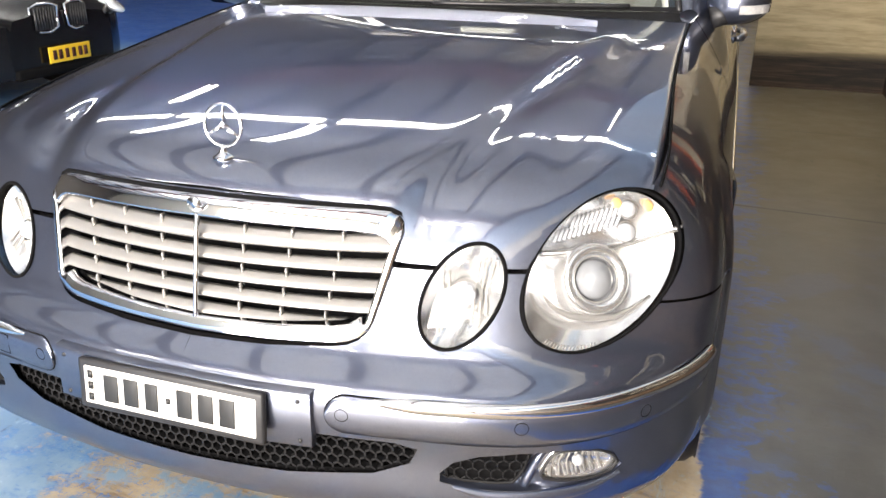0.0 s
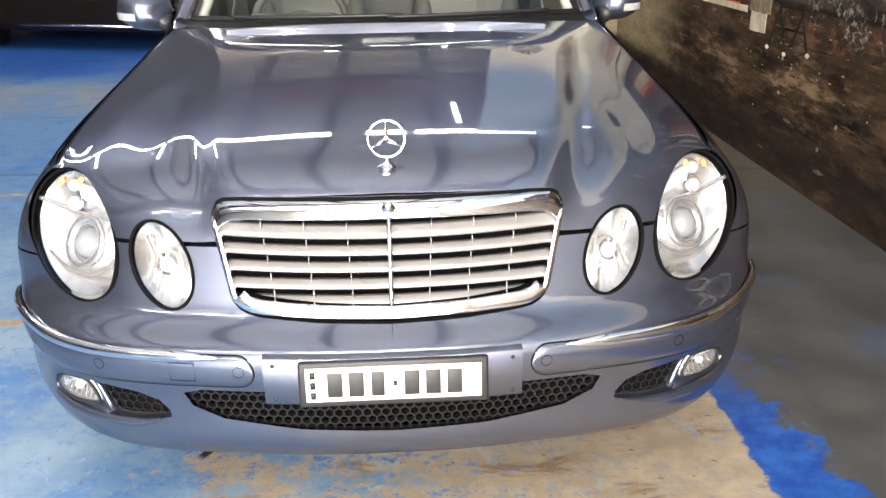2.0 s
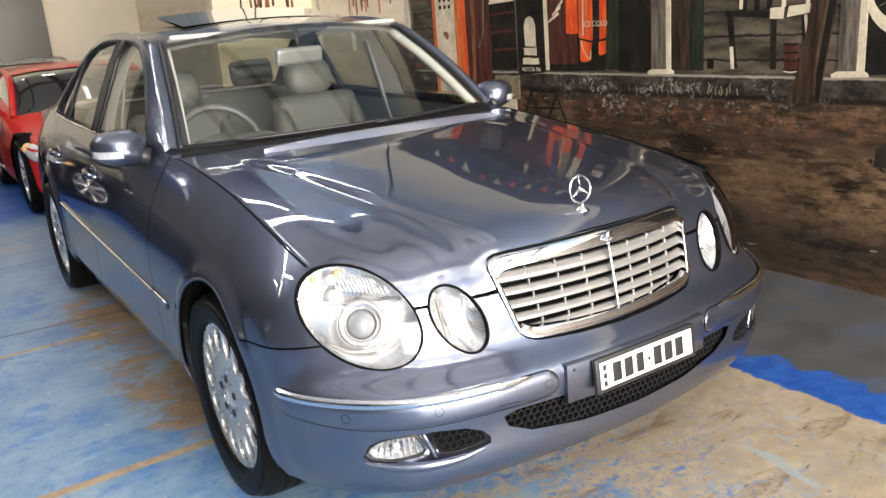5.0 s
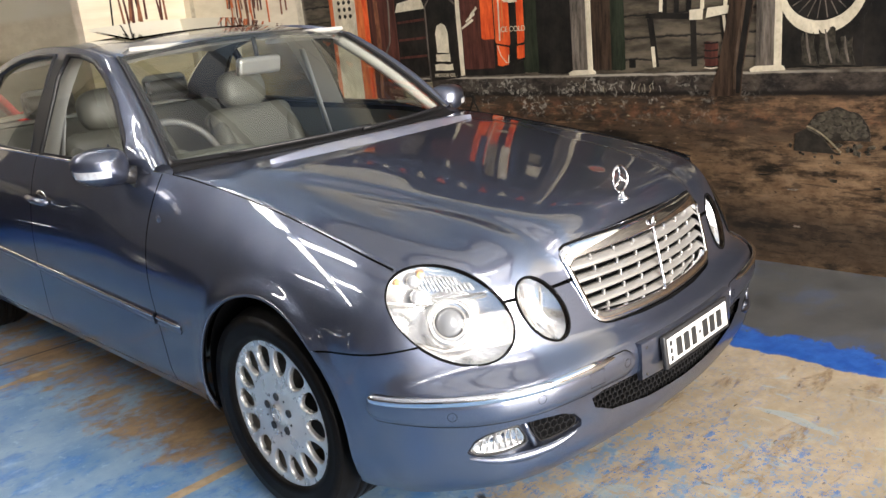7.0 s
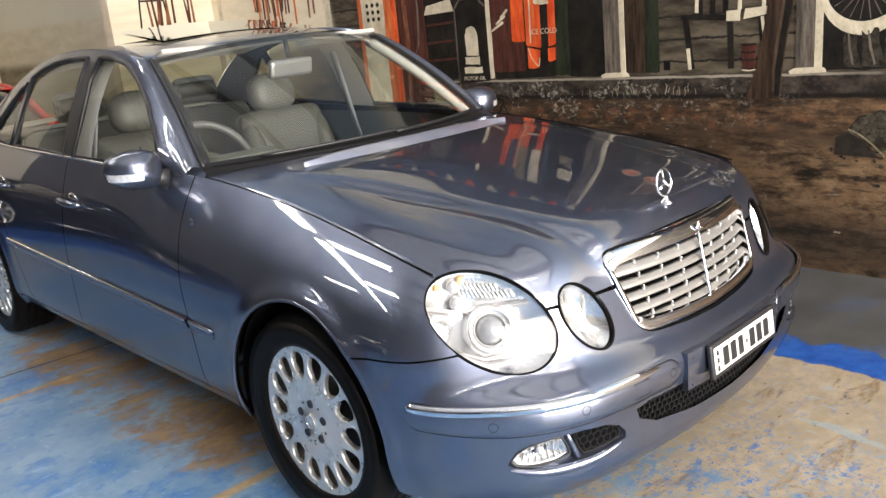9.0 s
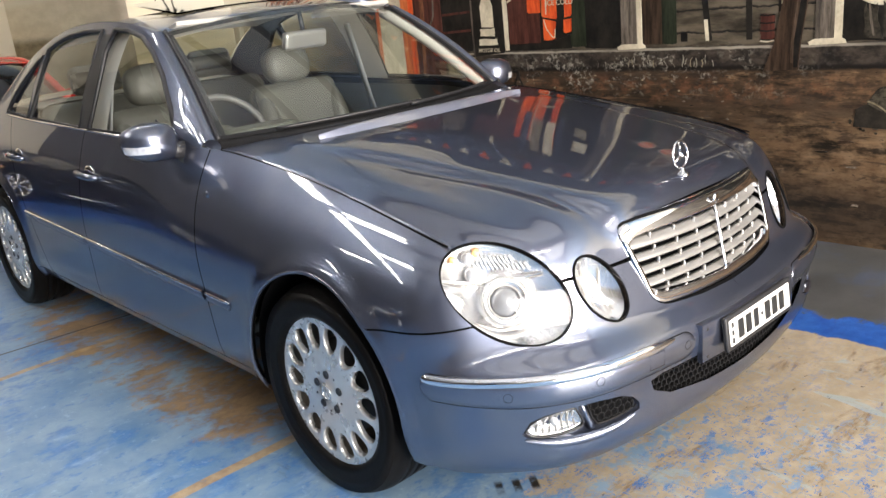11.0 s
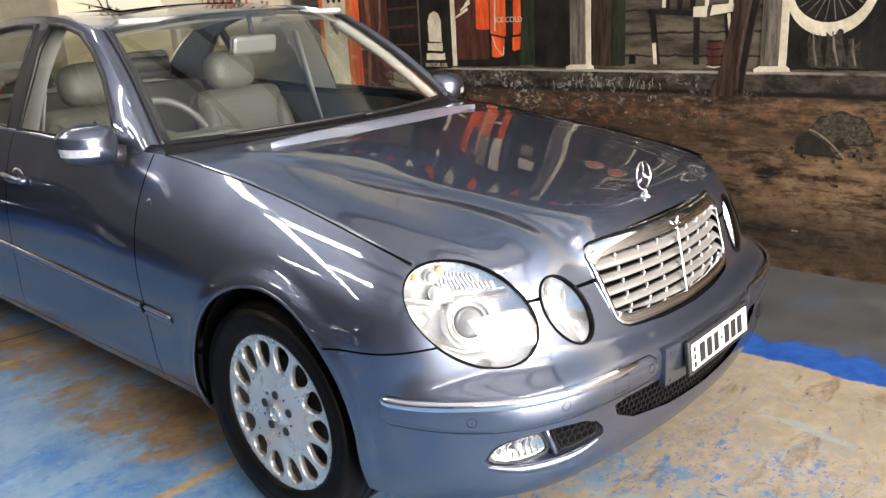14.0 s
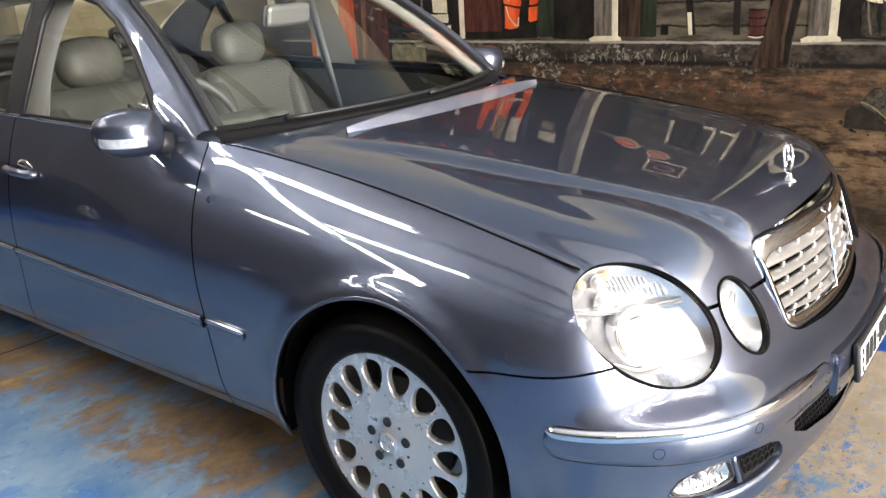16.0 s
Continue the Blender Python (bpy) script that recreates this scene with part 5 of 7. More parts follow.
def wheel(car, x, y, z, s, face, tyre_r=.327, rim_r=.2285, width=.215):
    """A wheel whose outer face is turned to the side s."""
    m = pose(x * s, y, z, 0, 0, 0 if s > 0 else 180)
    w = part("wheel", moved(face, m), ALLOY, car, "silver alloy wheel")
    k = rim_r
    prof = [(k - .004, -.012), (k + .002, .004), (k + .008, .009), (k + .022, .014), (k + .025, .0125), (k + .048, .0185), (k + .052, .0175), (k + .08, .016), (tyre_r - .022, .010), (tyre_r - .008, -.006), (tyre_r - .001, -.03),
            (tyre_r, -.042), (tyre_r - .007, -.043), (tyre_r - .007, -.050), (tyre_r, -.051), (tyre_r, -.080), (tyre_r - .007, -.081), (tyre_r - .007, -.090), (tyre_r, -.091), (tyre_r, -.125),
            (tyre_r - .007, -.126), (tyre_r - .007, -.135), (tyre_r, -.136), (tyre_r, -width + .05), (tyre_r - .008, -width + .02), (k + .06, -width - .02), (k, -width), (k - .01, -width)]
    bm = lathe(prof, 64)
    part("tyre", moved(bm, m), RUBBER, w, "black rubber tyre")
    part("barrel", moved(lathe([(k - .004, -.012), (k - .020, -.05), (k - .022, -width)], 48), m), BARREL, w)
    part("brake_disc", moved(lathe([(.0, -.06), (.145, -.06), (.145, -.085), (.0, -.085)], 40), m), plain_disc, w)
    return w


BARREL = plain("dusty brown wheel well", (.20, .165, .12), .6, .1, vary=.3)
plain_disc = plain("brake disc steel", (.035, .032, .030), .6, .4, vary=.3)


def build_wheels(car):
    for ya, za in AXLES:
        for s in (1, -1):
            w = wheel(car, .885, ya, .325, s, alloy())
            m = pose(.885 * s, ya, .325, 0, 0, 0 if s > 0 else 180)
            for k in range(5):
                a = 2 * math.pi * k / 5 + .3
                part("bolt_hole", moved(lathe([(.0, .0030), (.0105, .0030), (.0125, .0042), (.013, .0)], 16), m @ pose(0, .056 * math.cos(a), .056 * math.sin(a))), BLACK, w)
                a += math.pi / 5
                part("pin_hole", moved(lathe([(.0, .0030), (.0035, .0030), (.004, .0)], 10), m @ pose(0, .062 * math.cos(a), .062 * math.sin(a))), BLACK, w)
            cap = part("hub_cap", moved(lathe([(.0, .010), (.022, .009), (.029, .006), (.030, .001)], 28), m), ALLOY, w)
            part("cap_ring", moved(tube([(.0095, .021 * math.cos(t), .021 * math.sin(t)) for t in np.linspace(0, 2 * math.pi, 28, endpoint=False)], .0018, 6, closed=True), m), CHROME, cap)
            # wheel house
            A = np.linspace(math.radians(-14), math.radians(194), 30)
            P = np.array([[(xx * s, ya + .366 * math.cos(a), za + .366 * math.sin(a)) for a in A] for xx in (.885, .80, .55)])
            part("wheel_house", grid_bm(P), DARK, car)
            # arch lip
            path = []
            for a in np.linspace(math.radians(-14), math.radians(194), 40):
                yy, zz_ = ya + .366 * math.cos(a), za + .366 * math.sin(a)
                sv = float(np.interp(yy, plan_y(np.linspace(.7, 5.4, 600)), np.linspace(.7, 5.4, 600)))
                q = wrap(np.array([sv]), np.array([max(zz_, .22)]))[0]
                path.append((float(q[0]) * s - .004 * s, yy, max(zz_, .22)))
            part("arch_lip", tube(path, .0055, 8), PAINT, car)


def build_mirrors_handles(car):
    for s in (1, -1):
        c = Vector((.888 if s < 0 else .862, 1.715 if s < 0 else 1.735, 1.012))
        c.x *= s
        bm = bmesh.new()
        bmesh.ops.create_uvsphere(bm, u_segments=40, v_segments=24, radius=1)
        for v in bm.verts:
            p = v.co
            k = lambda t, e: math.copysign(abs(t) ** e, t)
            taper = 1 - .16 * (p.x * 1)
            v.co = Vector((s * .097 * k(p.x, .75), (.085 if p.y < 0 else .045) * k(p.y, .9) + .02 * abs(p.x), .066 * k(p.z, .72) * taper + .010 * p.x)) + c
        if s < 0:
            bmesh.ops.reverse_faces(bm, faces=bm.faces)
        mo = part("door_mirror", bm, PAINT, car)
        part("mirror_seam", tube([(c.x + s * .096 * math.cos(a), c.y + .018, c.z + .064 * math.sin(a)) for a in np.linspace(0, 2 * math.pi, 36, endpoint=False)], .004, 6, closed=True), BLACK, mo)
        # repeater along the lower front
        P = []
        for u in np.linspace(.02, 1.0, 18):
            row = []
            a = u * 1.42
            for h in (-.034, -.026, -.016, -.008):
                zz_ = h + .004 * u
                f = math.sqrt(max(0, 1 - (abs(zz_) / .066) ** 2.6))
                x = .095 * math.sin(a) ** .8 * (.7 + .3 * f)
                y = -.085 * math.cos(a) ** .9 * (.55 + .45 * f) if a < 1.57 else 0
                row.append((c.x + s * (x + .004), c.y + y - .006 + .02 * math.sin(a), c.z + zz_ + .006))
            P.append(row)
        part("repeater", grid_bm(np.array(P), flip=(s > 0)), REPEATER, mo, "clear indicator repeater")
        part("foot", merged([tube([(.79 * s, 1.68, .968), (.85 * s, 1.70, .985)], [.034, .028], 12)]), BLACK, mo)
        P = np.array([[(float(cabin(np.array(y), np.array(max(0, f)))[0] + .006) * s, y, float(belt_z(y)) - .01 + f * .40) for f in np.linspace(0, min(.30, (y - 1.60) * .92), 6)] for y in np.linspace(1.60, 1.86, 12)])
        part("corner_panel", grid_bm(P, flip=(s < 0)), PAINT, mo)
        # door handles: bowl, bar
        for y in (2.40, 3.30):
            z = .838 + (.012 if y > 3 else 0)
            sv = float(np.interp(y, plan_y(np.linspace(.7, 5.4, 600)), np.linspace(.7, 5.4, 600)))
            q = wrap(np.array([sv]), np.array([z]))[0]
            x = float(q[0])
            bowl = bmesh.new()
            bmesh.ops.create_uvsphere(bowl, u_segments=24, v_segments=12, radius=1)
            for v in bowl.verts:
                v.co = Vector(((x - .004 + .008 * v.co.x) * s, y + .055 * v.co.y, z + .036 * v.co.z))
            h = part("door_handle", bowl, CHROME, car, "chrome door handle")
            part("grip", tube([((x + .006) * s, y + .10, z + .006), ((x + .026) * s, y + .07, z + .004), ((x + .030) * s, y, z), ((x + .024) * s, y - .07, z - .004), ((x + .004) * s, y - .09, z - .006)], [.010, .014, .015, .014, .010], 8), PAINT, h)
        # side rubbing strip with bright insert
        tip = lambda t: math.sqrt(min(1, max(.02, (t - 1.313) / .008)))
        for y0, y1 in ((1.315, 1.462), (1.486, 2.497), (2.513, 3.27)):
            ys = np.linspace(y0, y1, 24)
            sv = np.interp(ys, plan_y(np.linspace(.7, 5.4, 900)), np.linspace(.7, 5.4, 900))
            zz_ = .508 + .036 * (ys - 1.3)
            for nm, off, hgt, pr, mt in (("rub_strip", -.007, .034, .008, PAINT), ("bright_insert", .006, .012, .012, CHROME)):
                Pp = wrap(sv, zz_ + off)
                prof = [(-.5, 0), (-.48, .6), (-.25, 1), (.25, 1), (.48, .6), (.5, 0)]
                R = np.array([[((Pp[i, 0] + b * pr * tip(ys[i])) * s, ys[i], zz_[i] + off * tip(ys[i]) + a * hgt * tip(ys[i])) for a, b in prof] for i in range(len(ys))])
                bm = grid_bm(R, closed=True, flip=(s > 0))
                part(nm, bm, mt, car, "chrome strip" if mt is CHROME else "")
        # round side marker cap behind the wing's rear edge
        sv = float(np.interp(1.47, plan_y(np.linspace(.7, 5.4, 600)), np.linspace(.7, 5.4, 600)))
        q = wrap(np.array([sv]), np.array([.842]))[0]
        part("wing_cap", moved(lathe([(.0, .006), (.012, .005), (.015, .001)], 20), pose(float(q[0]) * s, 1.47, .842, 0, 0, 0 if s > 0 else 180)), PAINT, car)


def cushion(sx, sy, sz, bevel):
    bm = box(0, 0, 0, sx, sy, sz)
    bmesh.ops.subdivide_edges(bm, edges=bm.edges[:], cuts=3, use_grid_fill=True)
    bmesh.ops.bevel(bm, geom=[e for e in bm.edges if e.calc_face_angle(0) > .5], offset=bevel, segments=4, affect="EDGES", profile=.5)
    return bm


def build_interior(car):
    for s in (1, -1):
        x = .37 * s
        seat = part("front_seat", moved(cushion(.50, .52, .16, .05), pose(x, 2.36, .46, 6, 0, 0)), LEATHER, car, "grey leather front seat")
        part("backrest", moved(cushion(.50, .15, .62, .06), pose(x, 2.66, .735, -14, 0, 0)), LEATHER, seat)
        for b in (-.22, .22):
            bo = bmesh.new()
            bmesh.ops.create_uvsphere(bo, u_segments=20, v_segments=16, radius=1)
            for v in bo.verts:
                v.co = Vector((.062 * v.co.x, .085 * v.co.y, .27 * math.copysign(abs(v.co.z) ** .8, v.co.z)))
            part("bolster", moved(bo, pose(x + b * .95, 2.625, .735, -14, 0, 0)), LEATHER, seat)
        hr = bmesh.new()
        bmesh.ops.create_uvsphere(hr, u_segments=28, v_segments=16, radius=1)
        for v in hr.verts:
            k = lambda t: math.copysign(abs(t) ** .7, t)
            v.co = Vector((.135 * k(v.co.x), .065 * k(v.co.y), .098 * k(v.co.z)))
        part("headrest", moved(hr, pose(x, 2.755, 1.125, -8, 0, 0)), LEATHER, seat)
        for dx in (-.05, .05):
            part("headrest_post", tube([(x + dx, 2.735, .99), (x + dx, 2.752, 1.09)], .006, 8), CHROME, seat)
        # door cards and pillar cloth
        P = np.array([[((.80 + .02 * (z - .5)) * s, y, z) for z in (.35, .6, .85, .965)] for y in np.linspace(1.66, 3.45, 10)])
        part("door_card", grid_bm(P, flip=(s > 0)), LEATHER, car)
        P = np.array([[tuple(cabin(np.array(y), np.array(f)) * np.array([s, 1, 1]) - np.array([.05 * s, 0, 0])) for f in np.linspace(0, .93, 8)] for y in (2.40, 2.47, 2.56, 2.62)])
        part("pillar_lining", grid_bm(P, flip=(s > 0)), TRIM, car, "beige cloth pillar lining")
        part("belt", moved(box(0, 0, 0, .004, .045, .55), pose(.69 * s, 2.52, 1.03, 0, -14 * s, 0)), BELT, car, "pale grey seat belt")
        v = np.linspace(0, 1, 16)
        e = screen(np.full(16, .985), v) * np.array([s, 1, 1])
        part("pillar_trim_inner", tube([tuple(p + np.array([-.014 * s, .034, -.020])) for p in e], .026, 10), TRIM, car, "pale screen pillar lining")
        hr = cushion(.26, .09, .15, .04)
        part("rear_headrest", moved(hr, pose(.34 * s, 3.51, 1.145, -10, 0, 0)), LEATHER, car)
    part("rear_bench", moved(cushion(1.30, .50, .18, .06), pose(0, 3.15, .55)), LEATHER, car, "grey leather rear bench")
    part("rear_backrest", moved(cushion(1.32, .16, .58, .07), pose(0, 3.44, .765, -18, 0, 0)), LEATHER, car)
    part("parcel_shelf", box(0, 3.78, 1.02, 1.26, .50, .03, .01), LEATHER, car)
    part("cabin_floor", box(0, 2.6, .30, 1.55, 2.1, .04), DASH, car)
    part("bulkhead", box(0, 1.62, .64, 1.46, .05, .66), DARK, car)
    # dashboard
    P = []
    for u in np.linspace(-1, 1, 30):
        yb = 1.44 + .20 * u * u
        P.append([(u * .70, yb, .945 - .01 * u * u), (u * .715, 1.66 + .06 * u * u, .940), (u * .72, 1.86, .925), (u * .72, 1.95, .900), (u * .72, 1.97, .86), (u * .70, 1.90, .70)])
    part("dashboard", grid_bm(np.array(P)), DASH, car, "dull grey dashboard")
    part("binnacle", moved(cushion(.36, .16, .07, .03), pose(-.37, 1.90, .935)), DASH, car)
    part("wood_band", box(0, 1.975, .84, 1.36, .012, .05, .004), WOODTRIM, car)
    part("console", moved(cushion(.26, .75, .26, .05), pose(0, 2.25, .55)), DASH, car)
    # steering wheel on the car's right
    m = pose(-.37, 2.13, .905, 62, 0, 0)
    sw = part("steering_wheel", moved(tube([(.192 * math.cos(a), .192 * math.sin(a), 0) for a in np.linspace(0, 2 * math.pi, 48, endpoint=False)], .016, 10, closed=True), m), WHEEL_HIDE, car, "dark grey leather steering wheel")
    hub = bmesh.new()
    bmesh.ops.create_uvsphere(hub, u_segments=24, v_segments=12, radius=1)
    for v in hub.verts:
        v.co = Vector((.085 * v.co.x, .07 * v.co.y, .03 * v.co.z - .02))
    part("hub", moved(hub, m), LEATHER, sw)
    for a in (-10, 190, 250, 290):
        part("spoke", moved(tube([(.06 * math.cos(radians(a)), .06 * math.sin(radians(a)), -.012), (.18 * math.cos(radians(a)), .18 * math.sin(radians(a)), 0)], .015, 8), m), LEATHER, sw)
    part("column", moved(tube([(0, 0, -.03), (0, 0, -.22)], .04, 12), m), DASH, sw)
    # inner mirror, headlining
    im = part("inner_mirror", moved(cushion(.24, .035, .075, .017), pose(-.005, 2.00, 1.270, 12, 0, 8)), SATIN, car, "pale housing of the rear-view mirror")
    part("stem", tube([(0, 2.01, 1.30), (0, 2.02, 1.385)], .010, 8), BLACK, im)
    U, V = np.linspace(-1, 1, 20), np.linspace(.0, 1, 20)
    P = roof(np.repeat(U[:, None], 20, 1), np.repeat(V[None], 20, 0)) - np.array([0, 0, .03])
    part("headlining", grid_bm(P), TRIM, car, "pale cloth headlining")
    for x in (-.36, .36):
        part("sun_visor", moved(cushion(.36, .14, .018, .006), pose(x, 2.13, 1.372, -14, 0, 0)), TRIM, car)


car = thing("saloon_car", "silver-blue four-door saloon with oval headlamps, parked on the worn floor", "car")
panels = build_panels(car)
build_hood(car)
build_greenhouse(car)
for s_ in (1, -1):
    lamp(car, "headlamp", BIG_C, BIG_P, BIG_Q, s_, True)
    lamp(car, "headlamp", SMALL_C, SMALL_P, SMALL_Q, s_, False)
build_grille(car)
bumper_details(car, panels["front_bumper"])
build_wheels(car)
build_mirrors_handles(car)
build_interior(car)
sv = np.linspace(0, .98, 28)
q = wrap(sv, wrap_low(sv) + .012)
tray = [(x - .004, y + .012) for x, y, z in q]
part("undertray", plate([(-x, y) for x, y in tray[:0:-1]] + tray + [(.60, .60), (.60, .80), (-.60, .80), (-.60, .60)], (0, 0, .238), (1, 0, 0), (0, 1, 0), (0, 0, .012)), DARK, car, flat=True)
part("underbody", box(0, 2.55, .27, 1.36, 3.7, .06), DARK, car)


# ---------------- painted figures of the mural ----------------
def brushed(name, a, b, scale=(1, 14, 4), rough=.5):
    k = Net(name)
    f = k.noise(1.0, 7, .7, at=k.scaled(scale))
    g = k.noise(1.0, 4, .6, at=k.scaled((1, 40, 34), (0, 3, 2)))
    col = k.mix(k.ramp(f, .32, .68), a, b)
    col = k.mix(k.math("MULTIPLY", k.ramp(g, .55, .75), .35), col, tuple(c * .35 for c in a))
    k.set(color=col, rough=rough, spec=.15)
    return k.m


P_WOOD = brushed("painted brown wood", (.012, .008, .006), (.064, .040, .026), (1, 30, 3))
P_GREY = brushed("painted grey wood", (.035, .03, .025), (.19, .16, .13), (1, 30, 3))
P_CREAM = brushed("painted cream", (.42, .37, .27), (.70, .63, .48), (1, 8, 6))
P_BLACK = brushed("painted black", (.005, .005, .005), (.020, .017, .014), (1, 8, 6))
P_GREEN = brushed("painted dark green", (.008, .011, .007), (.030, .036, .022), (1, 20, 3))
P_RED = brushed("painted signal red", (.45, .045, .012), (.78, .13, .03), (1, 20, 4))
P_ORANGE = brushed("painted orange red", (.40, .08, .025), (.66, .19, .06), (1, 26, 4))
P_MAROON = brushed("painted maroon", (.035, .012, .010), (.10, .035, .025), (1, 26, 3))
P_RUST = brushed("painted rust", (.10, .04, .02), (.26, .11, .06), (1, 20, 8))
P_BUSH = brushed("painted scrub", (.010, .009, .007), (.055, .048, .036), (1, 26, 26))
P_STRAW = brushed("painted straw", (.12, .10, .065), (.28, .24, .16), (1, 22, 22))
P_PALE = brushed("painted pale flecks", (.13, .12, .095), (.30, .28, .23), (1, 22, 22))
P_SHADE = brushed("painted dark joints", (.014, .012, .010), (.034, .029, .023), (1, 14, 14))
P_SHELL = brushed("painted shell plates", (.020, .018, .014), (.088, .076, .056), (1, 34, 40))
P_BARK = brushed("painted bark light", (.03, .019, .012), (.10, .068, .046), (1, 40, 5))
P_BLUE = brushed("painted slate blue", (.02, .028, .05), (.06, .075, .11), (1, 6, 6))


class Mural:
    depth = 0

    def fig(self, name, poly, material, lift=0.0, label=""):
        """A figure in y and z, a skin of paint on the wall; each lies a little over the last."""
        Mural.depth += 1
        x = WALL_X - .0012 - lift - .0000012 * Mural.depth
        return part(name, plate(poly, (x, 0, 0), (0, 1, 0), (0, 0, 1), (WALL_X - x + .0005, 0, 0)), material, wall_mural, label, flat=True)

    def rect(self, name, y0, y1, z0, z1, material, lift=0.0, ragged=.004, label=""):
        rng = np.random.RandomState(int(abs(y0 * 977 + z0 * 331)) % 9999)
        n = 5
        a = [(y0 + (y1 - y0) * t, z0 + rng.uniform(-ragged, ragged)) for t in np.linspace(0, 1, n)]
        b = [(y1 + rng.uniform(-ragged, ragged), z0 + (z1 - z0) * t) for t in np.linspace(.2, .8, n)]
        c = [(y1 + (y0 - y1) * t, z1 + rng.uniform(-ragged, ragged)) for t in np.linspace(0, 1, n)]
        d = [(y0 + rng.uniform(-ragged, ragged), z1 + (z0 - z1) * t) for t in np.linspace(.2, .8, n)]
        return self.fig(name, a + b + c + d, material, lift, label)

    def line(self, name, pts, w, material, lift=0.001):
        L, R = [], []
        for i, p in enumerate(pts):
            a, b = pts[max(0, i - 1)], pts[min(len(pts) - 1, i + 1)]
            d = Vector((b[0] - a[0], b[1] - a[1])).normalized()
            ww = w[i] if hasattr(w, "__len__") else w
            L.append((p[0] - d.y * ww / 2, p[1] + d.x * ww / 2))
            R.append((p[0] + d.y * ww / 2, p[1] - d.x * ww / 2))
        return self.fig(name, L + R[::-1], material, lift)

    def ring(self, name, cy, cz, ry, rz, material, lift=0.001, n=36, wob=0.0, seed=0):
        rng = np.random.RandomState(seed)
        return self.fig(name, [(cy + ry * math.cos(a) * (1 + rng.uniform(-wob, wob)), cz + rz * math.sin(a) * (1 + rng.uniform(-wob, wob))) for a in np.linspace(0, 2 * math.pi, n, endpoint=False)], material, lift)


M = Mural()
# shop front, from the road's near end to the pumps
M.rect("painted_dark_opening", -.55, .57, 1.0, 2.1, P_BLACK, .0002)
M.rect("painted_doorway", 1.80, 2.06, 1.0, 2.3, P_BLACK, .0002)
M.rect("painted_wall_shade", 2.16, 3.28, 1.0, 2.2, P_BLACK, .0002)
M.rect("painted_door_edge", 2.05, 2.165, 1.01, 2.3, P_GREEN, .0006)
M.rect("painted_brown_door", 1.53, 1.66, 1.01, 2.3, P_WOOD, .0006)
M.rect("painted_green_door", 1.445, 1.535, 1.01, 2.3, P_GREEN, .0006)
for y0, y1, ye in ((1.69, 1.80, 1.662), (.605, .70, .572)):
    M.rect("painted_post", y0, y1, 1.01, 2.4, P_GREY, .0034)
    M.rect("painted_post_edge", ye, y0 + .004, 1.012, 2.4, P_CREAM, .0036, .003)
    M.fig("painted_post_foot", [(ye - .02, .990), (y1 + .025, .984), (y1 + .03, 1.0), (y1, 1.014), (ye, 1.016), (ye - .016, 1.006)], P_CREAM, .0038)
# chair
M.fig("painted_chair_seat", [(1.315, 1.282), (1.06, 1.262), (1.055, 1.292), (1.30, 1.306)], P_BLACK, .0012)
M.fig("painted_seat_light", [(1.055, 1.258), (.985, 1.256), (.98, 1.31), (1.055, 1.308)], P_CREAM, .0014)
M.fig("painted_seat_light", [(.965, 1.262), (.845, 1.278), (.84, 1.318), (.955, 1.312)], P_CREAM, .0014)
M.line("painted_leg", [(1.285, 1.28), (1.268, 1.15), (1.25, 1.02)], [.035, .034, .03], P_BLACK, .0011)
M.line("painted_leg_light", [(1.272, 1.13), (1.262, 1.02)], [.022, .020], P_CREAM, .0016)
M.line("painted_leg", [(1.035, 1.27), (1.03, 1.02)], .032, P_BLACK, .0011)
M.line("painted_leg", [(.875, 1.28), (.862, 1.15)], .03, P_BLACK, .0011)
M.line("painted_leg_light", [(.868, 1.27), (.856, 1.18)], .016, P_CREAM, .0016)
for yy in (1.20, 1.13, 1.06):
    M.line("painted_back_rail", [(yy, 1.30), (yy - .01, 1.62)], .028, P_BLACK, .0011)
for yy in (1.22, .985, .86):
    M.line("painted_back_light", [(yy, 1.31), (yy - .012, 1.60)], .020, P_CREAM, .0013)
M.line("painted_back_top", [(1.25, 1.60), (.82, 1.63)], .05, P_GREY, .0014)
for yy in (1.39, 1.41):
    M.line("painted_can", [(yy, 1.02), (yy, 1.07)], .02, P_BLACK, .0011)
# keg
M.rect("painted_keg", .900, .972, 1.012, 1.142, P_MAROON, .0014)
for zz_ in (1.018, 1.062, 1.10, 1.138):
    M.line("painted_hoop", [(.975, zz_), (.936, zz_ - .004), (.897, zz_)], .008, P_BLACK, .0018)
M.line("painted_hoop", [(.972, 1.012), (.936, 1.006), (.90, 1.012)], .006, P_CREAM, .0019)
# leaning trunk
M.fig("painted_trunk", [(.955, .862), (.775, .868), (.765, 1.0), (.735, 1.2), (.69, 1.45), (.66, 1.8), (.60, 2.4), (.70, 2.4), (.775, 1.8), (.815, 1.45), (.86, 1.2), (.90, 1.0), (.93, .92)], P_WOOD, .0040)
M.line("painted_bark", [(.80, .90), (.795, 1.0), (.77, 1.2), (.725, 1.5)], [.03, .04, .035, .03], P_BARK, .0044)
M.line("painted_bark", [(.79, .88), (.785, 1.0), (.755, 1.2), (.71, 1.5), (.67, 2.0)], [.02, .03, .03, .03, .03], P_BLACK, .0046)
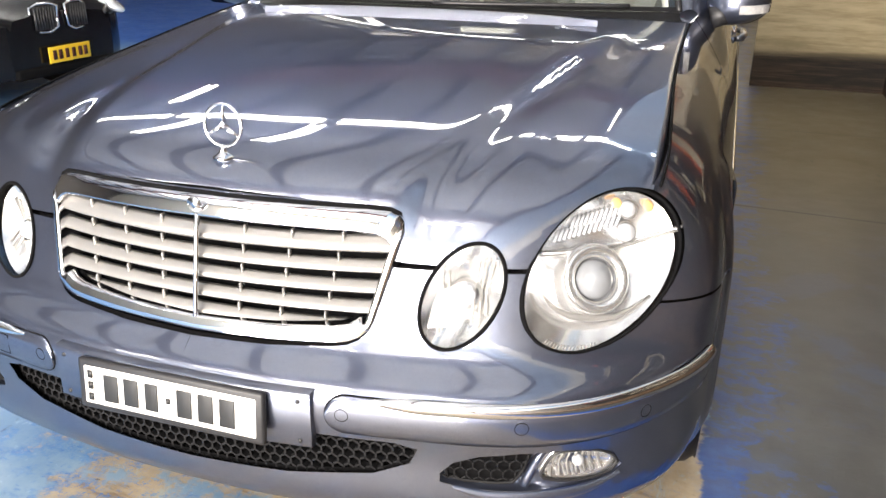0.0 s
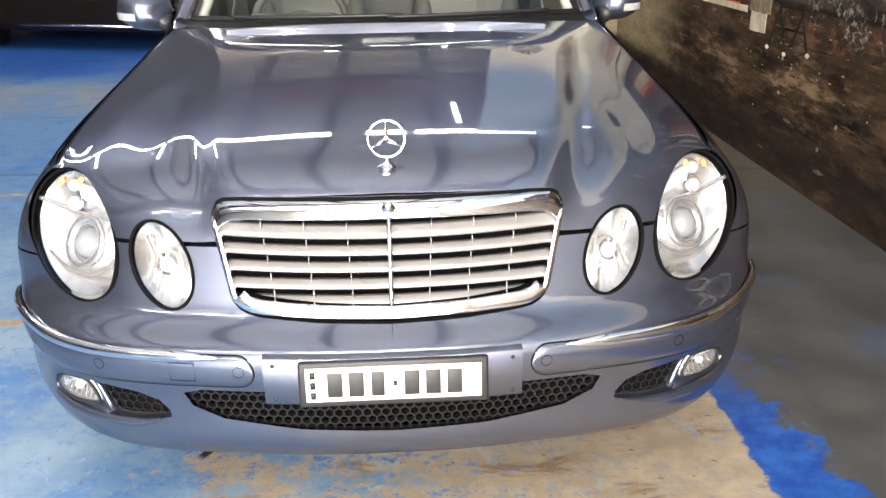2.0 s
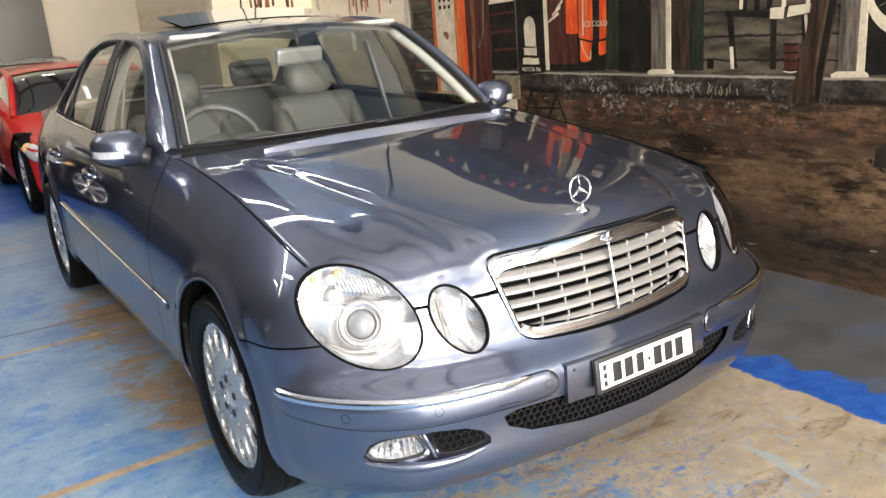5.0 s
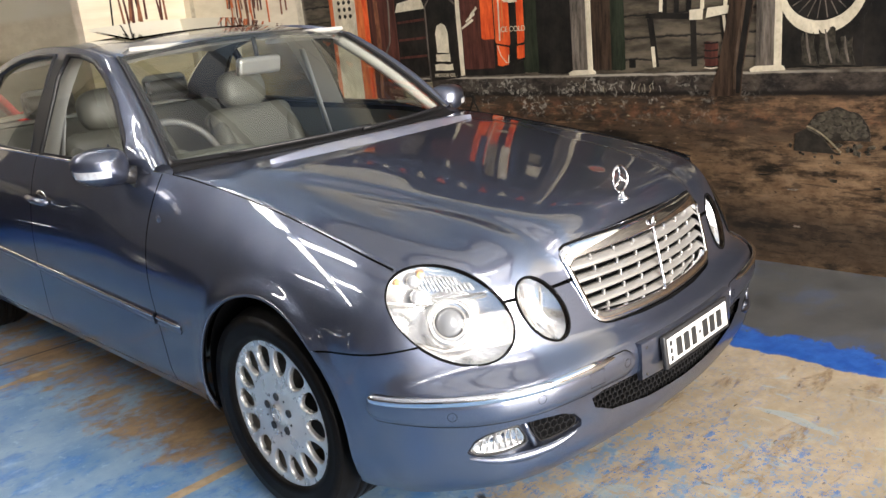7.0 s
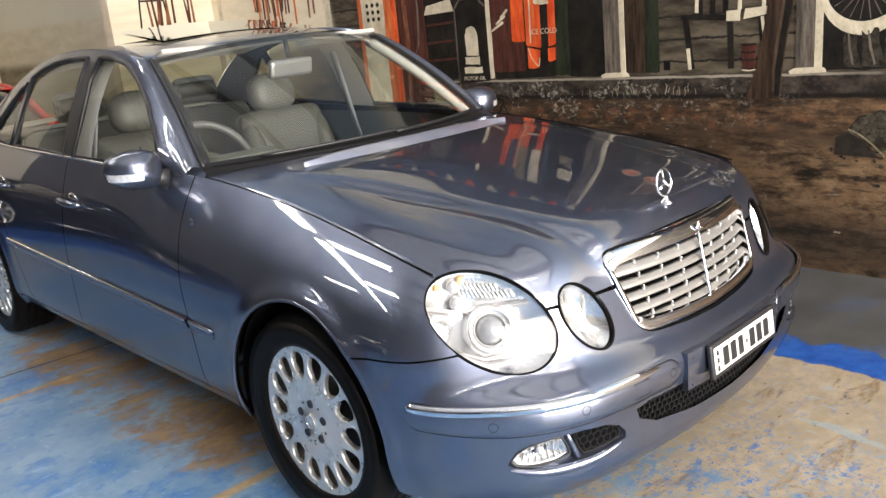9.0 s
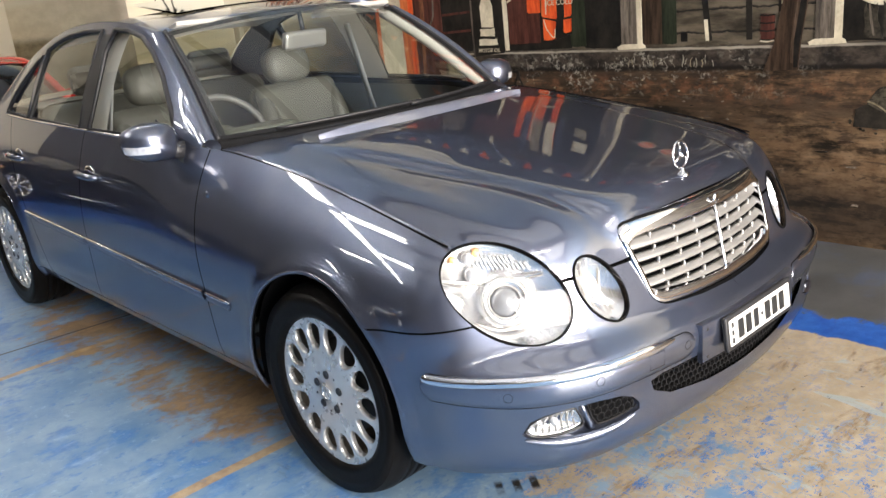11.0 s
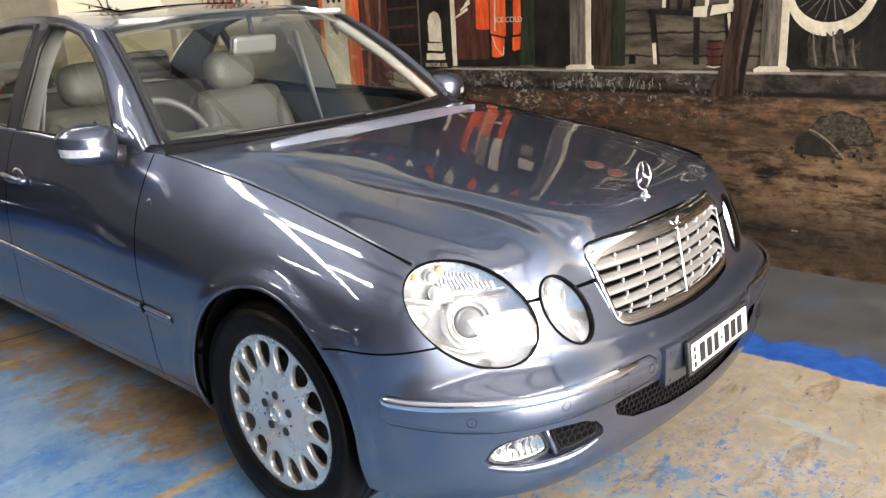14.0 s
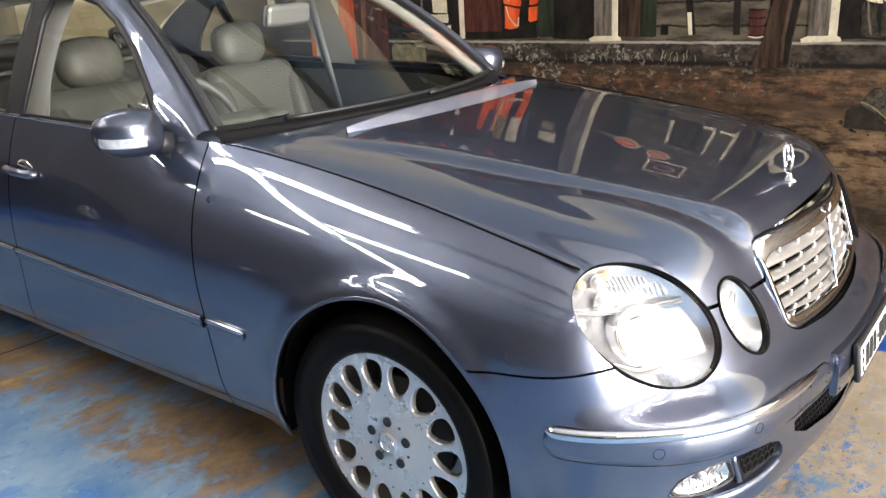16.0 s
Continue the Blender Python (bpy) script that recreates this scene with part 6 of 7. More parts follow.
# tyre with a pale wall and wire wheel
M.rect("painted_dark_corner", .20, .575, 1.0, 1.6, P_BLACK, .0010)
M.ring("painted_tyre", .39, 1.375, .235, .26, P_BLACK, .0016)
M.ring("painted_pale_wall", .39, 1.375, .205, .222, P_CREAM, .0020)
M.ring("painted_wheel_dark", .39, 1.375, .172, .16, P_BLACK, .0023)
for k_ in range(22):
    a_ = k_ * math.pi * 2 / 22
    M.line("painted_wire", [(.39 + .02 * math.cos(a_), 1.375 + .02 * math.sin(a_)), (.39 + .163 * math.cos(a_ + .25), 1.375 + .150 * math.sin(a_ + .25))], .0045, P_GREY, .0026)
M.ring("painted_hub", .39, 1.375, .03, .026, P_CREAM, .0028)
rng = np.random.RandomState(3)
for y0_, w_, h_ in ((.475, .055, .16), (.395, .075, .17), (.30, .05, .13)):
    pts_ = [(y0_ + rng.uniform(-.006, .006), 1.005 + h_ * t_) for t_ in np.linspace(.05, 1, 7)]
    pts_ += [(y0_ - w_ * t_, 1.005 + h_ + rng.uniform(-.03, .012)) for t_ in np.linspace(.15, .85, 5)]
    pts_ += [(y0_ - w_ * (1 + .5 * t_ ** 3) + rng.uniform(-.006, .006), 1.005 + h_ * (1 - t_)) for t_ in np.linspace(0, 1, 7)]
    M.fig("painted_drape", pts_, P_BUSH, .0030)
    M.line("painted_drape_fold", [(y0_ - w_ * .35, 1.03 + h_ * .85), (y0_ - w_ * .5, 1.03 + h_ * .4), (y0_ - w_ * .8, 1.02)], [.006, .012, .008], P_GREY, .0034)
# plain plated dome for a tortoise shell, scrub, grass tufts
DOME = (.30, .672, .150, .135)
cy, cz, ry_, rz_ = DOME
M.fig("painted_dome", [(cy + ry_ * math.cos(a), cz + rz_ * math.sin(a) * (1 + .05 * math.sin(9 * a))) for a in np.linspace(-.15, math.pi + .15, 40)], P_SHADE, .0012)
for i_, r_ in enumerate((.28, .56, .82)):
    for a_ in np.linspace(.12 + .1 * i_, math.pi - .12, 4 + 3 * i_):
        M.ring("painted_plate", cy + ry_ * r_ * math.cos(a_), cz + rz_ * r_ * math.sin(a_), ry_ * .165, rz_ * .15, P_SHELL, .0018 + .0001 * i_, 7, .12, i_)
M.fig("painted_dome_shade", [(cy + ry_ * 1.35, cz - .075), (cy + ry_ * 1.30, cz + .01), (cy + ry_ * .95, cz + .035), (cy + ry_ * .45, cz - .005), (cy + ry_ * .05, cz - .075), (cy - ry_ * .1, cz - .085)], P_SHADE, .0026)
for a_ in np.linspace(0, 1, 22):
    M.ring("painted_bead", cy + ry_ * (.92 - 1.05 * a_), cz + .045 - .02 * a_ - .10 * a_ ** 1.6, .0055, .0045, P_STRAW, .0030, 6, .2, 3)
for k_ in range(40):
    y_, z_ = cy + rng.normal(0, ry_ * .8), cz - rz_ * .3 - abs(rng.normal(0, .03))
    M.ring("painted_leaf", y_, z_, rng.uniform(.006, .018), rng.uniform(.004, .012), (P_SHELL, P_BUSH, P_BLACK)[k_ % 3], .0016 + .00001 * k_, 7, .3, k_)
for k_ in range(36):
    c_ = (1.36, 1.50, 1.62, .70, 1.95, 2.9)[k_ % 6 if k_ % 6 < 3 or k_ % 4 == 0 else k_ % 3]
    y_ = c_ + rng.normal(0, .13)
    z_ = .882 + abs(rng.normal(0, .012))
    h_ = rng.uniform(.012, .05)
    M.line("painted_grass", [(y_, z_), (y_ + rng.uniform(-.008, .008), z_ + h_ * .6), (y_ + rng.uniform(-.02, .02), z_ + h_)], [.003, .0022, .0008], (P_STRAW, P_GREY, P_PALE)[min(k_ % 5, 2)], .0012 + .000004 * k_)
for k_ in range(90):
    y_, z_ = rng.uniform(1.1, 3.4), rng.choice([.80, .835, .70, .60, .5]) + rng.normal(0, .02)
    M.ring("painted_fleck", y_, z_, rng.uniform(.002, .014), rng.uniform(.002, .006), (P_GREY, P_STRAW, P_BLACK)[k_ % 3], .0013 + .000004 * k_, 6, .35, k_)
for k_ in range(70):
    y_, z_ = rng.uniform(-1.5, 4.0), rng.uniform(.08, .80)
    M.ring("painted_clod", y_, z_, rng.uniform(.008, .05), rng.uniform(.004, .012), (P_BLACK, P_WOOD, P_GREY, P_BUSH)[k_ % 4], .0010 + .000004 * k_, 9, .35, k_)
for k_ in range(9):
    y_, z_ = rng.uniform(1.2, 3.2), rng.uniform(.30, .78)
    M.ring("painted_chip", y_, z_, rng.uniform(.004, .012), rng.uniform(.003, .012), P_STRAW, .0014, 6, .35, k_)
# vending box: dark side, red front
M.rect("painted_box_side", 2.40, 2.70, 1.04, 2.0, P_MAROON, .0010)
M.fig("painted_box_front", [(2.385, 1.055), (2.285, 1.05), (2.152, 1.09), (2.137, 2.0), (2.40, 2.0)], P_BLACK, .0012)
M.fig("painted_red_panel", [(2.496, 1.232), (2.48, 1.222), (2.39, 1.222), (2.385, 2.0), (2.475, 2.0)], P_RED, .0016)
M.fig("painted_red_panel", [(2.375, 1.195), (2.27, 1.178), (2.262, 1.19), (2.256, 2.0), (2.375, 2.0)], P_RED, .0016)
M.fig("painted_red_panel", [(2.205, 1.185), (2.158, 1.192), (2.15, 1.205), (2.137, 2.0), (2.187, 2.0)], P_RED, .0016)
M.fig("painted_red_panel", [(2.372, 1.185), (2.374, 1.058), (2.34, 1.052), (2.285, 1.062), (2.272, 1.165)], P_RED, .0017)
M.fig("painted_red_panel", [(2.212, 1.172), (2.215, 1.10), (2.20, 1.092), (2.156, 1.102), (2.152, 1.178)], P_RED, .0017)
for o_ in (.0, .034, .062):
    M.line("painted_orange_rib", [(2.372 - o_, 2.0), (2.374 - o_, 1.4), (2.376 - o_ * .9, 1.20 + o_ * .3)], [.012, .012, .010], P_ORANGE if o_ != .034 else P_CREAM, .0020)
M.line("painted_panel_curve", [(2.366, 1.18), (2.345, 1.12), (2.305, 1.075), (2.285, 1.07), (2.28, 1.12)], .007, P_CREAM, .0022)
M.rect("painted_plain_bar", 2.19, 2.30, 1.435, 1.475, P_CREAM, .0030, .006)


def wall_words(words, y, z, size, material):
    """Lettering on the mural, read from the hall."""
    cu = bpy.data.curves.new("painted_words", "FONT")
    cu.body, cu.size, cu.extrude, cu.align_x = words, size, .0006, "CENTER"
    cu.materials.append(material)
    ob = new("painted_words", cu)
    ob.matrix_basis = pose(WALL_X - .0062, y, z, 90, 0, -90)
    ob.parent = wall_mural


wall_words("ICE COLD", 2.238, 1.262, .046, P_CREAM)
for k_, (z0, w_) in enumerate(((1.30, .028), (1.34, .03), (1.375, .026))):
    M.line("painted_script_bar", [(2.66 - .04 * k_, z0), (2.56 - .02 * k_, z0 + .05)], [.012, .018], P_CREAM, .0020)
# oil sign on a stand, pale pole
M.fig("painted_sign", [(2.71, .985), (2.985, .965), (2.985, 1.46), (2.93, 1.52), (2.78, 1.52), (2.71, 1.46)], P_BLACK, .0012)
M.line("painted_sign_edge", [(2.985, .97), (2.985, 1.46), (2.93, 1.52), (2.78, 1.52), (2.712, 1.46)], .014, P_GREY, .0018)
M.fig("painted_bottle", [(2.90, 1.155), (2.79, 1.15), (2.79, 1.285), (2.81, 1.33), (2.845, 1.345), (2.885, 1.33), (2.905, 1.285)], P_CREAM, .0020)
M.rect("painted_plain_bar", 2.785, 2.915, 1.095, 1.145, P_CREAM, .0020)
M.rect("painted_plain_bar", 2.765, 2.93, 1.035, 1.078, P_CREAM, .0020)
wall_words("MOTOR OIL", 2.84, .992, .036, P_CREAM)
M.rect("painted_pole", 2.665, 2.70, 1.0, 2.2, P_CREAM, .0022)
# shelves and cabinet beside the pumps
M.fig("painted_counter_top", [(2.99, 1.45), (3.28, 1.44), (3.25, 1.50), (3.02, 1.53)], P_CREAM, .0012)
for zz_ in (1.38, 1.26, 1.14):
    M.line("painted_shelf", [(3.0, zz_), (3.27, zz_ - .01)], .016, P_MAROON, .0012)
# red fuel pumps
M.rect("painted_pump_side", 3.28, 3.56, .83, 2.1, P_MAROON, .0012)
M.rect("painted_pump_body", 3.40, 3.99, .82, 2.1, P_ORANGE, .0010)
M.rect("painted_pump_face", 3.70, 3.945, .83, 2.1, P_CREAM, .0016)
M.line("painted_pump_fold", [(3.60, .85), (3.59, 1.4), (3.62, 2.0)], [.04, .05, .03], P_RED, .0018)
M.line("painted_pump_fold", [(3.50, .85), (3.47, 1.3), (3.49, 2.0)], [.03, .045, .03], P_RUST, .0018)
M.line("painted_hose", [(3.36, 1.9), (3.34, 1.5), (3.36, 1.25), (3.42, 1.15)], .016, P_GREY, .0020)
M.rect("painted_pump_base", 3.28, 4.02, .785, .822, P_CREAM, .0014)
for yy in (3.76, 3.82, 3.88):
    for zz_ in (1.45, 1.50, 1.55):
        M.ring("painted_dial", yy, zz_, .018, .016, P_BLACK, .0020, 10, .2, 2)
M.ring("painted_mark", 3.82, 1.25, .03, .03, P_RUST, .0020, 9, .4, 4)
M.rect("painted_stack", 2.98, 3.25, .80, .96, P_STRAW, .0012)
M.rect("painted_crate", 3.02, 3.22, .70, .80, P_CREAM, .0014)
# trestle drawn before the kerb
for pts in ([(2.96, .645), (2.86, .86)], [(2.76, .64), (2.86, .86)], [(2.70, .67), (2.60, .86)], [(2.52, .67), (2.62, .86)], [(2.86, .86), (2.60, .865)], [(2.90, .75), (2.57, .76)]):
    M.line("painted_trestle", pts, .014, P_BLACK, .0016)
for y_, z_ in ((2.97, .64), (2.76, .63), (2.51, .66)):
    M.ring("painted_trestle_foot", y_, z_, .02, .012, P_CREAM, .0018, 8, .2, 1)
# far yard: pale posts, rusty stalks
for yy in (4.33, 5.27, 5.93):
    M.rect("painted_far_post", yy, yy + .07, 1.15, 2.2, P_CREAM, .0012)
for k_ in range(26):
    y_ = rng.choice([5.35, 5.05, 4.95, 4.5, 5.2]) + rng.normal(0, .06)
    M.line("painted_stalk", [(y_, rng.uniform(1.45, 1.62)), (y_ + rng.uniform(-.04, .04), 1.9), (y_ + rng.uniform(-.08, .08), rng.uniform(2.1, 2.5))], [.018, .025, .008], (P_RUST, P_MAROON, P_ORANGE)[k_ % 3], .0014 + .000005 * k_)
# upper shop front: eaves, windows, boards, bunting
M.fig("painted_eaves", [(-1.6, 2.22), (3.95, 2.22), (4.3, 2.62), (3.2, 2.64), (2.4, 2.80), (1.6, 2.92), (-1.6, 2.92)], P_BLUE, .0008)
for y0, y1, z0, z1, mt in ((2.14, 2.22, 1.72, 2.12, P_CREAM), (2.25, 2.33, 1.72, 2.12, P_STRAW), (2.08, 2.12, 1.62, 2.20, P_BLUE), (2.36, 2.42, 1.62, 2.20, P_BLUE), (2.5, 2.9, 1.74, 2.08, P_MAROON), (3.0, 3.25, 1.66, 2.1, P_GREY),
                           (1.90, 1.985, 1.70, 1.80, P_STRAW), (1.865, 1.985, 1.83, 1.96, P_CREAM), (-.4, .35, 1.74, 2.04, P_MAROON), (1.0, 1.27, 1.80, 2.0, P_CREAM)):
    M.rect("painted_board", y0, y1, z0, z1, mt, .0024)
M.rect("painted_board_face", 1.02, 1.25, 1.82, 1.98, P_MAROON, .0028)
M.ring("painted_board_oval", 1.135, 1.90, .075, .04, P_CREAM, .0032)
M.ring("painted_board_oval", 1.135, 1.90, .062, .028, P_MAROON, .0036)
for y_, z_ in ((1.42, 1.69), (1.22, 1.73)):
    M.ring("painted_oval_sign", y_, z_, .075, .05, P_CREAM, .0024)
    M.ring("painted_oval_face", y_, z_, .062, .038, P_RED, .0028)
    M.rect("painted_plain_bar", y_ - .035, y_ + .035, z_ - .008, z_ + .008, P_CREAM, .0032, .001)
M.line("painted_rail", [(1.67, 1.66), (1.2, 1.675), (.70, 1.665)], .028, P_GREY, .0022)
for k_ in range(26):
    y_ = -1.5 + .21 * k_
    z_ = 2.50 - .03 * math.sin(k_ * .8)
    M.fig("painted_pennant", [(y_, z_), (y_ + .11, z_), (y_ + .055, z_ - .12)], P_CREAM if k_ % 2 else P_RED, .0020)
M.line("painted_sign_rim", [(-.9, 2.30), (2.6, 2.30)], .05, P_MAROON, .0016)
# windmill on the end wall, power pole against the sky
WY = 6.1


def end_wall(name, poly, lift, material):
    part(name, plate(poly, (0, WY - lift, 0), (1, 0, 0), (0, 0, 1), (0, lift + .0005, 0)), material, wall_return, flat=True)


def end_line(name, a, b, w0, w1, lift, material=None):
    d = Vector((b[0] - a[0], b[1] - a[1])).normalized()
    end_wall(name, [(a[0] - d.y * w0, a[1] + d.x * w0), (b[0] - d.y * w1, b[1] + d.x * w1), (b[0] + d.y * w1, b[1] - d.x * w1), (a[0] + d.y * w0, a[1] - d.x * w0)], lift, material or P_BLACK)


for a_, b_ in (((1.31, 1.5), (1.42, 2.82)), ((1.59, 1.5), (1.46, 2.82)), ((1.34, 1.8), (1.56, 1.8)), ((1.37, 2.2), (1.52, 2.2))):
    end_line("painted_tower", a_, b_, .008, .008, .0014)
for k_ in range(14):
    a_ = k_ * math.pi / 7
    end_line("painted_vane", (1.44 + .035 * math.cos(a_), 2.90 + .035 * math.sin(a_)), (1.44 + .19 * math.cos(a_), 2.90 + .19 * math.sin(a_)), .004, .022, .0018 + .0001 * k_)
for k_ in range(12):
    x_ = rng.choice([1.50, 1.60, 1.76]) + rng.normal(0, .03)
    end_line("painted_stalk", (x_, rng.uniform(1.50, 1.60)), (x_ + rng.uniform(-.05, .05), rng.uniform(1.85, 2.2)), .012, .006, .0016 + .00002 * k_, (P_RUST, P_MAROON)[k_ % 2])
M.line("painted_power_pole", [(4.7, 1.9), (4.62, 4.3)], .05, P_BLACK, .0014)
M.line("painted_power_arm", [(4.35, 4.05), (4.95, 4.0)], .04, P_BLACK, .0016)
M.line("painted_wire_line", [(-1.5, 3.0), (1.5, 2.85), (4.5, 3.2)], .012, P_BLACK, .0014)


# ---------------- cars parked behind ----------------
LAMPGLASS = plain("car lamp glass", (.75, .77, .8), .12, .5, coat=1)


def parked_car(label, paint, m, L=4.8, W=1.84, hood=(.66, .80, .93), roof_h=1.36, screen_y=(1.65, 2.35), back_y=(3.5, 4.2), kidney=False, yellow=False, axles=(.88, 3.70), grille_mat=None, nose_up=0.0):
    c = thing("parked_car", label, "car", m=m)
    h = W / 2
    wid = spline([0, .12, .35, .8, 2.0, L - 1.0, L - .35, L - .1, L], [h * .55, h * .80, h * .94, h, h, h * .98, h * .90, h * .78, h * .55])
    top = spline([0, .15, .6, screen_y[0], back_y[1] - .2, L - .1, L], [hood[0] + nose_up - .08, hood[0] + nose_up, hood[1] + nose_up * .8, hood[2], hood[2] + .03, hood[2] - .05, hood[2] - .12])
    Y = np.concatenate([np.linspace(0, .4, 14), np.linspace(.44, L - .4, 70), np.linspace(L - .36, L, 12)])
    P = []
    for y in Y:
        w, t = float(wid(y)), float(top(y))
        lo = .20 + .05 * max(0, 1 - y / .3)
        ring = [(w * .93, lo), (w * .985, lo + .06), (w, .42), (w, .55), (w * .985, .55 + (t - .55) * .5), (w * .95, t - .07), (w * .89, t - .02), (w * .78, t), (w * .4, t + .02), (0, t + .03)]
        P.append(ring)
    R = np.array([[(x, y, z) for x, z in ring] + [(-x, y, z) for x, z in ring[-2::-1]] for y, ring in zip(Y, P)])
    # finer round the girth
    fine = []
    for row in R:
        t = np.linspace(0, 1, len(row))
        tt = np.linspace(0, 1, 57)
        fine.append(np.stack([spline(t, row[:, k])(tt) for k in range(3)], -1))
    bm = grid_bm(np.array(fine))
    for ya in axles:
        circ = [(ya + .36 * a, .33 + .36 * b) for a, b in RING[::2]]
        cut_prism(bm, (0, 0, 0), (0, 1, 0), (0, 0, 1), circ, lambda q: abs(q.x) > .55)
    nose = [bm.verts.new(q) for q in fine[0][::4]]
    bm.faces.new(nose[::-1])
    tail = [bm.verts.new(q) for q in fine[-1][::4]]
    bm.faces.new(tail)
    part("body", bm, paint, c)
    # cabin: glass shell, painted roof, pillars
    Yc = np.linspace(screen_y[0], back_y[1], 50)
    arc = spline([screen_y[0], screen_y[0] * .55 + screen_y[1] * .45, screen_y[1], (screen_y[1] + back_y[0]) / 2, back_y[0], back_y[1]],
                 [hood[2], hood[2] * .45 + (roof_h - .03) * .55 + .03, roof_h - .03, roof_h, roof_h - .05, hood[2] + .03])
    G, wr = [], h * .66
    for y in Yc:
        z1, z0 = float(arc(y)), float(top(y)) - .01
        f = min(1, max(0, (z1 - z0) / (roof_h - hood[2])))
        xb, xt = h * .90, h * .90 + (wr - h * .90) * f
        G.append([(xb, y, z0), ((xb + xt) / 2 + .02 * f, y, (z0 + z1) / 2), (xt, y, max(z1 - .01, z0)), (xt * .6, y, max(z1 + .015, z0)), (0, y, max(z1 + .02, z0)), (-xt * .6, y, max(z1 + .015, z0)), (-xt, y, max(z1 - .01, z0)), (-(xb + xt) / 2 - .02 * f, y, (z0 + z1) / 2), (-xb, y, z0)])
    G = np.array(G)
    part("cabin_glass", grid_bm(G), TINT, c, "dark tinted windows")
    rows = [i for i, y in enumerate(Yc) if screen_y[1] - .08 < y < back_y[0] + .12]
    Rf = G[rows][:, 2:7] + np.array([0, 0, .008])
    part("roof", grid_bm(Rf), paint, c)
    for s in (1, -1):
        k = 2 if s > 0 else 6
        part("roof_rail", tube([tuple(q) for q in G[:, k] + np.array([.004 * s, 0, .004])], .032, 8), paint, c)
        for yb in (screen_y[1] + .45, back_y[0] - .05):
            i = int(np.argmin(abs(Yc - yb)))
            part("door_pillar", tube([tuple(G[i, 0 if s > 0 else 8] + np.array([.004 * s, 0, 0])), tuple(G[i, 1 if s > 0 else 7] + np.array([.006 * s, 0, 0])), tuple(G[i, k])], .03, 6), BLACK if kidney else paint, c)
        mir = bmesh.new()
        bmesh.ops.create_uvsphere(mir, u_segments=20, v_segments=12, radius=1)
        for v in mir.verts:
            v.co = Vector((s * (h + .07) + .095 * v.co.x, screen_y[0] + .28 + .05 * v.co.y, hood[2] + .03 + .048 * v.co.z))
        part("door_mirror", mir, paint, c)
        # lamp
        lb = bmesh.new()
        bmesh.ops.create_uvsphere(lb, u_segments=24, v_segments=12, radius=1)
        for v in lb.verts:
            v.co = Vector((s * h * .775 + .135 * v.co.x * s, .21 + .20 * v.co.y + .10 * v.co.x, hood[0] + nose_up - .050 + .055 * v.co.z + .06 * v.co.y))
        lp = part("headlamp", lb, LAMPGLASS, c, "clear headlamp with an amber corner")
        am = bmesh.new()
        bmesh.ops.create_uvsphere(am, u_segments=16, v_segments=8, radius=1)
        for v in am.verts:
            v.co = Vector((s * h * .90 + .06 * v.co.x, .40 + .13 * v.co.y, hood[0] + nose_up - .015 + .038 * v.co.z + .035 * v.co.y))
        part("corner_lamp", am, AMBER, lp)
        for o in (.0, .10):
            sp = bmesh.new()
            bmesh.ops.create_uvsphere(sp, u_segments=14, v_segments=8, radius=.042)
            part("projector", moved(sp, pose(s * (h * .70 - .09 + o), .10 + .09 * (o > 0), hood[0] + nose_up - .055)), BULB, lp)
        # sill strip, door seams, handles
        part("sill_strip", tube([(s * (h * .995), 1.3, .265), (s * (h * 1.0), 3.2, .265)], .014, 6), CHROME if not kidney else BLACK, c)
        for yb in (screen_y[0] - .12, screen_y[1] + .55, back_y[0] + .15):
            part("door_seam", tube([(s * h * 1.0, yb, .32), (s * h * 1.002, yb, .55), (s * h * .955, yb + .02, float(top(yb)) - .06)], .004, 4), DARK, c)
        for yb in (screen_y[1] + .35, back_y[0] + .0):
            part("door_handle", tube([(s * (h * .975 + .01), yb, .76), (s * (h * .975 + .02), yb + .08, .765), (s * (h * .975 + .01), yb + .16, .77)], .014, 6), CHROME, c)
        for ya in axles:
            w = wheel(c, h - .03, ya, .325, s, lathe([(.225, -.03), (.228, -.002), (.222, .002), (.212, -.004), (.208, -.05)], 48), .325, .228)
            wm = pose((h - .03) * s, ya, .325, 0, 0, 0 if s > 0 else 180)
            part("hub", moved(lathe([(.0, .0), (.05, -.004), (.06, -.012), (.06, -.05)], 28), wm), ALLOY, w)
            for k7 in range(7):
                Q = [[(x + dx, r, ww) for dx, ww in ((-.03, -w7), (0, -w7 * .9), (.004, 0), (0, w7 * .9), (-.03, w7))] for r, w7, x in ((.045, .022, -.006), (.10, .024, -.014), (.16, .030, -.010), (.215, .042, -.003))]
                part("spoke", moved(grid_bm(np.array(Q)), wm @ pose(0, 0, 0, 360 / 7 * k7, 0, 0)), ALLOY, w)
            A = np.linspace(math.radians(-20), math.radians(200), 20)
            Q = np.array([[(xx * s, ya + .365 * math.cos(a), .33 + .365 * math.sin(a)) for a in A] for xx in (h - .015, .5)])
            part("wheel_house", grid_bm(Q), DARK, c)
    part("underbody", box(0, L / 2, .25, W * .86, L * .86, .08), DARK, c)
    zg = hood[0] + nose_up
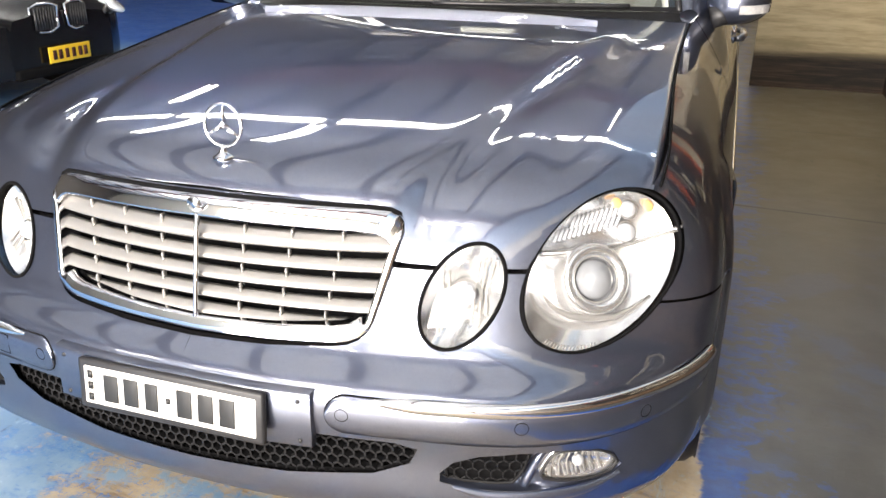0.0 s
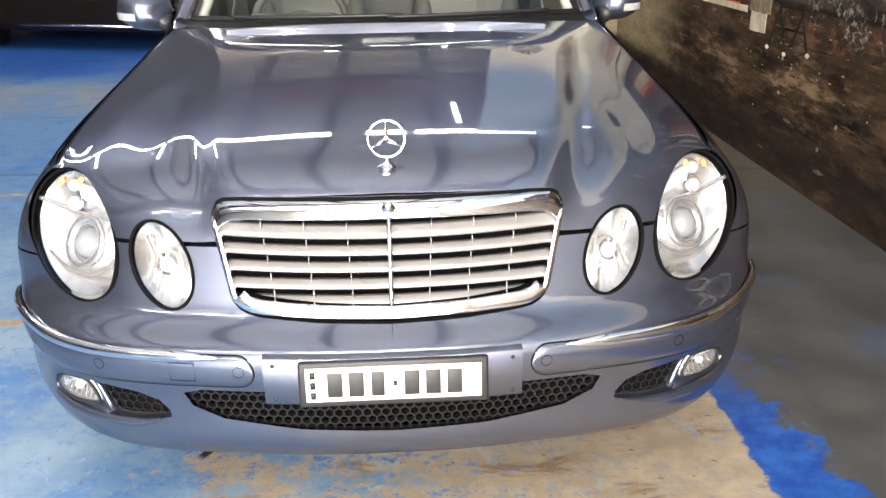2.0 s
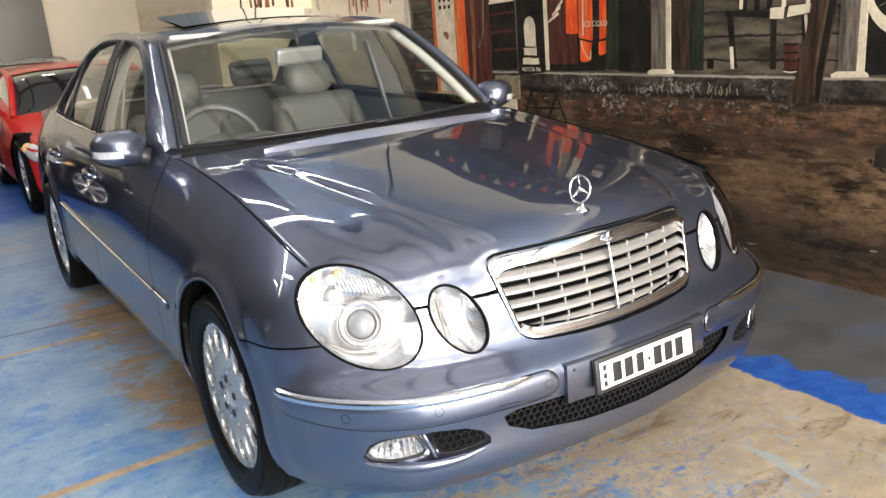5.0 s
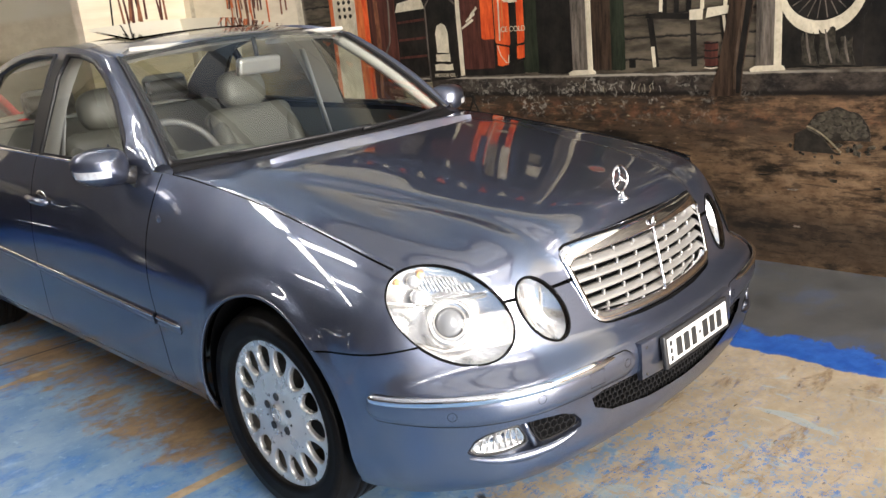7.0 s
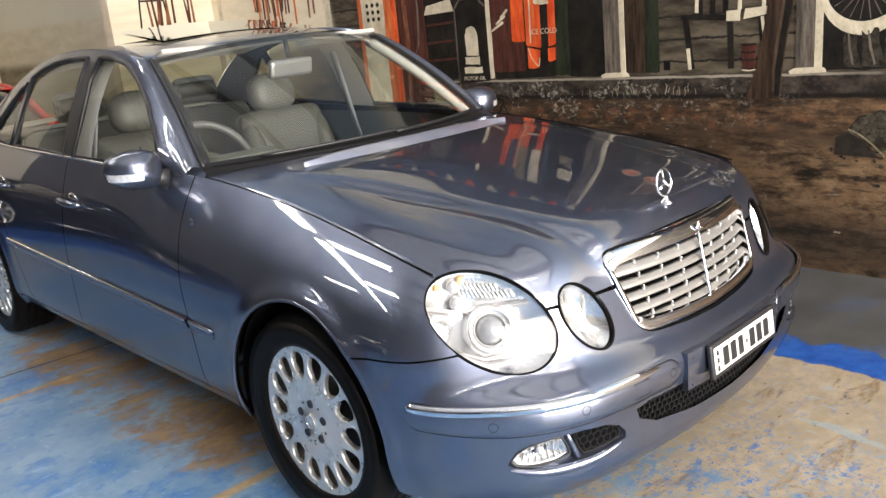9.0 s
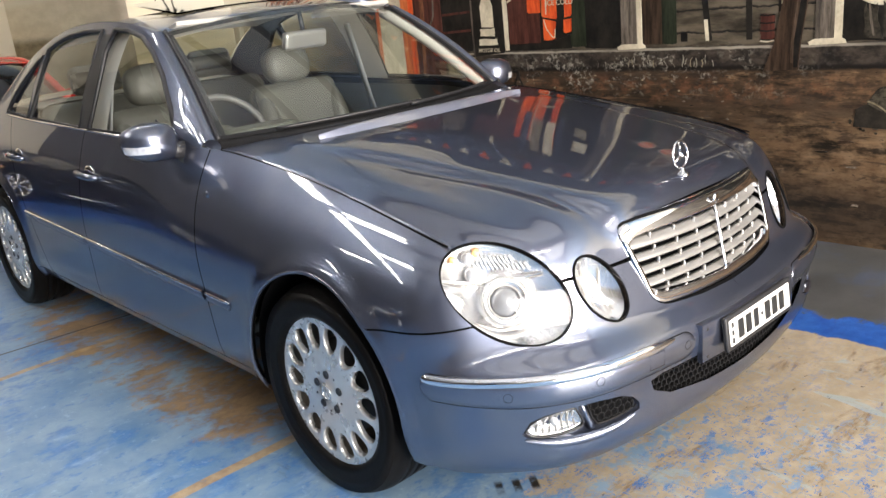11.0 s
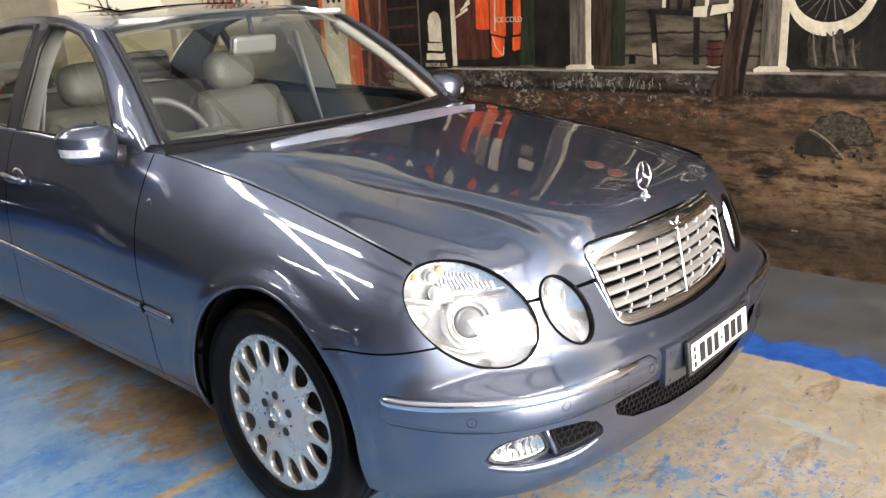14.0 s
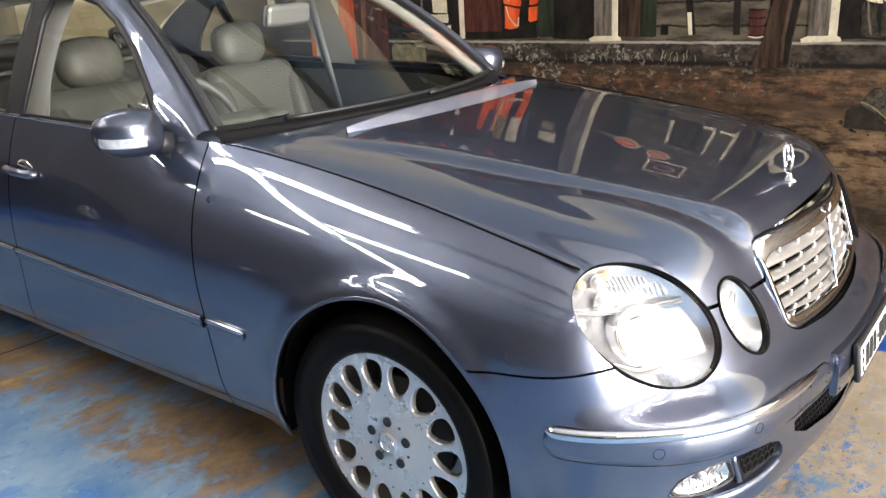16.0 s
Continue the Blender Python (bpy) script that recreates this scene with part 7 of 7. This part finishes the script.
    if kidney:
        for s in (1, -1):
            pts = [(s * (.035 + .21 * u), -.015 + .03 * u, zg - .09 + dz * 1.25) for u, dz in ((0, .06), (.3, .075), (.7, .075), (1, .055), (1.0, -.03), (.8, -.07), (.35, -.075), (.05, -.05))]
            k = part("kidney_grille", tube(pts, .009, 8, closed=True), CHROME, c, "chrome-ringed oval grille half")
            for u in np.linspace(.12, .9, 8):
                part("grille_bar", box(s * (.035 + .21 * u), .0, zg - .09, .006, .03, .15), BLACK, k)
            part("grille_back", box(s * .14, .012, zg - .09, .20, .01, .16), DARK, k)
        part("lower_intake", box(0, .0, .27, .90, .06, .07, .02), DARK, c)
    else:
        part("grille_opening", box(0, -.005, zg - .16, .60, .04, .10, .015), DARK, c)
        part("lower_intake", box(0, .0, .33, 1.1, .06, .12, .02), DARK, c)
    zp = .37 if kidney else .50 + nose_up * .3
    pl = part("number_plate", box(0, -.035, zp, .372, .012, .107, .004), PLATE_YELLOW if yellow else PLATE_WHITE, c, "number plate with plain dark bars")
    for x in (-.14, -.09, -.03, .03, .09, .14):
        part("bar", box(x, -.0425, zp, .032, .003, .062), P_MAROON if yellow else INK, pl)
    return c


PAINT_BROWN = plain("dark brown lacquer", (.010, .0075, .0065), .22, vary=.1, spec=.2)
PAINT_BLACK = plain("black lacquer", (.006, .006, .007), .20, vary=.1, spec=.35)
PAINT_SILVER = plain("pale silver lacquer", (.50, .48, .44), .28, .3, vary=.04)
PAINT_GREY = plain("pale grey lacquer", (.42, .40, .36), .28, .2, vary=.05)
PAINT_RED = plain("red lacquer", (.48, .018, .014), .22, vary=.05, spec=.4)
parked_car("dark brown sports saloon with silver seven-spoke wheels, on blue floor", PAINT_BROWN, pose(-1.05, 8.05, 0, 0, 0, 73), hood=(.62, .76, .90), roof_h=1.30, axles=(.66, 3.46))
parked_car("pale silver low coupe with a paper sheet in its window", PAINT_SILVER, pose(-1.02, 10.35, 0, 0, 0, 76), L=4.1, W=1.70, hood=(.56, .68, .78), roof_h=1.2, screen_y=(.78, 1.42), back_y=(2.9, 3.7), axles=(.62, 3.3))
parked_car("black car with chrome-ringed twin grille and yellow number plate", PAINT_BLACK, pose(-3.49, 3.60, 0, 0, 0, 88), L=4.5, W=1.68, hood=(.70, .82, .96), roof_h=1.4, kidney=True, yellow=True, axles=(.80, 3.5))
parked_car("low bright red car, parked close behind the silver-blue saloon", PAINT_RED, pose(.0, 5.85, 0, 0, 0, 0), L=3.2, W=1.46, hood=(.60, .70, .82), roof_h=1.2, screen_y=(.95, 1.6), back_y=(2.6, 3.1), axles=(.62, 2.6))
parked_car("pale grey car with dark door mirrors, behind the red car", PAINT_GREY, pose(-.03, 9.15, 0, 0, 0, 0), L=3.25, W=1.56, hood=(.60, .70, .80), roof_h=1.22, screen_y=(.95, 1.6), back_y=(2.6, 3.1), axles=(.62, 2.6))
paper = thing("price_sheet", "white paper sheet in the pale car's side window", "paper", m=pose(-2.04, 9.66, .93, 74, 0, -12))
part("sheet", box(0, 0, 0, .30, .22, .004), WHITE, paper)

# dark door panel in the end wall, built as a two-door cabinet; handles added
cab = thing("metal_cabinet", "tall dark door panel against the cream wall, built as a cabinet", "cabinet", m=pose(-.18, BACK_Y - .24, 0))
part("carcass", box(0, .13, 1.15, 1.66, .18, 2.30, .01), GREYDOOR, cab)
for s_ in (-1, 1):
    d_ = part("cabinet_door", box(.415 * s_, .03, 1.16, .80, .02, 2.22, .006), GREYDOOR, cab)
    part("handle", tube([(.05 * s_, .005, .95), (.05 * s_, .005, 1.12)], .009, 8), CHROME, d_)
